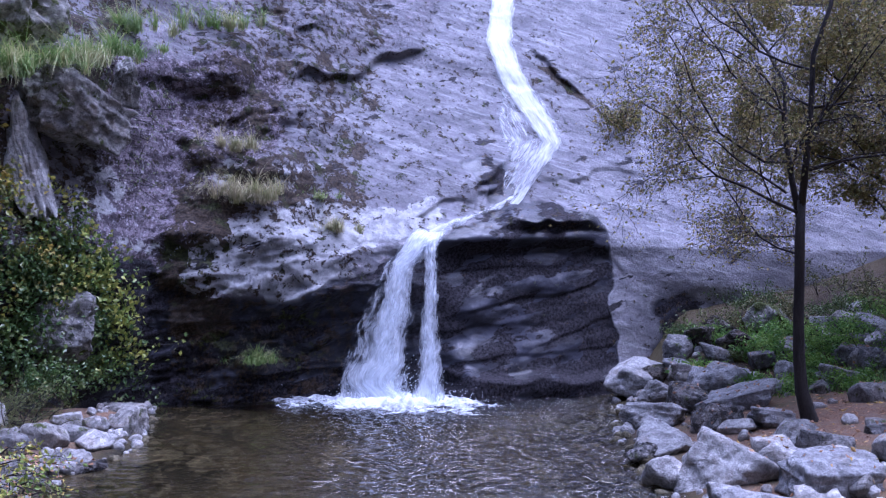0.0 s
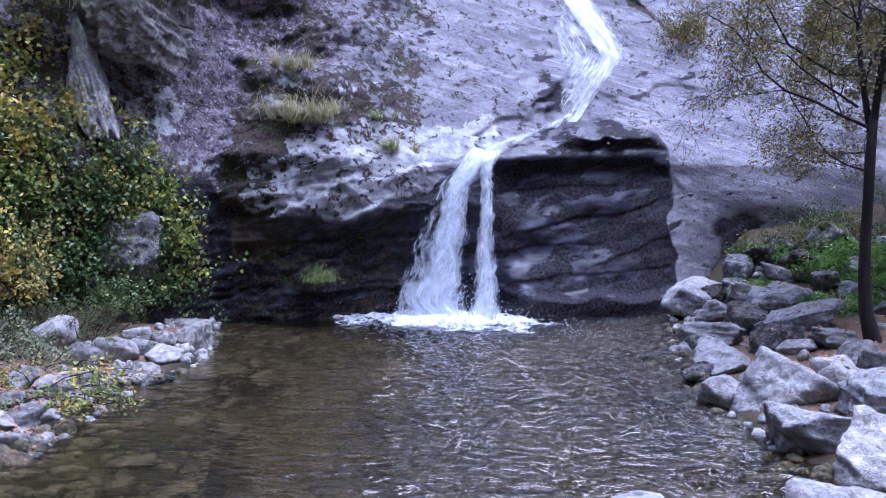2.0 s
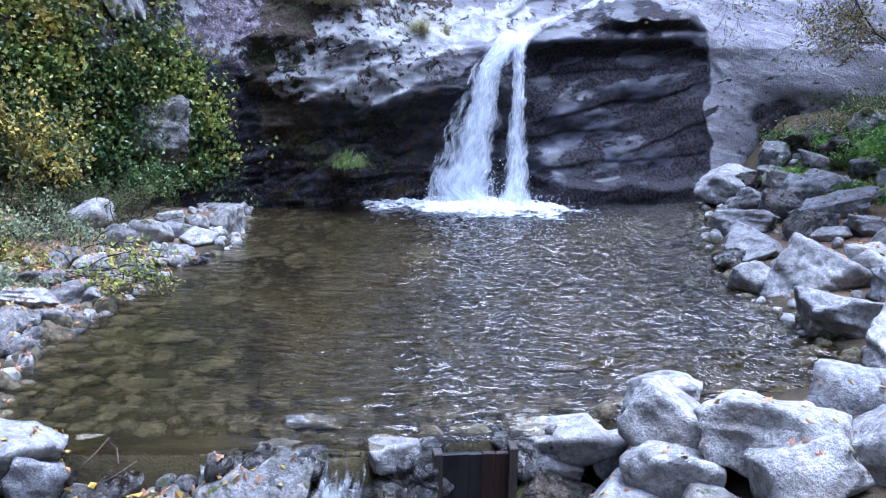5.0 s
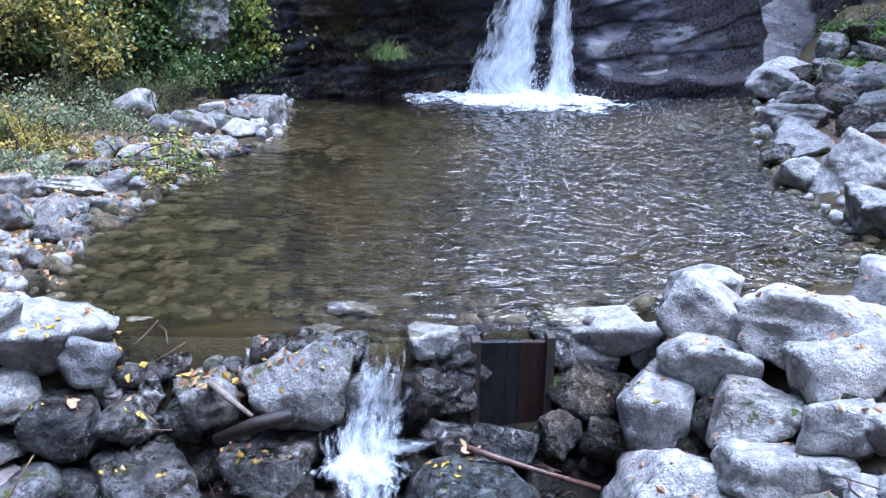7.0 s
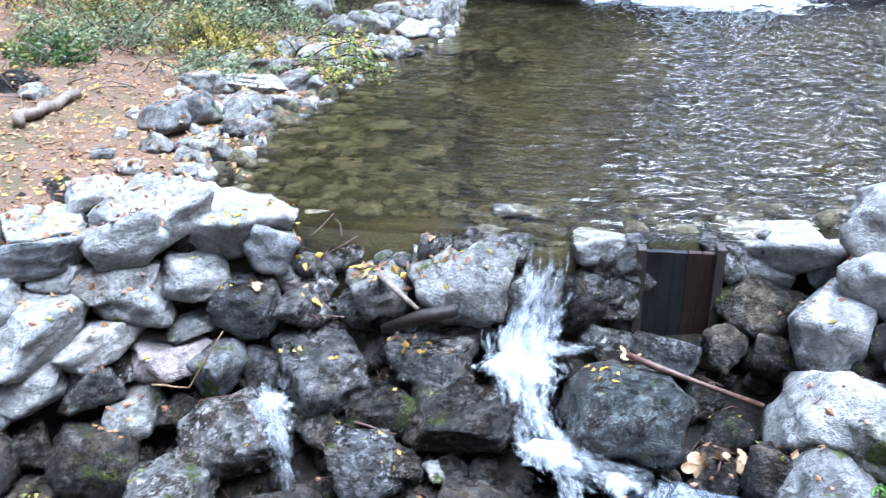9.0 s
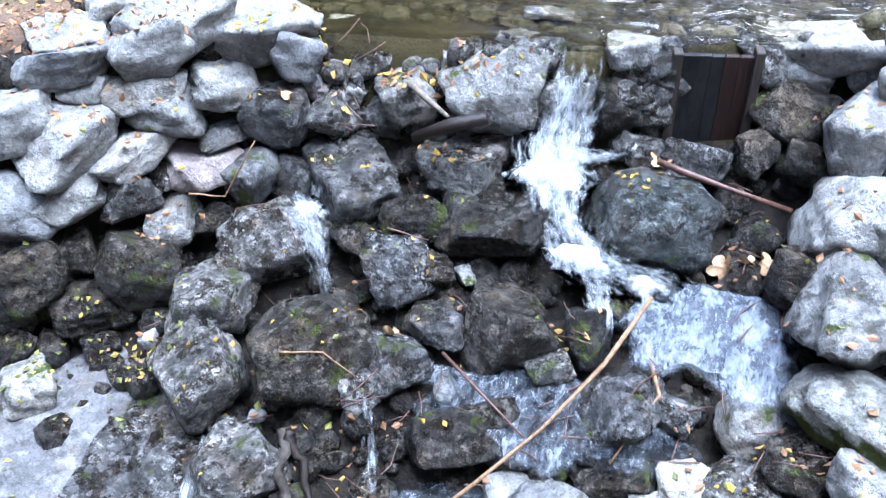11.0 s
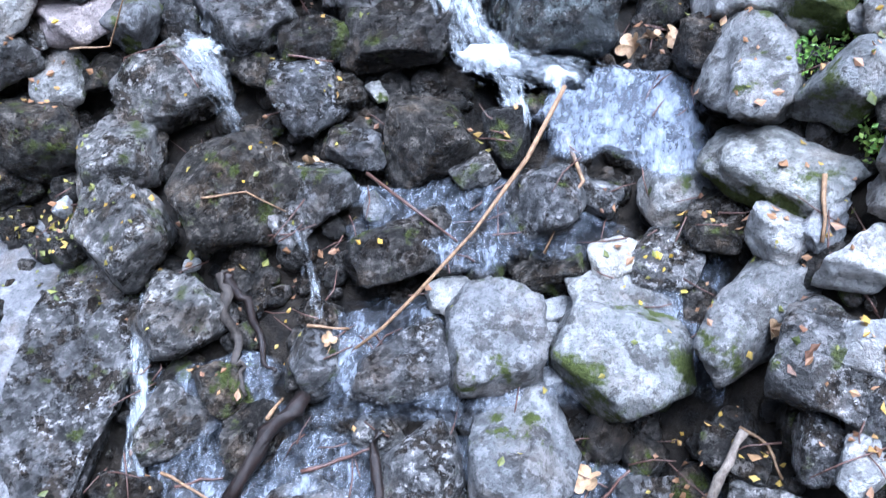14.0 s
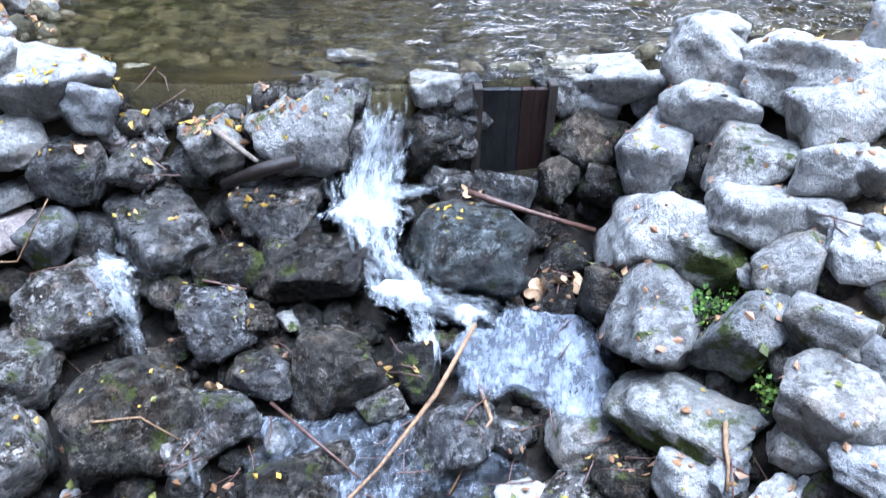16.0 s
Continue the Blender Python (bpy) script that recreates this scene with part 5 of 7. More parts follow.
rock(-1.98, 1.96, -1.74, 0.29, 0.39, 0.31, -13, -4, -138, "black", "stones of the stream")
rock(-1.58, 2.07, -1.71, 0.21, 0.29, 0.23, -7, 1, 23, "black", "stones of the stream")

# stones of the dam and its wing
rock(0.29, 5.26, -0.11, 0.84, 0.54, 0.33, -8, 14, 166, "dry", "stones of the dam and its wing")
rock(0.19, 5.15, -0.25, 0.48, 0.33, 0.24, -5, 0, 11, "dry", "stones of the dam and its wing")
rock(0.25, 4.97, -0.43, 0.52, 0.59, 0.43, 0, -6, 157, "black", "stones of the dam and its wing")
rock(0.58, 5.21, -0.16, 0.31, 0.42, 0.33, -4, 3, -5, "dry", "stones of the dam and its wing")
rock(0.92, 5.04, 0.11, 0.64, 0.59, 0.43, 11, -32, 156, "dry", "stones of the dam and its wing")
rock(0.88, 4.78, -0.06, 0.62, 0.57, 0.41, -5, 7, -11, "dry", "stones of the dam and its wing")
rock(0.61, 4.64, -0.31, 0.52, 0.68, 0.50, 2, 4, 175, "dry", "stones of the dam and its wing")
rock(1.40, 4.67, 0.21, 0.87, 0.72, 0.52, -14, -3, -17, "dry", "stones of the dam and its wing")
rock(1.50, 4.36, 0.19, 0.62, 0.54, 0.39, 16, 26, -179, "dry", "stones of the dam and its wing")
rock(1.05, 4.25, -0.15, 0.61, 0.52, 0.38, -2, -4, -30, "grey", "stones of the dam and its wing")
rock(1.38, 3.99, -0.01, 0.44, 0.45, 0.33, 20, 19, 157, "dry", "stones of the dam and its wing")
rock(1.11, 3.96, -0.22, 0.62, 0.54, 0.39, 1, 1, 16, "dry", "stones of the dam and its wing")
rock(0.60, 4.13, -0.53, 0.76, 0.74, 0.54, 13, 13, 177, "dry", "stones of the dam and its wing")
rock(0.89, 3.85, -0.46, 0.49, 0.44, 0.32, 3, -11, -25, "moss", "stones of the dam and its wing")
rock(1.20, 3.59, -0.31, 0.38, 0.46, 0.34, -0, 12, 156, "grey", "stones of the dam and its wing")
rock(1.35, 3.81, -0.14, 0.25, 0.22, 0.16, 2, 7, -31, "dry", "stones of the dam and its wing")
rock(1.55, 3.91, 0.08, 0.22, 0.29, 0.23, 1, -9, 149, "dry", "stones of the dam and its wing")
rock(1.05, 3.33, -0.54, 0.42, 0.57, 0.45, 2, 2, -42, "moss", "stones of the dam and its wing")
rock(1.33, 3.21, -0.38, 0.46, 0.43, 0.32, 11, -1, 141, "grey", "stones of the dam and its wing")
rock(1.46, 3.51, -0.16, 0.34, 0.33, 0.24, 8, -0, -17, "dry", "stones of the dam and its wing")
rock(1.53, 3.60, -0.08, 0.21, 0.21, 0.16, -3, -3, 154, "dry", "stones of the dam and its wing")
rock(1.33, 2.82, -0.54, 0.60, 0.51, 0.38, 0, -11, -6, "grey", "stones of the dam and its wing")
rock(1.40, 2.57, -0.61, 0.34, 0.39, 0.28, 7, 5, 142, "dry", "stones of the dam and its wing")
rock(-0.26, 4.63, -0.61, 0.45, 0.35, 0.26, -13, -4, -17, "wet", "stones of the dam and its wing")
rock(0.06, 4.70, -0.57, 0.29, 0.39, 0.30, 7, 11, 175, "black", "stones of the dam and its wing")
rock(0.34, 4.63, -0.57, 0.37, 0.35, 0.26, -9, 13, -21, "black", "stones of the dam and its wing")
rock(1.05, 3.62, -0.46, 0.21, 0.21, 0.15, 9, -12, 163, "grey", "stones of the dam and its wing")
rock(1.18, 3.14, -0.56, 0.20, 0.23, 0.17, -2, -16, -24, "black", "stones of the dam and its wing")
rock(1.17, 2.74, -0.73, 0.29, 0.25, 0.19, 9, -10, 157, "grey", "stones of the dam and its wing")
rock(1.49, 2.99, -0.37, 0.19, 0.26, 0.21, -5, -4, -30, "grey", "stones of the dam and its wing")

# stones of the dam and its wing
rock(2.00, 5.08, 0.25, 0.53, 0.71, 0.57, 11, -1, 129, "dry", "stones of the dam and its wing")
rock(2.03, 4.61, 0.23, 0.58, 0.63, 0.46, -4, -0, -29, "dry", "stones of the dam and its wing")
rock(2.37, 5.31, 0.24, 0.56, 0.54, 0.39, 13, -5, 157, "dry", "stones of the dam and its wing")

# rocks of the bank
rock(3.49, 15.18, 0.29, 1.34, 1.14, 0.83, 2, -10, 69, "dry", "rocks of the bank")
rock(3.70, 17.61, 0.21, 1.52, 0.99, 0.53, -22, 1, 142, "dry", "rocks of the bank")
rock(4.14, 13.95, 0.54, 0.89, 0.59, 0.43, 1, 11, -2, "dry", "rocks of the bank")
rock(3.47, 13.67, 0.24, 0.92, 0.60, 0.42, 26, 14, 126, "dry", "rocks of the bank")
rock(3.08, 12.18, 0.17, 1.07, 0.69, 0.49, -13, -1, -42, "dry", "rocks of the bank")
rock(3.72, 12.92, 0.28, 0.62, 0.82, 0.60, -19, -5, -173, "wet", "rocks of the bank")
rock(4.43, 13.50, 0.52, 1.31, 0.85, 0.53, 12, -5, -12, "dry", "rocks of the bank")
rock(4.31, 12.56, 0.36, 1.53, 1.00, 0.44, -5, 17, 146, "dry", "rocks of the bank")
rock(3.60, 11.19, 0.30, 0.86, 0.72, 0.53, -3, 1, -55, "wet", "rocks of the bank")
rock(3.74, 10.97, 0.28, 0.72, 0.47, 0.25, -3, 12, 152, "dry", "rocks of the bank")
rock(2.71, 10.59, 0.13, 1.06, 0.69, 0.40, 29, 4, -65, "dry", "rocks of the bank")
rock(2.46, 10.21, 0.07, 0.57, 0.43, 0.31, 9, 14, -167, "wet", "rocks of the bank")
rock(2.45, 9.11, 0.09, 0.59, 0.60, 0.44, -18, 5, -48, "dry", "rocks of the bank")
rock(3.0, 9.03, 0.22, 1.15, 1.0, 0.8, -25, -15, -151, "dry", "rocks of the bank")
rock(3.57, 9.08, 0.30, 0.53, 0.72, 0.57, 7, -4, -12, "dry", "rocks of the bank")
rock(2.91, 7.58, 0.15, 1.21, 0.79, 0.54, -1, -11, 171, "dry", "rocks of the bank")
rock(4.09, 14.76, 0.62, 0.70, 0.47, 0.34, 18, 8, -77, "grey", "rocks of the bank")
rock(3.01, 6.51, 0.16, 0.91, 0.88, 0.64, -23, -7, 157, "dry", "rocks of the bank")

# rocks of the bank
rock(4.31, 10.92, 0.39, 0.86, 0.56, 0.37, -8, 11, 23, "dry", "rocks of the bank")
rock(4.10, 9.97, 0.36, 0.84, 0.55, 0.40, -15, 4, -176, "grey", "rocks of the bank")
rock(4.25, 9.43, 0.38, 0.76, 0.50, 0.35, -7, 7, -36, "grey", "rocks of the bank")
rock(4.16, 8.85, 0.35, 0.50, 0.40, 0.29, -12, 2, -150, "dry", "rocks of the bank")
rock(3.60, 8.75, 0.28, 0.70, 0.58, 0.43, -5, 22, -49, "dry", "rocks of the bank")
rock(3.75, 8.20, 0.31, 1.06, 0.69, 0.51, -9, -1, 173, "dry", "rocks of the bank")
rock(5.12, 13.09, 0.49, 0.65, 0.42, 0.29, -6, -9, 16, "dry", "rocks of the bank")
rock(4.88, 13.39, 0.53, 0.46, 0.41, 0.30, -13, 1, 168, "dry", "rocks of the bank")
rock(6.22, 13.04, 0.68, 0.94, 0.62, 0.45, 6, 8, -53, "dry", "rocks of the bank")
rock(5.53, 13.69, 0.72, 0.45, 0.45, 0.33, -9, -2, -159, "dry", "rocks of the bank")
rock(6.79, 13.49, 0.90, 0.58, 0.62, 0.45, -3, 5, -46, "grey", "rocks of the bank")
rock(5.64, 12.70, 0.55, 0.43, 0.34, 0.25, -17, 15, 116, "grey", "rocks of the bank")
rock(5.08, 9.83, 0.50, 0.43, 0.34, 0.25, -1, -7, -26, "grey", "rocks of the bank")
rock(5.82, 11.56, 0.64, 0.60, 0.53, 0.39, -5, 6, 127, "grey", "rocks of the bank")
rock(4.68, 15.39, 1.07, 0.74, 0.66, 0.48, 6, -9, -54, "black", "rocks of the bank")
rock(4.74, 8.72, 0.48, 0.62, 0.61, 0.45, 8, 15, 105, "dry", "rocks of the bank")
rock(3.95, 8.05, 0.29, 0.42, 0.37, 0.27, -8, 14, 30, "grey", "rocks of the bank")

# piled wall stones
rock(7.59, 15.40, 1.59, 0.60, 0.49, 0.36, -16, -3, -171, "dry", "piled wall stones")
rock(7.16, 15.03, 1.38, 0.74, 0.61, 0.45, -6, 13, -23, "grey", "piled wall stones")
rock(7.45, 14.66, 1.37, 0.63, 0.50, 0.37, -19, -3, -177, "dry", "piled wall stones")
rock(6.90, 15.22, 1.37, 0.56, 0.44, 0.32, -3, -3, 29, "dry", "piled wall stones")
rock(6.71, 14.52, 1.14, 0.52, 0.42, 0.31, -1, -23, 159, "grey", "piled wall stones")
rock(7.01, 14.31, 1.15, 0.54, 0.49, 0.36, 16, -16, -18, "grey", "piled wall stones")
rock(7.22, 13.98, 1.13, 0.60, 0.55, 0.40, -9, -1, -172, "dry", "piled wall stones")
rock(6.86, 13.45, 0.91, 0.65, 0.62, 0.45, -6, 14, -47, "grey", "piled wall stones")
rock(6.62, 13.88, 0.97, 0.59, 0.50, 0.37, -10, 5, -168, "grey", "piled wall stones")
rock(7.50, 13.98, 1.23, 0.73, 0.65, 0.47, -6, 17, -21, "grey", "piled wall stones")
rock(7.18, 13.22, 0.94, 0.69, 0.61, 0.45, 2, -0, 175, "grey", "piled wall stones")

# rocks of the bank
rock(-4.66, 10.02, 0.19, 0.68, 0.56, 0.41, -11, 10, 19, "grey", "rocks of the bank")
rock(-4.90, 9.67, 0.21, 0.50, 0.50, 0.36, -6, -13, -155, "grey", "rocks of the bank")
rock(-4.79, 10.92, 0.19, 0.46, 0.49, 0.36, -1, 7, 71, "dry", "rocks of the bank")
rock(-4.54, 10.42, 0.16, 0.53, 0.41, 0.30, -5, -4, -134, "grey", "rocks of the bank")
rock(-4.43, 11.00, 0.14, 0.50, 0.48, 0.35, -7, -11, 58, "grey", "rocks of the bank")
rock(-4.21, 11.38, 0.13, 0.58, 0.68, 0.50, -9, -6, 161, "grey", "rocks of the bank")
rock(-4.71, 12.75, 0.10, 0.75, 0.49, 0.21, 4, -5, 3, "grey", "rocks of the bank")
rock(-4.19, 10.38, 0.11, 0.80, 0.52, 0.29, -25, 7, 129, "dry", "rocks of the bank")
rock(-4.12, 9.51, 0.07, 0.66, 0.43, 0.19, 24, -9, -15, "grey", "rocks of the bank")
rock(-3.92, 9.41, 0.01, 0.56, 0.36, 0.16, 7, 4, -124, "wet", "rocks of the bank")
rock(-4.16, 9.04, 0.06, 0.46, 0.30, 0.18, 12, 2, 103, "grey", "rocks of the bank")
rock(-4.08, 8.71, 0.04, 0.26, 0.17, 0.08, 5, -22, -89, "grey", "rocks of the bank")
rock(-4.99, 8.56, 0.19, 0.63, 0.41, 0.26, 9, -1, 79, "grey", "rocks of the bank")
rock(-4.61, 8.43, 0.14, 0.54, 0.39, 0.29, -6, 19, -146, "dry", "rocks of the bank")
rock(-4.40, 8.58, 0.12, 0.47, 0.44, 0.32, -4, -18, -21, "grey", "rocks of the bank")
rock(-4.24, 8.64, 0.07, 0.32, 0.25, 0.18, 4, 4, 154, "grey", "rocks of the bank")
rock(-4.70, 7.87, 0.14, 0.43, 0.28, 0.21, -13, -7, 51, "grey", "rocks of the bank")
rock(-4.59, 7.10, 0.14, 0.89, 0.58, 0.26, 16, 0, 175, "dry", "rocks of the bank")
rock(-4.29, 7.33, 0.10, 0.61, 0.40, 0.25, -5, -17, 73, "grey", "rocks of the bank")
rock(-4.17, 7.47, 0.07, 0.40, 0.26, 0.19, -3, 12, -159, "grey", "rocks of the bank")
rock(-4.27, 6.42, 0.11, 0.68, 0.44, 0.32, 23, 4, 71, "grey", "rocks of the bank")
rock(-4.14, 6.82, 0.07, 0.44, 0.29, 0.21, -4, 4, -155, "white", "rocks of the bank")
rock(-3.92, 6.94, 0.01, 0.33, 0.21, 0.15, 3, 24, 73, "grey", "rocks of the bank")
rock(-3.94, 6.02, 0.06, 0.35, 0.30, 0.22, 14, 8, 166, "grey", "rocks of the bank")
rock(-4.05, 6.42, 0.05, 0.25, 0.19, 0.14, 15, -11, 55, "grey", "rocks of the bank")
rock(-5.45, 10.26, 0.33, 0.85, 0.77, 0.56, 18, 8, -121, "dry", "rocks of the bank")
rock(-5.14, 7.62, 0.21, 0.43, 0.28, 0.21, -4, -6, 45, "grey", "rocks of the bank")
rock(-4.92, 7.83, 0.17, 0.36, 0.25, 0.18, -9, 3, -173, "grey", "rocks of the bank")
rock(-4.93, 6.79, 0.20, 0.53, 0.43, 0.31, -0, 11, 74, "grey", "rocks of the bank")
rock(-4.56, 6.11, 0.16, 0.60, 0.47, 0.34, 1, 9, -175, "grey", "rocks of the bank")
rock(-3.88, 6.68, -0.02, 0.31, 0.20, 0.10, -4, -1, 6, "wet", "rocks of the bank")

# rocks of the bank
rock(-4.55, 5.71, 0.18, 0.61, 0.49, 0.36, -19, 15, 162, "grey", "rocks of the bank")
rock(-3.97, 5.36, 0.10, 0.43, 0.38, 0.28, 11, 21, -21, "grey", "rocks of the bank")
rock(-4.30, 5.24, 0.13, 0.30, 0.22, 0.16, -29, -9, -160, "grey", "rocks of the bank")
rock(-3.78, 4.97, 0.06, 0.38, 0.25, 0.14, 8, 7, 37, "grey", "rocks of the bank")
rock(-4.20, 4.77, 0.13, 0.25, 0.18, 0.13, -1, -8, -135, "dry", "rocks of the bank")
rock(-4.50, 4.85, 0.17, 0.19, 0.15, 0.11, 1, -3, 24, "grey", "rocks of the bank")
rock(-4.84, 6.40, 0.18, 0.44, 0.33, 0.24, 5, -36, -138, "dry", "rocks of the bank")
rock(-4.32, 6.50, 0.11, 0.55, 0.36, 0.26, 14, 6, 5, "dry", "rocks of the bank")
rock(-4.05, 3.70, 0.22, 0.20, 0.14, 0.10, -18, -16, -82, "dry", "rocks of the bank")
rock(-6.15, 5.71, 0.39, 0.52, 0.34, 0.25, 7, 8, 64, "black", "rocks of the bank")
rock(-5.88, 5.67, 0.34, 0.38, 0.25, 0.18, -36, -13, -76, "grey", "rocks of the bank")
rock(-3.99, 5.96, 0.06, 0.46, 0.30, 0.15, 8, 19, 44, "wet", "rocks of the bank")

# stones under and in the pool
rock(-2.59, 6.61, -0.66, 0.37, 0.38, 0.16, 9, -3, -142, "bed", "stones in the pool")
rock(-2.89, 10.28, -0.45, 0.37, 0.50, 0.22, 6, -16, 30, "bed", "stones in the pool")
rock(-1.34, 11.47, -0.81, 0.55, 0.59, 0.26, 2, 16, -147, "bed", "stones in the pool")
rock(-2.11, 9.21, -0.81, 0.53, 0.46, 0.20, 3, -1, 28, "bed", "stones in the pool")
rock(-3.12, 7.00, -0.39, 0.49, 0.42, 0.18, 12, -10, -140, "bed", "stones in the pool")
rock(-1.35, 7.86, -0.81, 0.39, 0.38, 0.17, -10, -13, 14, "bed", "stones in the pool")
rock(-3.01, 5.88, -0.37, 0.32, 0.31, 0.14, 6, -0, -142, "bed", "stones in the pool")
rock(-2.67, 4.75, -0.14, 0.22, 0.18, 0.08, -4, 5, 6, "dry", "stones in the pool")
rock(-2.63, 8.28, -0.67, 0.42, 0.37, 0.16, -3, -2, -139, "bed", "stones in the pool")
rock(-0.51, 8.71, -0.81, 0.42, 0.34, 0.15, 0, -3, -5, "bed", "stones in the pool")
rock(-3.09, 8.21, -0.43, 0.42, 0.35, 0.15, 1, 6, -133, "bed", "stones in the pool")
rock(-0.04, 5.09, -0.07, 0.30, 0.23, 0.10, 3, 11, -11, "wet", "stones in the pool")
rock(-1.37, 5.14, -0.05, 0.35, 0.23, 0.10, 9, -9, -171, "grey", "stones in the pool")
rock(0.94, 5.63, 0.10, 0.56, 0.44, 0.32, -7, -3, -22, "dry", "stones of the dam and its wing")
rock(-3.47, 10.12, -0.12, 1.00, 0.65, 0.28, 3, -2, -138, "bed", "stones in the pool")


# ---- the sluice gate in the dam ----
def box(verts, faces, lo, hi, bevel=0.006):
    b = len(verts)
    (x0, y0, z0), (x1, y1, z1) = lo, hi
    e = bevel
    ring = lambda z, i: [(x0 + i, y0 + i, z), (x1 - i, y0 + i, z), (x1 - i, y1 - i, z), (x0 + i, y1 - i, z)]
    for z, i in ((z0, e), (z0 + e, 0), (z1 - e, 0), (z1, e)):
        verts += [Vector(p) for p in ring(z, i)]
    faces.append((b + 3, b + 2, b + 1, b))
    for k in range(3):
        for j in range(4):
            n = (j + 1) % 4
            faces.append((b + 4 * k + j, b + 4 * k + n, b + 4 * k + 4 + n, b + 4 * k + 4 + j))
    faces.append((b + 12, b + 13, b + 14, b + 15))


def block(name, lo, hi, material, parent, label="", bevel=0.006):
    v, f = [], []
    box(v, f, lo, hi, bevel)
    return part(name, mesh_of(name, v, f, material, False), parent, label)


gate = new("sluice_gate", None)
gate.matrix_world = pose(-0.27, 4.80, -0.63, 2, 0, 14)
tagged(gate, "small dark wooden sluice gate between stones of the dam", "gate")
block("board", (-0.198, 0.0, 0.02), (-0.035, 0.035, 0.62), STEEL, gate, "dull metal sheet over the boards")
block("board", (-0.033, 0.002, 0.02), (0.04, 0.036, 0.615), STEEL, gate, "dull metal sheet over the boards")
block("board", (0.043, 0.0, 0.02), (0.124, 0.035, 0.615), WOOD_RUST, gate)
block("board", (0.126, 0.002, 0.02), (0.203, 0.036, 0.612), WOOD_RUST, gate)
block("post", (-0.255, -0.03, 0), (-0.2, 0.06, 0.64), WOOD_GREY, gate, "dull grey weathered post")
block("post", (0.205, -0.035, 0.0), (0.255, 0.06, 0.655), WOOD_GREY, gate, "dull grey weathered post")

# ---- the cascades below the dam ----
def bedded(points):
    return [(x, y, float(ground_height(x, y)) + up) for x, y, up in points]


cascade = new("cascade", None)
tagged(cascade, "white water tumbling through a gap in the dam", "waterfall")
chute_way = [(-1.03, 4.95, -0.04), (-1.03, 4.7, -0.06), (-1.02, 4.54, -0.18), (-1.03, 4.4, -0.43), (-1.05, 4.24, -0.61), (-1.02, 4.12, -0.7), (-0.95, 3.97, -0.76), (-0.76, 3.79, -0.85), (-0.5, 3.7, -0.91), (-0.2, 3.68, -0.94)]
chute_wide = [0.4, 0.46, 0.5, 0.56, 0.72, 0.62, 0.46, 0.42, 0.42, 0.3]
veil("chute", chute_way, chute_wide, [0.2, 0.36, 0.48, 0.54, 0.57, 0.56, 0.5, 0.5, 0.48, 0.3], 4, CHUTE, cascade, "bouncing white streaks", 31, 0.1, 0.05)
veil("side_arm", [(-1.02, 4.3, -0.5), (-0.9, 4.28, -0.53), (-0.77, 4.27, -0.51), (-0.64, 4.28, -0.49)], [0.14, 0.18, 0.16, 0.1], [0.5, 0.6, 0.54, 0.36], 2, CHUTE, cascade, "spray thrown aside by a boulder", 41, 0.04, 0.02)
veil("branch", [(-0.72, 3.8, -0.92), (-0.64, 3.62, -1.0), (-0.58, 3.45, -1.1), (-0.6, 3.3, -1.24)], [0.24, 0.24, 0.2, 0.16], [0.5, 0.54, 0.52, 0.36], 3, CHUTE, cascade, "thin arm of the cascade", 33, 0.06, 0.03)
veil("pool_foam", [(-0.85, 3.85, -0.9), (-0.6, 3.78, -0.93), (-0.3, 3.76, -0.95), (0.05, 3.7, -0.96)], [0.36, 0.4, 0.34, 0.24], [0.5, 0.58, 0.5, 0.2], 3, CHUTE, cascade, "foam where the cascade meets the basin", 34, 0.04, 0.03)
rill = new("rill", None)
tagged(rill, "thin runnel of white water over dark stones", "waterfall")
veil("drop", [(-2.36, 4.5, 0.0), (-2.33, 4.3, -0.16), (-2.33, 4.12, -0.38), (-2.4, 3.92, -0.56), (-2.46, 3.74, -0.76)], [0.14, 0.18, 0.2, 0.2, 0.24], [0.3, 0.36, 0.38, 0.38, 0.42], 2, CHUTE, rill, "", 35, 0.03, 0.02)
veil("lower_drop", [(-2.56, 3.66, -0.79), (-2.46, 3.58, -0.8), (-2.36, 3.5, -0.84), (-2.27, 3.42, -1.0), (-2.21, 3.34, -1.16)], [0.24, 0.34, 0.34, 0.3, 0.28], [0.46, 0.52, 0.52, 0.48, 0.46], 3, CHUTE, rill, "", 36, 0.05, 0.02)
rill_low = new("rill", None)
tagged(rill_low, "thin runnel of white water beside a wet slab", "waterfall")
veil("drop", bedded([(-2.5, 2.35, 0.14), (-2.47, 2.1, 0.12), (-2.42, 1.85, 0.1), (-2.38, 1.6, 0.08), (-2.32, 1.3, 0.07)]), [0.14, 0.2, 0.24, 0.24, 0.24], [0.4, 0.5, 0.52, 0.52, 0.5], 3, CHUTE, rill_low, "", 37, 0.05, 0.02)
rill_mid = new("rill", None)
tagged(rill_mid, "thin runnel of white water between wet stones", "waterfall")
veil("drop", bedded([(-1.75, 2.75, 0.3), (-1.62, 2.62, 0.22), (-1.55, 2.48, 0.12), (-1.5, 2.3, 0.06)]), [0.1, 0.14, 0.18, 0.22], [0.4, 0.5, 0.5, 0.44], 2, CHUTE, rill_mid, "", 38, 0.04, 0.02)


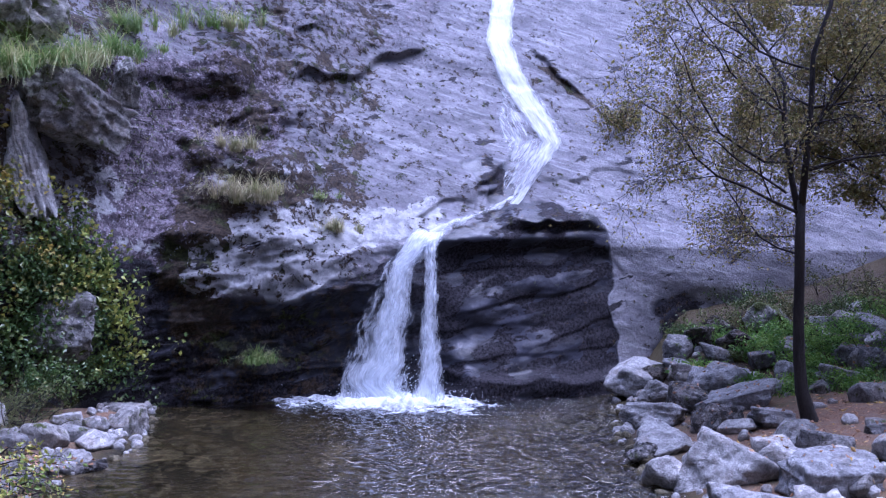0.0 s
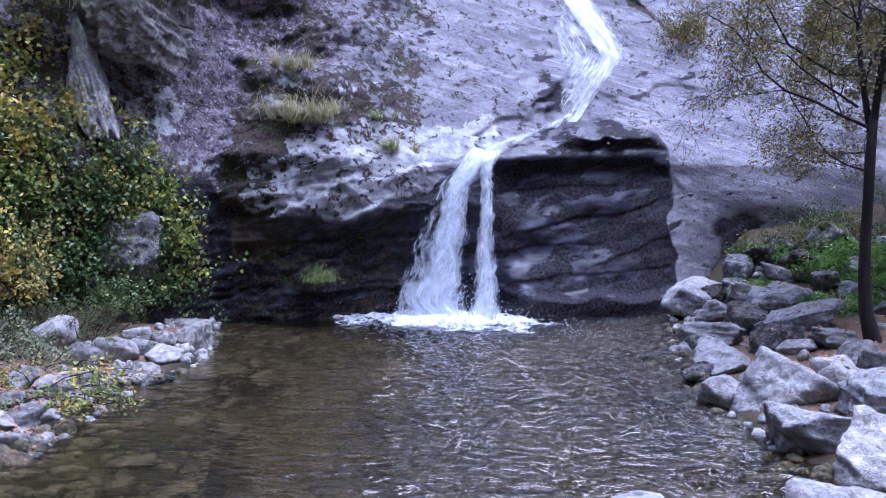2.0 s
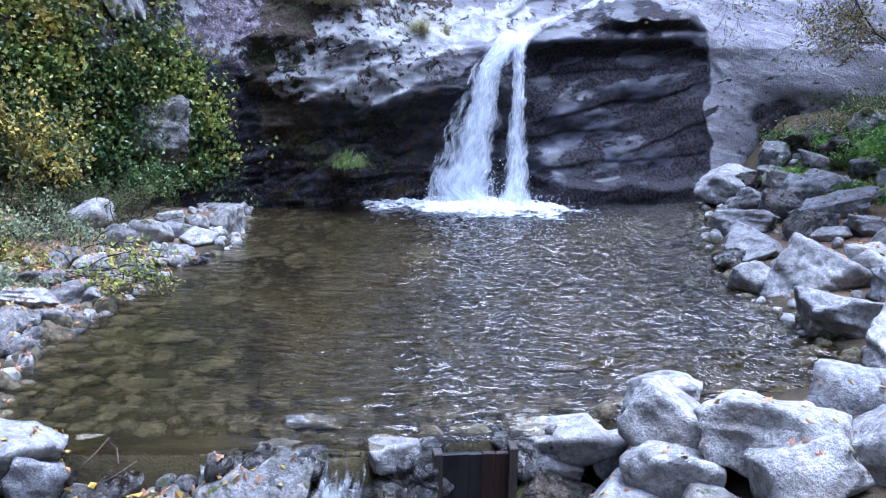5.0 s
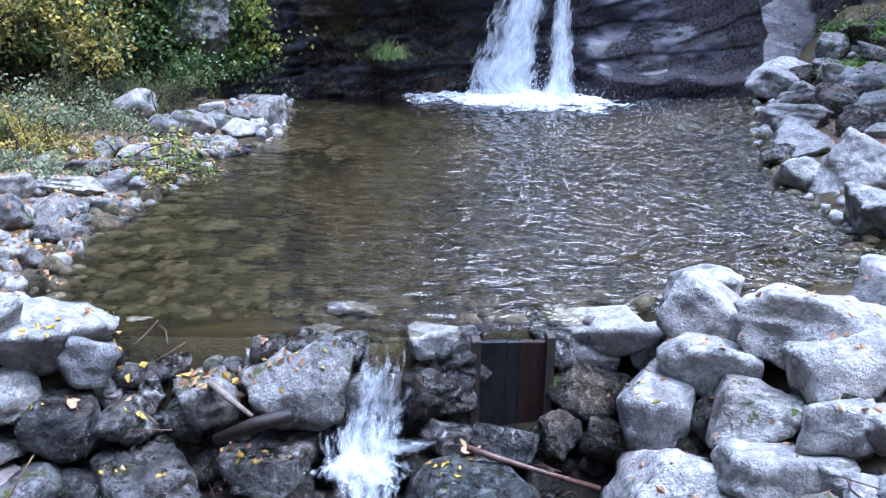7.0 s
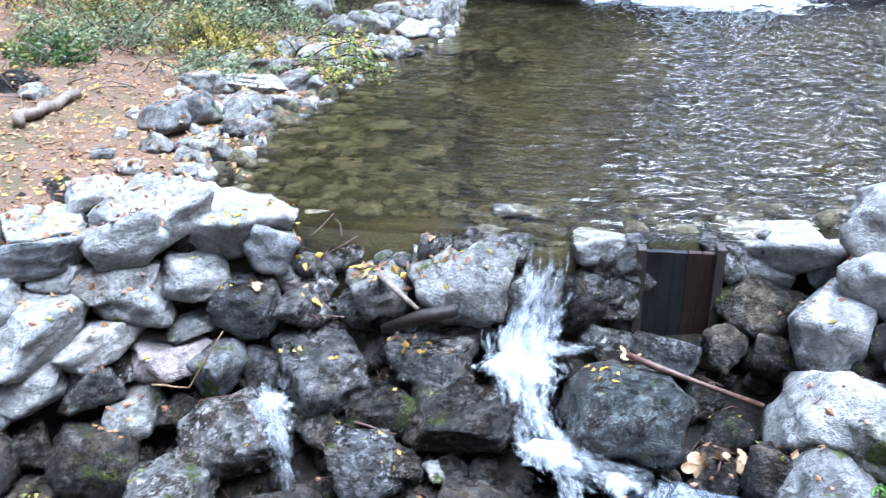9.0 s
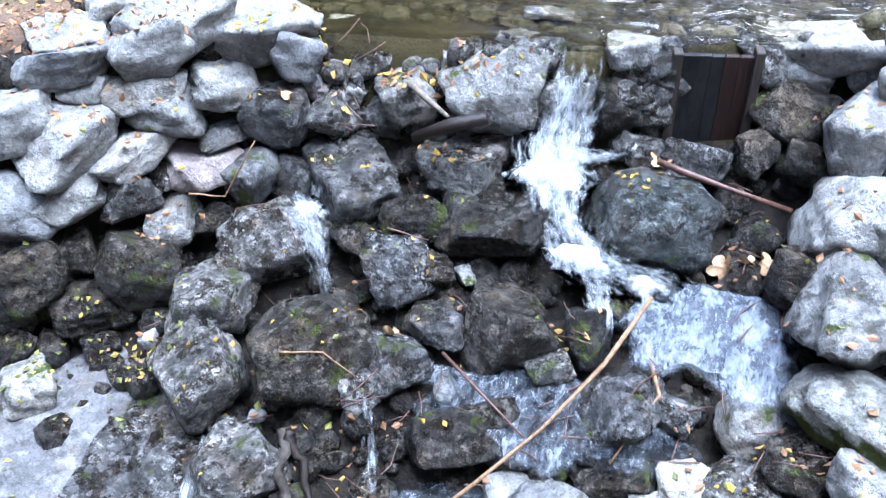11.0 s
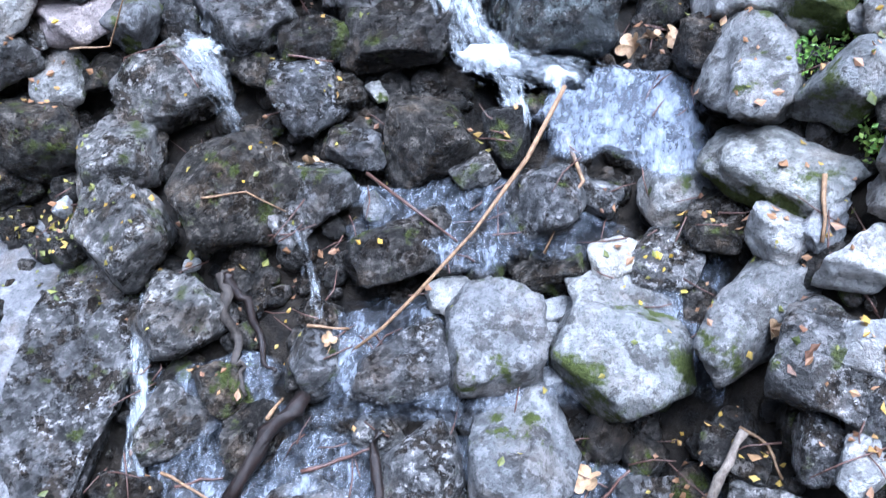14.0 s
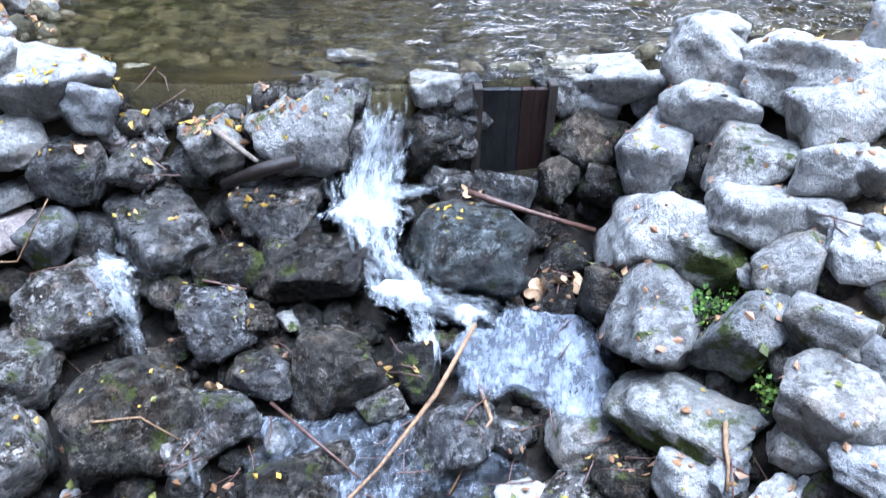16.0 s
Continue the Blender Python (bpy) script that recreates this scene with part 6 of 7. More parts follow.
def foam_patch(parent, x, y, z, r_x, r_y, height, seed, tilt=0.0):
    """A low churning heap of foam with a ragged rim."""
    u, v = np.meshgrid(np.linspace(-1, 1, 40), np.linspace(-1, 1, 40))
    rr = np.hypot(u, v) + 0.35 * fbm(u * 2.2 + seed, v * 2.2, 0, 3, 98)
    zz = z + tilt * v * r_y + height * np.exp(-(rr / 0.6) ** 2) + 0.35 * height * fbm(u * 5, v * 5, seed, 3, 99)
    me = mesh_of("foam", np.stack([x + u * r_x, y + v * r_y, zz], -1).reshape(-1, 3), grid_faces(*u.shape), FOAM, True, np.stack([u * r_x + seed, v * r_y], -1).reshape(-1, 2),
                 {"body": np.clip(0.98 - 0.85 * rr, -0.2, 1).ravel()})
    return part("foam", me, parent)


foam_patch(cascade, -1.12, 4.2, -0.66, 0.34, 0.22, 0.12, 1)
foam_patch(cascade, -0.76, 3.78, -0.9, 0.3, 0.2, 0.09, 3)
foam_patch(cascade, -0.42, 3.76, -0.96, 0.36, 0.17, 0.06, 4)
foam_patch(rill, -2.46, 3.64, -0.8, 0.16, 0.12, 0.05, 6)



def stream_sheet(name, x, y, z, rx_, ry_, slope, seed, material=STREAM):
    """A patch of running shallow water with an uneven rim."""
    u, v = np.meshgrid(np.linspace(-1, 1, 80), np.linspace(-1, 1, 80))
    k = 1 + 0.25 * vnoise(u * 2 + seed, v * 2, 0, 101)
    xx, yy = x + u * rx_ * k, y + v * ry_ * k
    zz = z + slope * (yy - y) + 0.018 * vnoise(xx * 9, yy * 7, seed, 102) + 0.010 * vnoise(xx * 24, yy * 18, seed, 103) - 0.35 * np.clip(np.hypot(u, v) - 0.75, 0, 1)
    me = mesh_of(name, np.stack([xx, yy, zz], -1).reshape(-1, 3), grid_faces(*u.shape), material, True, None, {"thin": np.clip((1.0 - np.hypot(u, v) + 0.3 * fbm(u * 3, v * 3, seed, 3, 104)) / 0.12, 0, 1).ravel()})
    ob = new(name, me)
    ob.visible_shadow = False
    return tagged(ob, "shallow running stream water between stones", "water", "stream pools")


stream_sheet("stream_pool", -0.04, 3.53, -0.965, 0.56, 0.42, 0.04, 1, BASIN)
stream_sheet("stream_pool", -0.75, 2.95, -1.27, 0.75, 0.3, 0.1, 2)
stream_sheet("stream_pool", -0.9, 2.2, -1.6, 0.9, 0.35, 0.12, 3)
stream_sheet("stream_pool", 0.45, 2.6, -1.42, 0.35, 0.5, 0.3, 4)
stream_sheet("stream_pool", -0.6, 1.6, -1.84, 1.2, 0.4, 0.15, 5)
stream_sheet("stream_pool", 0.9, 1.7, -1.75, 0.5, 0.4, 0.15, 6)
stream_sheet("stream_pool", -1.95, 1.75, -1.78, 0.5, 0.5, 0.3, 7)


# ---- the tree on the bank ----
def grow(verts, faces, points, r0, r1, sides):
    n = len(points)
    tube(points, [r0 + (r1 - r0) * (k / (n - 1)) ** 0.8 for k in range(n)], sides, verts, faces)


def bough(verts, faces, tips, rng, start_at, heading, length, radius, depth):
    pts, d = [Vector(start_at)], Vector(heading).normalized()
    pieces = 7 if depth < 2 else 4
    for k in range(pieces):
        d = (d + Vector(rng.normal(size=3)) * 0.17 + Vector((0, 0, -0.02 if depth else 0.05))).normalized()
        pts.append(pts[-1] + d * length / pieces)
    grow(verts, faces, pts, radius, max(radius * 0.25, 0.0025), 7 if depth == 0 else (5 if depth == 1 else 3))
    if depth >= 3:
        tips.append(pts)
        return
    for k in range(1, pieces + 1):
        for _ in range(2 if depth else 1):
            if rng.uniform() < (0.95 if depth < 2 else 0.8):
                side = (d.cross(Vector(rng.normal(size=3)))).normalized()
                bough(verts, faces, tips, rng, pts[k], (d * 0.75 + side * 0.9), length * rng.uniform(0.28, 0.5), radius * (1 - k / (pieces + 2)) * 0.5, depth + 1)


def make_tree(x, y, z, seed, limbs, thick, leaf, share, label):
    ob = new("tree", None)
    ob.location = (x, y, z)
    tagged(ob, label, "tree")
    rng = np.random.default_rng(seed)
    tips, tv, tf = [], [], []
    trunk_pts = [(0.10, 0, -0.15), (0.02, 0, 0.1), (-0.08, 0, 0.45), (-0.12, 0, 0.9), (-0.12, 0.02, 1.4), (-0.11, 0.02, 1.9), (-0.12, 0.0, 2.4), (-0.1, 0, 2.9)]
    tube([Vector(p) for p in trunk_pts], [thick * r for r in (2.2, 1.6, 1.25, 1.1, 1.0, 0.95, 0.95, 0.8)], 12, tv, tf)
    part("trunk", mesh_of("trunk", tv, tf, BARK), ob)
    for way, start_at, length, radius in limbs:
        bv, bf = [], []
        bough(bv, bf, tips, rng, start_at, way, length, radius, 0)
        part("limb", mesh_of("limb", bv, bf, BARK), ob)
    cv, cf_ = [], []
    for pts in tips:
        for p in pts[1:]:
            for _ in range(2):
                if rng.uniform() < share:
                    leaf_fill(cv, cf_, p + Vector(rng.normal(size=3)) * 0.05, leaf, rng, 0.6)
    part("crown", mesh_of("crown", cv, cf_, LEAF_TREE, False), ob, "thin crown of small olive and yellow leaves")


BOUGHS = (((0.16, 0.05, 1), (-0.10, 0, 2.8), 4.6, 0.05), ((-0.17, 0.1, 1), (-0.11, 0, 2.6), 4.4, 0.046), ((-0.95, -0.1, 0.34), (-0.16, 0, 2.75), 2.9, 0.024),
         ((-0.98, 0.1, 0.12), (-0.2, 0, 3.4), 2.7, 0.022), ((-0.9, -0.2, 0.55), (-0.3, 0, 4.0), 2.3, 0.02), ((-0.85, 0.2, 0.3), (0.0, 0, 4.6), 2.4, 0.02),
         ((0.8, -0.2, 0.5), (0.0, 0, 3.3), 2.3, 0.024), ((0.9, 0.2, 0.3), (0.0, 0, 4.1), 2.2, 0.022), ((-0.6, 0.5, 0.3), (-0.12, 0, 2.2), 1.9, 0.016), ((0.5, 0.6, 0.3), (-0.1, 0, 2.3), 1.9, 0.018),
         ((-0.7, -0.3, 0.2), (-0.3, 0, 3.0), 2.1, 0.018), ((0.3, -0.6, 0.4), (0.05, 0, 3.8), 1.9, 0.018))
make_tree(4.71, 10.94, 0.32, 5, BOUGHS, 0.066, 0.045, 0.3, "slender dark-barked tree with sparse olive and yellow autumn leaves")
make_tree(7.3, 13.6, float(ground_height(7.3, 13.6)), 6, BOUGHS, 0.07, 0.06, 0.85, "dark thin tree crowding the slope behind the bank stones")
make_tree(8.6, 12.2, float(ground_height(8.6, 12.2)), 8, BOUGHS[:6], 0.07, 0.06, 0.85, "dark thin tree crowding the slope behind the bank stones")


def bush(name, x, y, z, size, stems, per_stem, leaf, material, label, seed, lean=(0, 0, 0.6), aspect=0.6, wood=BARK, flat=0.8, droop=0.25):
    """A shrub: many arching stems with leaves along them."""
    rng = np.random.default_rng(seed)
    ob = new(name, None)
    ob.location = (x, y, z)
    tagged(ob, label, "shrub" if name != "fern" else "fern", "shrubs and climbers of the banks")
    sv, sf, lv, lf = [], [], [], []
    for _ in range(stems):
        d = (Vector((rng.normal(), rng.normal() * flat, abs(rng.normal()) * 0.5)) + Vector(lean)).normalized()
        p = Vector((rng.normal() * size[0] * 0.35, rng.normal() * size[1] * 0.35, abs(rng.normal()) * size[2] * 0.15 - 0.1))
        L = rng.uniform(0.5, 1.1)
        pts = []
        for k in range(6):
            t = k / 5
            pts.append(p + Vector((d.x * size[0] * L * t, d.y * size[1] * L * t, d.z * size[2] * L * t - droop * size[2] * t * t)) + Vector(rng.normal(size=3)) * 0.015)
        tube(pts, [0.008 * (1 - 0.8 * k / 5) for k in range(6)], 4, sv, sf)
        for _ in range(per_stem):
            t = rng.uniform(0.15, 1.0) * 5
            k = min(int(t), 4)
            at = pts[k].lerp(pts[k + 1], t - k) + Vector(rng.normal(size=3)) * leaf * 0.9
            leaf_fill(lv, lf, at, leaf, rng, aspect)
    part("stem_tangle", mesh_of("stem_tangle", sv, sf, wood), ob)
    part("foliage", mesh_of("foliage", lv, lf, material, False), ob)
    return ob


def climber(x, z, w, h, leaves, leaf, material, label, seed):
    """Leaves hanging over the rock face in a thick uneven mat."""
    rng = np.random.default_rng(seed)
    ob = new("climber", None)
    ob.location = (x, float(cliff_face(x, z)), z)
    tagged(ob, label, "climbing plant", "shrubs and climbers of the banks")
    lv, lf, sv, sf = [], [], [], []
    for k in range(max(6, leaves // 90)):
        u, v = rng.normal() * w * 0.35, rng.normal() * h * 0.3
        pts = []
        for j in range(6):
            zz = v - j / 5 * h * 0.35 * rng.uniform(0.6, 1)
            xx = u + 0.05 * j * rng.normal()
            pts.append(Vector((xx, float(cliff_face(x + xx, z + zz)) - ob.location.y - 0.06 - 0.08 * rng.uniform(), zz)))
        tube(pts, [0.006] * 6, 4, sv, sf)
        for _ in range(leaves // max(6, leaves // 90)):
            p = pts[int(rng.integers(0, 6))]
            q = p + Vector((rng.normal() * 0.11, -abs(rng.normal()) * 0.12, rng.normal() * 0.10))
            leaf_fill(lv, lf, q, leaf, rng, 0.8)
    part("stem_tangle", mesh_of("stem_tangle", sv, sf, BARK), ob)
    part("foliage", mesh_of("foliage", lv, lf, material, False), ob)
    return ob


for x, y, z, sp in ((-6.15, 11.75, 4.95, 0.4), (-5.8, 12.15, 5.2, 0.45), (-5.4, 12.6, 5.3, 0.45), (-5.05, 12.95, 5.55, 0.35)):
    grass_tuft(x, y, z, sp, 0.75, 520, GRASS, "long green grass hanging over a rock block", 1.25, 9, (0.1, -0.8))
climber(-4.95, 4.3, 0.14, 1.5, 220, 0.045, LEAF_GREY, "thin hanging tendril with pale small leaves", 20)
climber(-6.5, 4.5, 0.3, 0.6, 300, 0.085, LEAF_YELLOW, "yellow autumn climber on the rock", 22)
climber(-5.3, 2.3, 0.35, 0.7, 520, 0.085, LEAF_BRIGHT, "yellow-green ivy trailing down the edge of the wall", 23)
climber(-5.02, 1.7, 0.25, 0.7, 420, 0.085, LEAF_BRIGHT, "yellow-green ivy trailing down the edge of the wall", 24)
climber(-4.95, 0.95, 0.25, 0.4, 220, 0.08, LEAF_BRIGHT, "yellow-green ivy trailing down the edge of the wall", 25)
IVY = "ivy with green and yellowing leaves hanging over rock"
climber(-5.75, 2.5, 1.0, 1.3, 2600, 0.075, LEAF_IVY, IVY, 1)
climber(-5.45, 1.65, 0.8, 1.0, 2200, 0.07, LEAF_DARK, "dark green ivy hanging over rock", 2)
climber(-5.15, 0.75, 0.5, 0.7, 900, 0.065, LEAF_DARK, "dark green ivy hanging over rock", 3)
climber(-6.1, 1.4, 0.9, 1.2, 2000, 0.075, LEAF_IVY, IVY, 4)
climber(-6.3, 3.3, 0.8, 1.0, 1300, 0.085, LEAF_YELLOW, "yellow autumn climber on the rock", 15)
climber(-6.7, 2.0, 0.9, 1.6, 2200, 0.075, LEAF_DARK, "dark green ivy hanging over rock", 17)
climber(-6.5, 3.2, 0.7, 1.2, 900, 0.085, LEAF_BRIGHT, "bright yellow-green climber hanging over rock", 26)
climber(-6.4, 2.3, 0.6, 0.8, 700, 0.08, LEAF_BRIGHT, "bright yellow-green climber hanging over rock", 27)
climber(-5.9, 2.3, 0.5, 0.7, 500, 0.07, LEAF_YELLOW, "yellow autumn climber on the rock", 5)
bush("yellow_bush", -6.2, 10.2, 0.9, (0.9, 0.8, 1.5), 50, 36, 0.08, LEAF_YELLOW, "airy bush with yellow-green autumn leaves", 6)
bush("green_bush", -6.7, 10.6, 0.9, (0.9, 0.8, 1.3), 60, 42, 0.075, LEAF_DARK, "dark green bush at the foot of the wall", 18)
bush("green_bush", -5.5, 11.6, 0.5, (0.7, 0.5, 0.9), 50, 40, 0.065, LEAF_DARK, "dark green bush at the foot of the wall", 19)
bush("yellow_bush", -7.0, 9.6, 1.2, (1.0, 0.9, 1.8), 60, 42, 0.07, LEAF_YELLOW, "airy bush with yellow-green autumn leaves", 16)
bush("heath_bush", -5.6, 10.6, 0.25, (0.8, 0.7, 0.8), 130, 60, 0.035, LEAF_HEATH, "dense brownish-green heath bush on the bank", 7, aspect=0.25)
bush("heath_bush", -6.3, 9.9, 0.4, (0.8, 0.7, 0.8), 130, 60, 0.035, LEAF_HEATH, "dense brownish-green heath bush on the bank", 8, aspect=0.25)
bush("grey_bush", -6.0, 8.9, 0.3, (0.7, 0.6, 0.8), 70, 36, 0.05, LEAF_GREY, "pale grey-green shrub beside the litter path", 9)
bush("grey_bush", -5.4, 9.4, 0.2, (0.6, 0.5, 0.55), 60, 36, 0.045, LEAF_GREY, "pale grey-green shrub beside the litter path", 10)
bush("low_yellow_shrub", -5.3, 8.4, 0.15, (0.6, 0.5, 0.4), 50, 30, 0.045, LEAF_YELLOW, "low shrub with yellow leaves over the rocks", 11)
bush("overhanging_sprig", -4.4, 7.9, 0.2, (0.75, 0.4, 0.3), 26, 16, 0.045, LEAF_YELLOW, "thin leafy sprig reaching over the water", 12, lean=(0.9, -0.1, 0.1), droop=0.4)
for k, (x, y, s) in enumerate(((-5.0, 7.2, 0.5), (-5.6, 7.9, 0.7), (-6.4, 7.6, 0.8), (-7.2, 8.2, 1.0), (-6.9, 7.0, 0.6), (-8.0, 7.6, 1.1))):
    bush("yellow_bush", x, y, float(ground_height(x, y)), (s, s * 0.8, s), 50, 40, 0.05, LEAF_YELLOW if k % 2 else LEAF_GREY, "airy bush with yellow-green autumn leaves" if k % 2 else "pale grey-green shrub beside the litter path", 60 + k)
bush("green_bush", -6.6, 6.6, float(ground_height(-6.6, 6.6)), (0.5, 0.4, 0.4), 50, 40, 0.05, LEAF_DARK, "low dark green shrub at the edge of the litter", 67)
for k, (x, y, s) in enumerate(((4.35, 14.1, 0.3), (4.9, 13.4, 0.3), (5.5, 13.0, 0.4), (6.2, 12.7, 0.4), (4.9, 15.4, 0.5), (5.6, 14.6, 0.55), (6.1, 15.0, 0.6), (6.6, 14.2, 0.6), (7.1, 14.6, 0.6), (7.5, 13.4, 0.6), (5.9, 13.7, 0.4), (8.2, 14.4, 0.6), (7.9, 15.2, 0.8))):
    bush("fern", x, y, float(ground_height(x, y)) + 0.08, (s, s, s), 44, 44, 0.085, LEAF_FERN, "bright green ferns among the bank stones", 30 + k, aspect=0.3, droop=0.7)
for k, (x, y, s) in enumerate(((4.6, 16.0, 0.5), (5.4, 15.9, 0.6), (6.4, 16.0, 0.7), (7.2, 15.6, 0.8), (8.4, 15.2, 0.9), (5.0, 14.6, 0.3), (6.9, 13.2, 0.4), (9.0, 14.0, 0.9), (8.0, 16.4, 1.1), (6.2, 16.8, 0.8))):
    bush("undergrowth_bush", x, y, float(ground_height(x, y)), (s, s, s * 0.9), 46, 36, 0.05, LEAF_HEATH if k % 3 else LEAF_DARK, "tangled brown-green undergrowth on the slope", 80 + k)
for k, (x, y, z, size) in enumerate(((0.9, 3.5, -0.5, 0.12), (1.1, 3.66, -0.4, 0.09), (1.62, 3.78, -0.3, 0.16), (1.36, 3.32, -0.5, 0.1), (1.14, 3.05, -0.62, 0.09))):
    bush("wall_plant", x, y, z, (size, size, size), 14, 14, 0.035, LEAF_FERN, "small green plant rooted between wall stones", 120 + k, aspect=0.7)
for k, (x, y) in enumerate(((-4.05, 7.9), (-4.3, 7.5), (-4.45, 8.6))):
    bush("twiggy_bush", x, y, 0.3, (0.75, 0.5, 0.5), 9, 12, 0.06, LEAF_BRIGHT, "thin bare twigs with few yellow leaves over the water", 130 + k, lean=(0.9, -0.2, 0.4), droop=0.5)
for k, (x, y) in enumerate(((-6.3, 5.6), (-6.2, 6.3), (-6.0, 7.2))):
    bush("dead_bush", x, y, float(ground_height(x, y)), (0.9, 0.8, 0.7), 16, 3, 0.04, LEAF_FALLEN, "bare grey branches tangled at the edge of the litter", 140 + k, lean=(0.5, -0.5, 0.4), wood=WOOD_PALE, droop=0.3)
bush("ledge_bush", 4.0, 19.2, 5.6, (0.6, 0.5, 0.9), 70, 26, 0.05, LEAF_TREE, "brown twiggy bush on a rock ledge", 50)

for x, z, sp, ht, n, m, lab in ((-3.5, 3.5, 0.62, 0.42, 420, GRASS_DRY, "long pale grass drooping from a rock ledge"), (-3.1, 3.42, 0.45, 0.36, 260, GRASS_DRY, "long pale grass drooping from a rock ledge"),
                                (-3.75, 4.36, 0.5, 0.34, 260, GRASS_DRY, "dry grass tuft on a small ledge"), (-1.7, 2.95, 0.4, 0.26, 240, GRASS_DRY, "low dry grass in a crack of the slab"),
                                (-4.7, 6.85, 0.75, 0.5, 420, GRASS, "green grass on a high ledge"), (-5.35, 6.3, 0.6, 0.5, 320, GRASS, "green grass on a high ledge"),
                                (-5.75, 5.4, 0.75, 0.36, 460, GRASS, "green grass on a high ledge"), (-6.5, 5.0, 0.8, 0.36, 420, GRASS, "green grass on a high ledge"),
                                (-3.05, 0.72, 0.42, 0.3, 240, GRASS, "damp grass tuft low on the dark wall"), (-2.2, 3.55, 0.4, 0.16, 140, GRASS, "short grass in a crack of the slab")):
    grass_tuft(x, float(cliff_face(x, z)) - 0.12, z, sp * 1.1, ht * 1.75, int(n * 2.0), m, lab, 1.0, 3, (0, -0.5))

# overhanging rocks at the top of the wall, with moss
rock(-6.35, 12.2, 5.95, 1.9, 1.5, 1.3, 8, -10, 30, "moss", "rocks of the wall top", 0, True)
rock(-5.6, 12.8, 4.6, 1.75, 1.3, 1.15, 8, 14, 60, "grey", "rocks of the wall top", 0, True)
rock(-6.05, 12.2, 3.75, 0.65, 0.6, 2.0, -12, -14, 25, "dry", "rocks of the wall top", 0, True)
rock(-5.0, 13.3, 5.1, 0.5, 0.6, 0.9, 5, 8, 20, "grey", "rocks of the wall top", 0, True)
rock(-5.5, 12.3, 1.35, 1.0, 0.8, 1.1, 5, 8, 20, "grey", "rocks of the wall top", 0, True)

for k, (x, y, w, kind) in enumerate(((3.7, 14.9, 0.8, "black"), (4.3, 15.2, 0.9, "grey"), (4.0, 14.4, 0.5, "grey"), (4.7, 14.6, 0.6, "grey"), (5.2, 14.9, 0.8, "black"), (5.3, 14.1, 0.5, "grey"), (5.9, 14.4, 0.6, "moss"), (4.5, 13.5, 0.45, "dry"), (5.0, 15.6, 0.9, "black"), (6.0, 15.6, 1.0, "moss"))):
    rock(x, y, float(ground_height(x, y)) + 0.1, w, w * 0.8, w * 0.6, 10 - 3 * k, 4 * k - 15, 37 * k, kind, "rocks of the bank")
rock(-2.83, 1.95, -1.83, 0.8, 2.3, 0.4, 6, 15, 8, "wet", "stones of the stream", 5)
rock(-3.25, 1.95, -1.86, 1.6, 2.4, 0.4, 6, 8, 8, "slab", "stones of the stream", 5)



# ---- filler stones and gravel between the boulders ----
def stone_heap(name, spots, material, label, seed):
    """Many small stones joined: too many and too small to count."""
    rng = np.random.default_rng(seed)
    shapes = []
    for k in range(8):
        me = rock_mesh(60 + k, 9, 2)
        shapes.append((np.array([v.co[:] for v in me.vertices]), np.array([p.vertices[:] for p in me.polygons])))
        bpy.data.meshes.remove(me)
    vs, fs, base = [], [], 0
    for x, y, z, r in spots:
        v, f = shapes[int(rng.integers(0, 8))]
        m = np.array(Euler(rng.uniform(-3, 3, 3).tolist()).to_matrix())
        vs.append((v * (r * 2 * rng.uniform(0.7, 1.2, 3))) @ m.T + (x, y, z))
        fs.append(f + base)
        base += len(v)
    return tagged(new(name, mesh_of(name, np.concatenate(vs), np.concatenate(fs), material)), label, "gravel", kind="stuff")


rng = np.random.default_rng(77)
spots = []
while len(spots) < 1500:
    x, y = rng.uniform(-4.4, 2.6), rng.uniform(0.7, 4.9)
    if y < float(dam_line(x)) + 0.1:
        r = rng.uniform(0.025, 0.085) if rng.uniform() < 0.8 else rng.uniform(0.08, 0.14)
        spots.append((x, y, float(ground_height(x, y)) + r * 0.3 - 0.11, r))
# black stone colour here also deepens the shade in the gaps
stone_heap("stream_gravel", spots, STONE["black"], "dark wet gravel and cobbles in the stream bed", 1)
spots = []
while len(spots) < 420:
    x = rng.uniform(-3.2, 2.6)
    if -0.5 < x < 0.0:
        continue
    top = -0.3 if -1.25 < x < -0.92 else -0.2 if -2.75 < x < -1.85 else -0.06
    spots.append((x, float(dam_line(x)) + rng.uniform(-0.02, 0.14), rng.uniform(-0.75, top), rng.uniform(0.05, 0.12)))
stone_heap("dam_packing", spots, STONE["wet"], "small wet stones packed into the dam", 2)
spots = []
while len(spots) < 2200:
    x, y = rng.uniform(-4.2, 3.2), 4.9 + 9 * rng.uniform() ** 1.4
    if float(shore_left(y)) < x < float(shore_right(y)) and y > float(dam_line(x)) + 0.2:
        r = rng.uniform(0.025, 0.10)
        spots.append((x, y, float(ground_height(x, y)) + r * 0.1, r))
stone_heap("pool_cobbles", spots, STONE["bed"], "olive-brown cobbles on the pool bed", 3)
spots = []
while len(spots) < 700:
    y = rng.uniform(4.6, 16)
    side = rng.uniform() < 0.5
    x = float(shore_left(y)) - abs(rng.normal()) * 0.7 + 0.2 if side else float(shore_right(y)) + abs(rng.normal()) * 1.3 - 0.2
    r = rng.uniform(0.02, 0.09)
    spots.append((x, y, float(ground_height(x, y)) + r * 0.2, r))
stone_heap("bank_rubble", spots, STONE["dry"], "loose grey rubble along the banks", 4)

# ---- fallen leaves, dropped on whatever lies below ----
bpy.context.view_layer.update()
deps = bpy.context.evaluated_depsgraph_get()


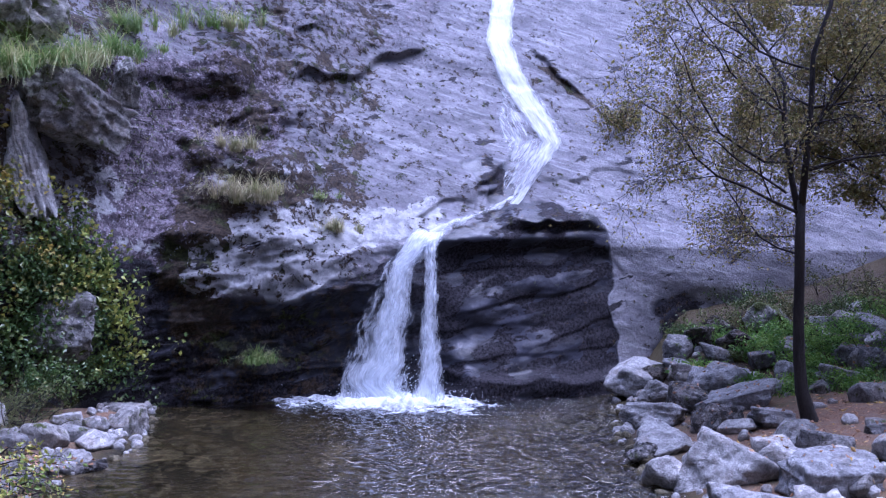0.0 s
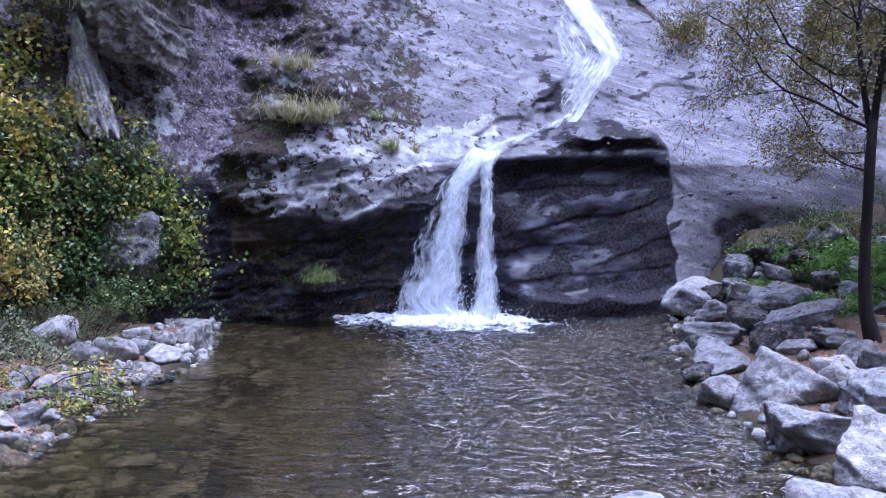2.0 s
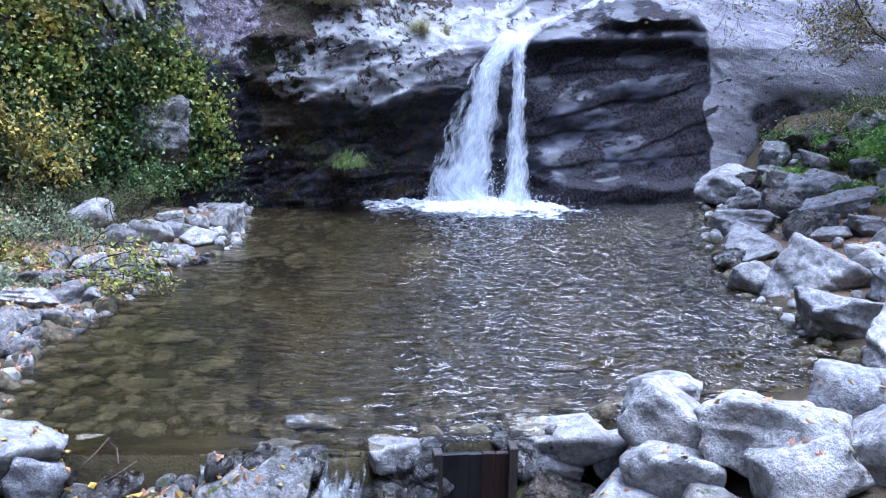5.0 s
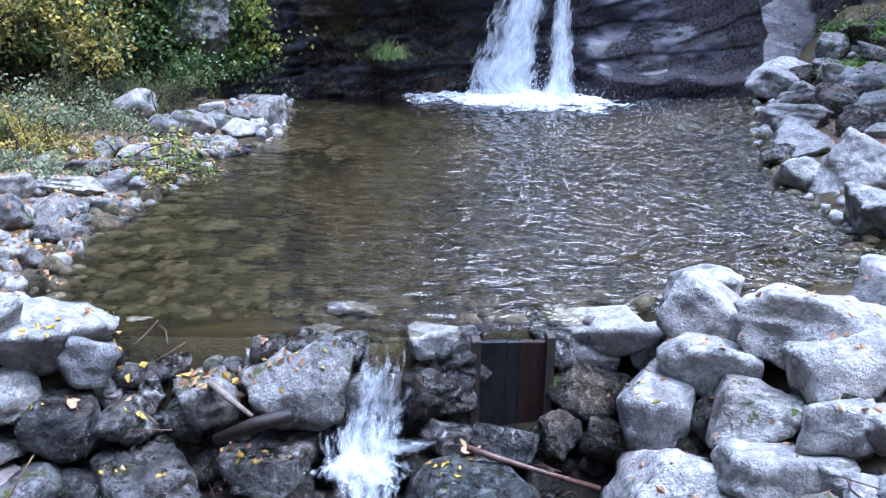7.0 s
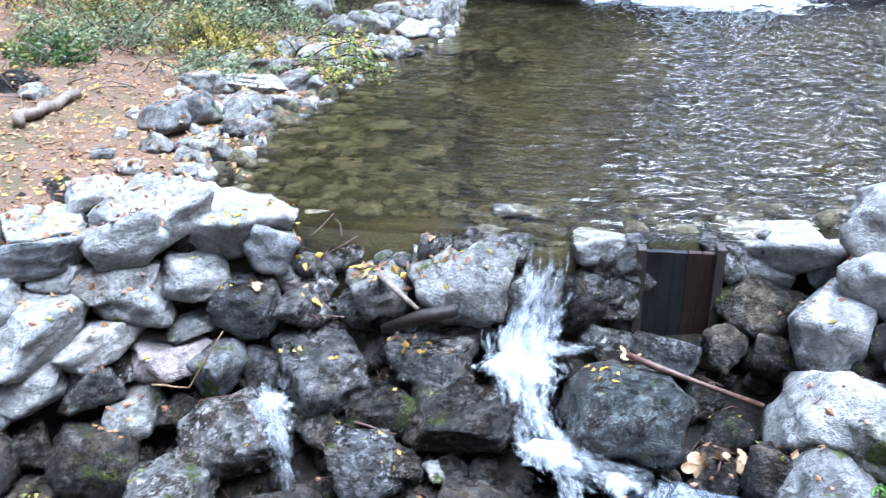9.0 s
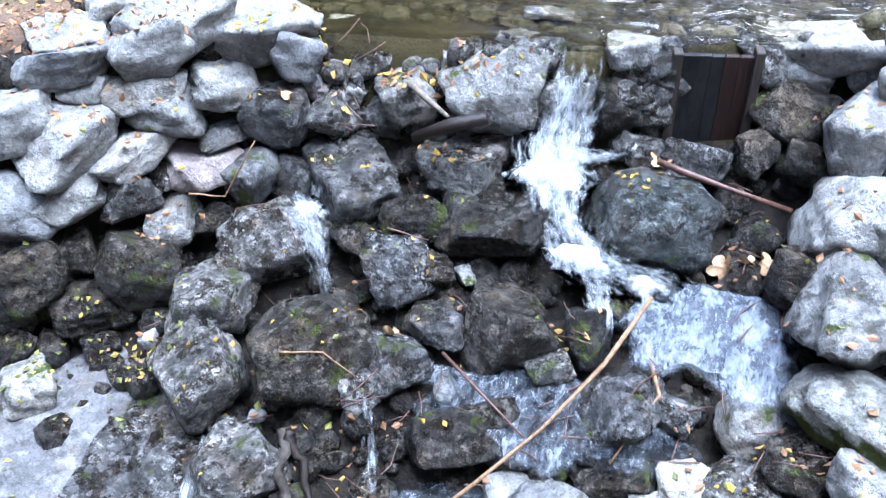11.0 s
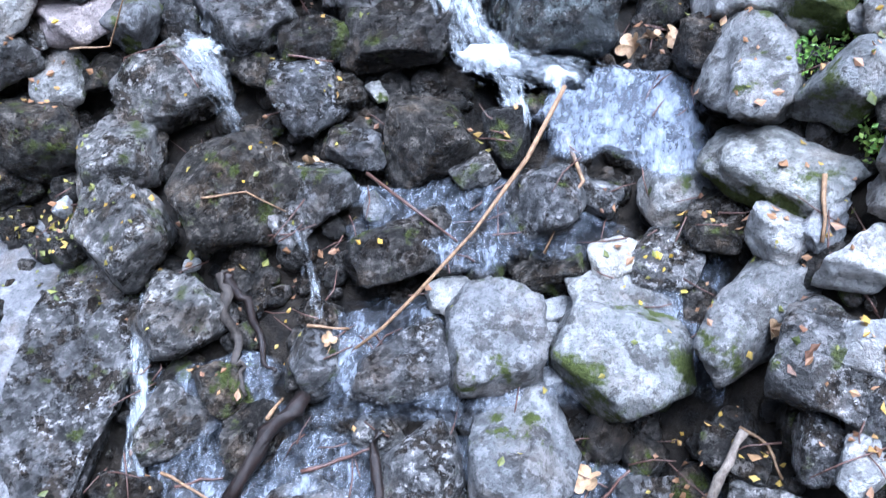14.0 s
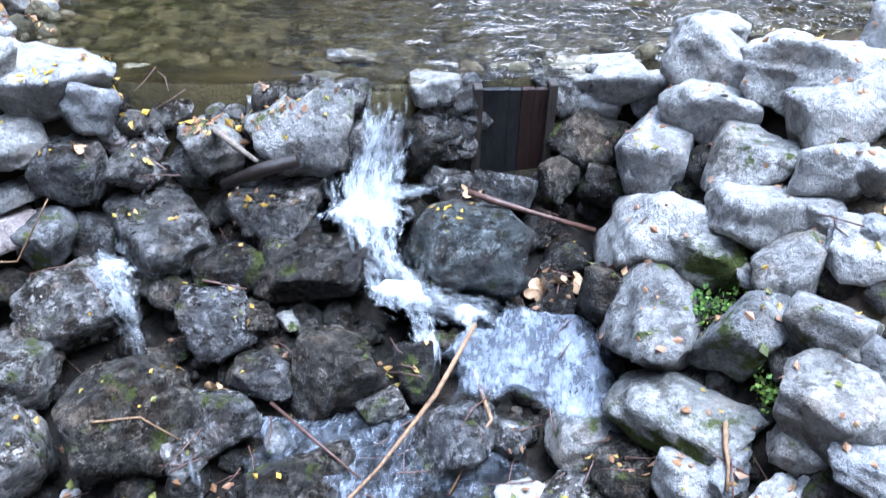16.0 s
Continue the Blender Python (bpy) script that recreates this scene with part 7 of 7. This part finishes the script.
def drop(x, y, top=3.0):
    hit, at, normal, _, ob, _ = scene.ray_cast(deps, Vector((x, y, top)), Vector((0, 0, -1)))
    return (at, normal, ob.name) if hit else (None, None, "")


def laid(points, radius):
    """Points (x, y) laid on what lies below: a straight or crooked stick resting on the highest stones."""
    out = []
    for x, y in points:
        at, n, what = drop(x, y, 1.2)
        out.append(Vector((x, y, (at.z if at else -1.5) + radius)))
    for _ in range(6):
        for k in range(len(out) - 1):
            a, b = out[k], out[k + 1]
            for j in range(1, 8):
                q = a.lerp(b, j / 8)
                at, n, what = drop(q.x, q.y, 1.2)
                if at and at.z + radius * 0.6 > q.z:
                    up = (at.z + radius * 0.6 - q.z)
                    a.z += up * (1 - j / 8)
                    b.z += up * (j / 8)
    return out


def laid_stick(name, points, r0, r1, material, label):
    rng = np.random.default_rng(int(abs(points[0][0]) * 997 + abs(points[0][1]) * 131))
    pts, fine = laid(points, max(r0, r1)), []
    for k in range(len(pts) - 1):
        for j in range(3):
            fine.append(pts[k].lerp(pts[k + 1], j / 3) + (Vector(rng.normal(size=3)) * r0 * 0.5 if k + j else Vector((0, 0, 0))))
    fine.append(pts[-1])
    return stick(name, fine, r0, r1, material, label, "sticks in the stream")


stick("twig", [(-0.34, 3.52, -0.84), (-0.5, 3.16, -1.04), (-0.73, 2.77, -1.21), (-0.99, 2.47, -1.39), (-1.15, 2.3, -1.49), (-1.33, 2.19, -1.61)], 0.013, 0.008, WOOD_TAN, "long peeled tan branch across wet stones", "sticks in the stream")
stick("twig", [(-0.32, 3.34, -1.01), (-0.2, 3.1, -1.12), (-0.29, 2.92, -1.19), (-0.36, 2.72, -1.28)], 0.012, 0.008, WOOD_TAN, "crooked peeled tan branch across wet stones", "sticks in the stream")
stick("twig", [(-1.37, 3.06, -1.14), (-1.09, 2.9, -1.21), (-0.82, 2.75, -1.28)], 0.010, 0.006, WOOD_RED, "thin dark red twig across wet stones", "sticks in the stream")
stick("stick", [(-0.48, 4.3, -0.48), (-0.3, 4.28, -0.52), (-0.05, 4.28, -0.58), (0.29, 4.3, -0.67)], 0.020, 0.015, WOOD_RED, "wet red-brown stick below the sluice gate", "sticks in the stream")
stick("log", [(-1.93, 4.12, -0.47), (-1.67, 4.12, -0.34), (-1.47, 4.16, -0.28)], 0.032, 0.048, WOOD_DARK, "short black wet log at the foot of the dam", "sticks in the stream")
stick("stick", [(-2.02, 4.3, -0.2), (-1.87, 4.22, -0.25), (-1.71, 4.15, -0.31)], 0.02, 0.017, WOOD_PALE, "pale broken stick between dam stones", "sticks in the stream")
laid_stick("root", [(-2.12, 2.52), (-2.06, 2.36), (-1.98, 2.24), (-1.94, 2.1), (-1.86, 2.02), (-1.82, 1.9)], 0.04, 0.01, WOOD_GREY, "old splintered root between wet stones")
laid_stick("root", [(-2.06, 2.5), (-1.95, 2.4), (-1.86, 2.24), (-1.8, 2.14), (-1.7, 2.06)], 0.03, 0.008, WOOD_DARK, "old dark root between wet stones")
laid_stick("log", [(-1.5, 1.92), (-1.62, 1.7), (-1.78, 1.4)], 0.045, 0.04, WOOD_DARK, "rotten dark log in the stream")
laid_stick("stick", [(-1.0, 1.42), (-1.04, 1.6), (-1.08, 1.82)], 0.03, 0.024, WOOD_DARK, "dark sodden stick in the stream")
laid_stick("stick", [(0.44, 1.5), (0.54, 1.72), (0.62, 1.9)], 0.026, 0.02, WOOD_PALE, "pale barkless stick wedged between stones")
laid_stick("twig", [(0.30, 1.56), (0.42, 1.66), (0.55, 1.74)], 0.016, 0.01, WOOD_TAN, "orange-brown splinter of wood")
laid_stick("twig", [(-0.09, 1.54), (0.02, 1.66), (0.15, 1.78)], 0.010, 0.006, WOOD_RED, "thin brown twig among wet stones")
laid_stick("twig", [(0.62, 1.98), (0.74, 1.9), (0.8, 1.76)], 0.009, 0.006, WOOD_TAN, "thin tan twig over wet stones")
laid_stick("twig", [(-2.2, 1.5), (-2.0, 1.44), (-1.83, 1.38)], 0.009, 0.005, WOOD_TAN, "thin tan twig over wet stones")
laid_stick("twig", [(-2.1, 1.44), (-1.98, 1.5), (-1.86, 1.52)], 0.009, 0.005, WOOD_RED, "thin brown twig among wet stones")
laid_stick("twig", [(-1.66, 1.78), (-1.64, 1.94)], 0.012, 0.008, WOOD_TAN, "orange-brown splinter of wood")
laid_stick("twig", [(-1.46, 1.6), (-1.28, 1.68), (-1.1, 1.76)], 0.012, 0.007, WOOD_RED, "thin brown twig among wet stones")
laid_stick("twig", [(-1.56, 2.27), (-1.35, 2.32)], 0.009, 0.006, WOOD_TAN, "thin tan twig over wet stones")
laid_stick("twig", [(-2.15, 2.66), (-1.97, 2.8), (-1.8, 2.84)], 0.006, 0.004, WOOD_TAN, "thin curved stem over wet stones")
laid_stick("twig", [(-3.2, 3.48), (-3.02, 3.6), (-2.82, 3.74)], 0.007, 0.004, WOOD_TAN, "thin dry stem over dark stones")
laid_stick("twig", [(-3.12, 3.42), (-2.95, 3.58), (-2.7, 3.66)], 0.006, 0.004, WOOD_RED, "thin brown twig among wet stones")
laid_stick("twig", [(-1.94, 3.66), (-1.7, 3.72)], 0.007, 0.004, WOOD_RED, "thin brown twig among wet stones")
laid_stick("stick", [(0.88, 2.88), (0.88, 2.6)], 0.012, 0.009, WOOD_TAN, "short split stick between wall stones")
laid_stick("log", [(-5.35, 4.95), (-5.45, 5.3), (-5.58, 5.85)], 0.05, 0.045, WOOD_PALE, "short weathered log lying on leaf litter")


def broad_leaf(x, y, size, turn, material, label):
    """A large lobed leaf, curled at the rim, lying on the stones."""
    v, f = [Vector((0, 0, 0.0))], []
    n = 30
    for k in range(n):
        a = 2 * math.pi * k / n
        lobe = 0.62 + 0.38 * abs(math.cos(2.5 * a)) ** 0.7
        r = size * 0.5 * lobe
        for m in (0.55, 1.0):
            v.append(Vector((r * m * math.cos(a), r * m * math.sin(a), 0.03 * m + size * 0.22 * m * m * math.sin(2 * a + 0.6))))
    for k in range(n):
        a, b = 1 + 2 * k, 1 + 2 * ((k + 1) % n)
        f += [(0, a, b), (a, a + 1, b + 1, b)]
    tube([Vector((0, 0, 0.01)), Vector((-size * 0.4, 0, 0.02)), Vector((-size * 0.75, 0.02, 0.0))], [0.003, 0.0025, 0.002], 5, v, f)
    at, nrm, what = drop(x, y, 0.5)
    ob = new("broad_leaf", mesh_of("broad_leaf", v, f, material))
    ob.matrix_world = Matrix.Translation(at + Vector((0, 0, 0.012))) @ nrm.to_track_quat("Z", "Y").to_matrix().to_4x4() @ pose(0, 0, 0, 0, 0, turn)
    return tagged(ob, label, "leaf", "large fallen leaves")


BROWN_LEAF = plain("dry_brown_leaf", (0.26, 0.15, 0.075), (0.55, 0.38, 0.21), 20, 0.6, None, 0.004)
for x, y, size, turn in ((-0.58, 4.44, 0.2, 40), (-0.48, 4.4, 0.15, 160), (0.0, 4.02, 0.17, 10), (0.19, 4.08, 0.15, 100), (-0.05, 1.76, 0.16, 70), (0.1, 3.98, 0.11, 200), (-1.7, 3.1, 0.1, 30), (-2.75, 4.0, 0.1, 80), (-1.42, 2.2, 0.09, 10), (0.7, 2.3, 0.1, 140)):
    broad_leaf(x, y, size, turn, BROWN_LEAF, "large curled brown leaf lying on wet stones")


def leaf_drift(name, count, area, size, material, label, seed, top=2.0, skip=("pool_water", "crown", "chute", "branch", "side_arm", "pool_foam", "foam", "drop", "lower_drop", "stream_pool")):
    rng = np.random.default_rng(seed)
    v, f = [], []
    for _ in range(count):
        x, y = area(rng)
        at, n, what = drop(x, y, top)
        if at is None or n.z < 0.45 or any(what.startswith(s) for s in skip):
            continue
        leaf_fill(v, f, at + n * 0.008, size * rng.uniform(0.6, 1.3), rng, 0.7, n)
    return tagged(new(name, mesh_of(name, v, f, material, False)), label, "leaves", kind="stuff")


leaf_drift("fallen_leaves", 9000, lambda r: (r.uniform(-8.5, -3.2), r.uniform(3.2, 9.5)), 0.05, LEAF_FALLEN, "orange-brown fallen leaves on the bank", 1)
leaf_drift("fallen_leaves", 2600, lambda r: (r.uniform(3.0, 9), r.uniform(7, 14.5)), 0.055, LEAF_FALLEN, "orange-brown fallen leaves under the tree", 2, 0.9 + 0.4)
leaf_drift("yellow_leaves", 190, lambda r: (-2.15 + r.normal() * 0.32, 4.45 + r.normal() * 0.12), 0.055, LEAF_FALLEN, "yellow and brown leaves drifted against the dam", 3)
leaf_drift("yellow_leaves", 260, lambda r: (r.uniform(-4.2, 2.4), r.uniform(1.0, 4.6)), 0.045, LEAF_YELLOW, "scattered yellow leaves on stream stones", 4)
leaf_drift("fallen_leaves", 500, lambda r: (r.uniform(0.3, 2.6), r.uniform(1.0, 5.0)), 0.05, LEAF_FALLEN, "brown leaves between the wall stones", 5)
leaf_drift("yellow_leaves", 150, lambda r: (-2.36 + r.normal() * 0.26, 4.56 + r.normal() * 0.07), 0.06, LEAF_GOLD, "golden leaves washed against the dam crest", 8)
leaf_drift("yellow_leaves", 70, lambda r: ((-2.95, -1.02, -2.4, -0.55, -1.75)[int(r.integers(0, 5))] + r.normal() * 0.09, 4.1 + r.normal() * 0.1), 0.05, LEAF_GOLD, "golden leaves caught between dark stones", 9)
leaf_drift("yellow_leaves", 90, lambda r: ((-2.5, -1.9, -1.3, 0.2, -3.2)[int(r.integers(0, 5))] + r.normal() * 0.1, (3.1, 2.7, 3.6)[int(r.integers(0, 3))] + r.normal() * 0.12), 0.045, LEAF_GOLD, "golden leaves caught between dark stones", 10)
leaf_drift("yellow_leaves", 160, lambda r: (-3.4 + r.normal() * 0.35, 2.55 + r.normal() * 0.25), 0.045, LEAF_YELLOW, "yellow leaves on a muddy patch", 6)
leaf_drift("fallen_leaves", 1500, lambda r: (r.uniform(-3.6, 1.2), r.uniform(1.0, 4.5)), 0.045, LEAF_FALLEN, "brown leaf scraps caught between stream stones", 7, 0.6, ("crown", "boulder", "stream_pool", "chute", "branch", "side_arm", "pool_foam", "lower_drop", "drop", "foam"))


def twig_debris(count, seed):
    """Thin broken twigs washed into the gaps: too many to count."""
    rng = np.random.default_rng(seed)
    v, f = [], []
    for _ in range(count):
        x, y = rng.uniform(-3.4, 1.4), rng.uniform(1.1, 4.5)
        at, n, what = drop(x, y, 0.6)
        if at is None or what.startswith(("boulder", "chute", "branch", "side_arm", "pool_foam", "foam")):
            continue
        turn, long = rng.uniform(0, 6.283), rng.uniform(0.05, 0.16)
        d = Vector((math.cos(turn), math.sin(turn), rng.normal() * 0.25)) * long
        tube([at - d + Vector((0, 0, 0.012)), at + Vector(rng.normal(size=3)) * 0.012 + Vector((0, 0, 0.014)), at + d + Vector((0, 0, 0.012))], [0.005, 0.004, 0.0025], 5, v, f)
    return tagged(new("twig_debris", mesh_of("twig_debris", v, f, WOOD_RED)), "thin brown twigs washed between the stones", "twigs", kind="stuff")


twig_debris(420, 5)
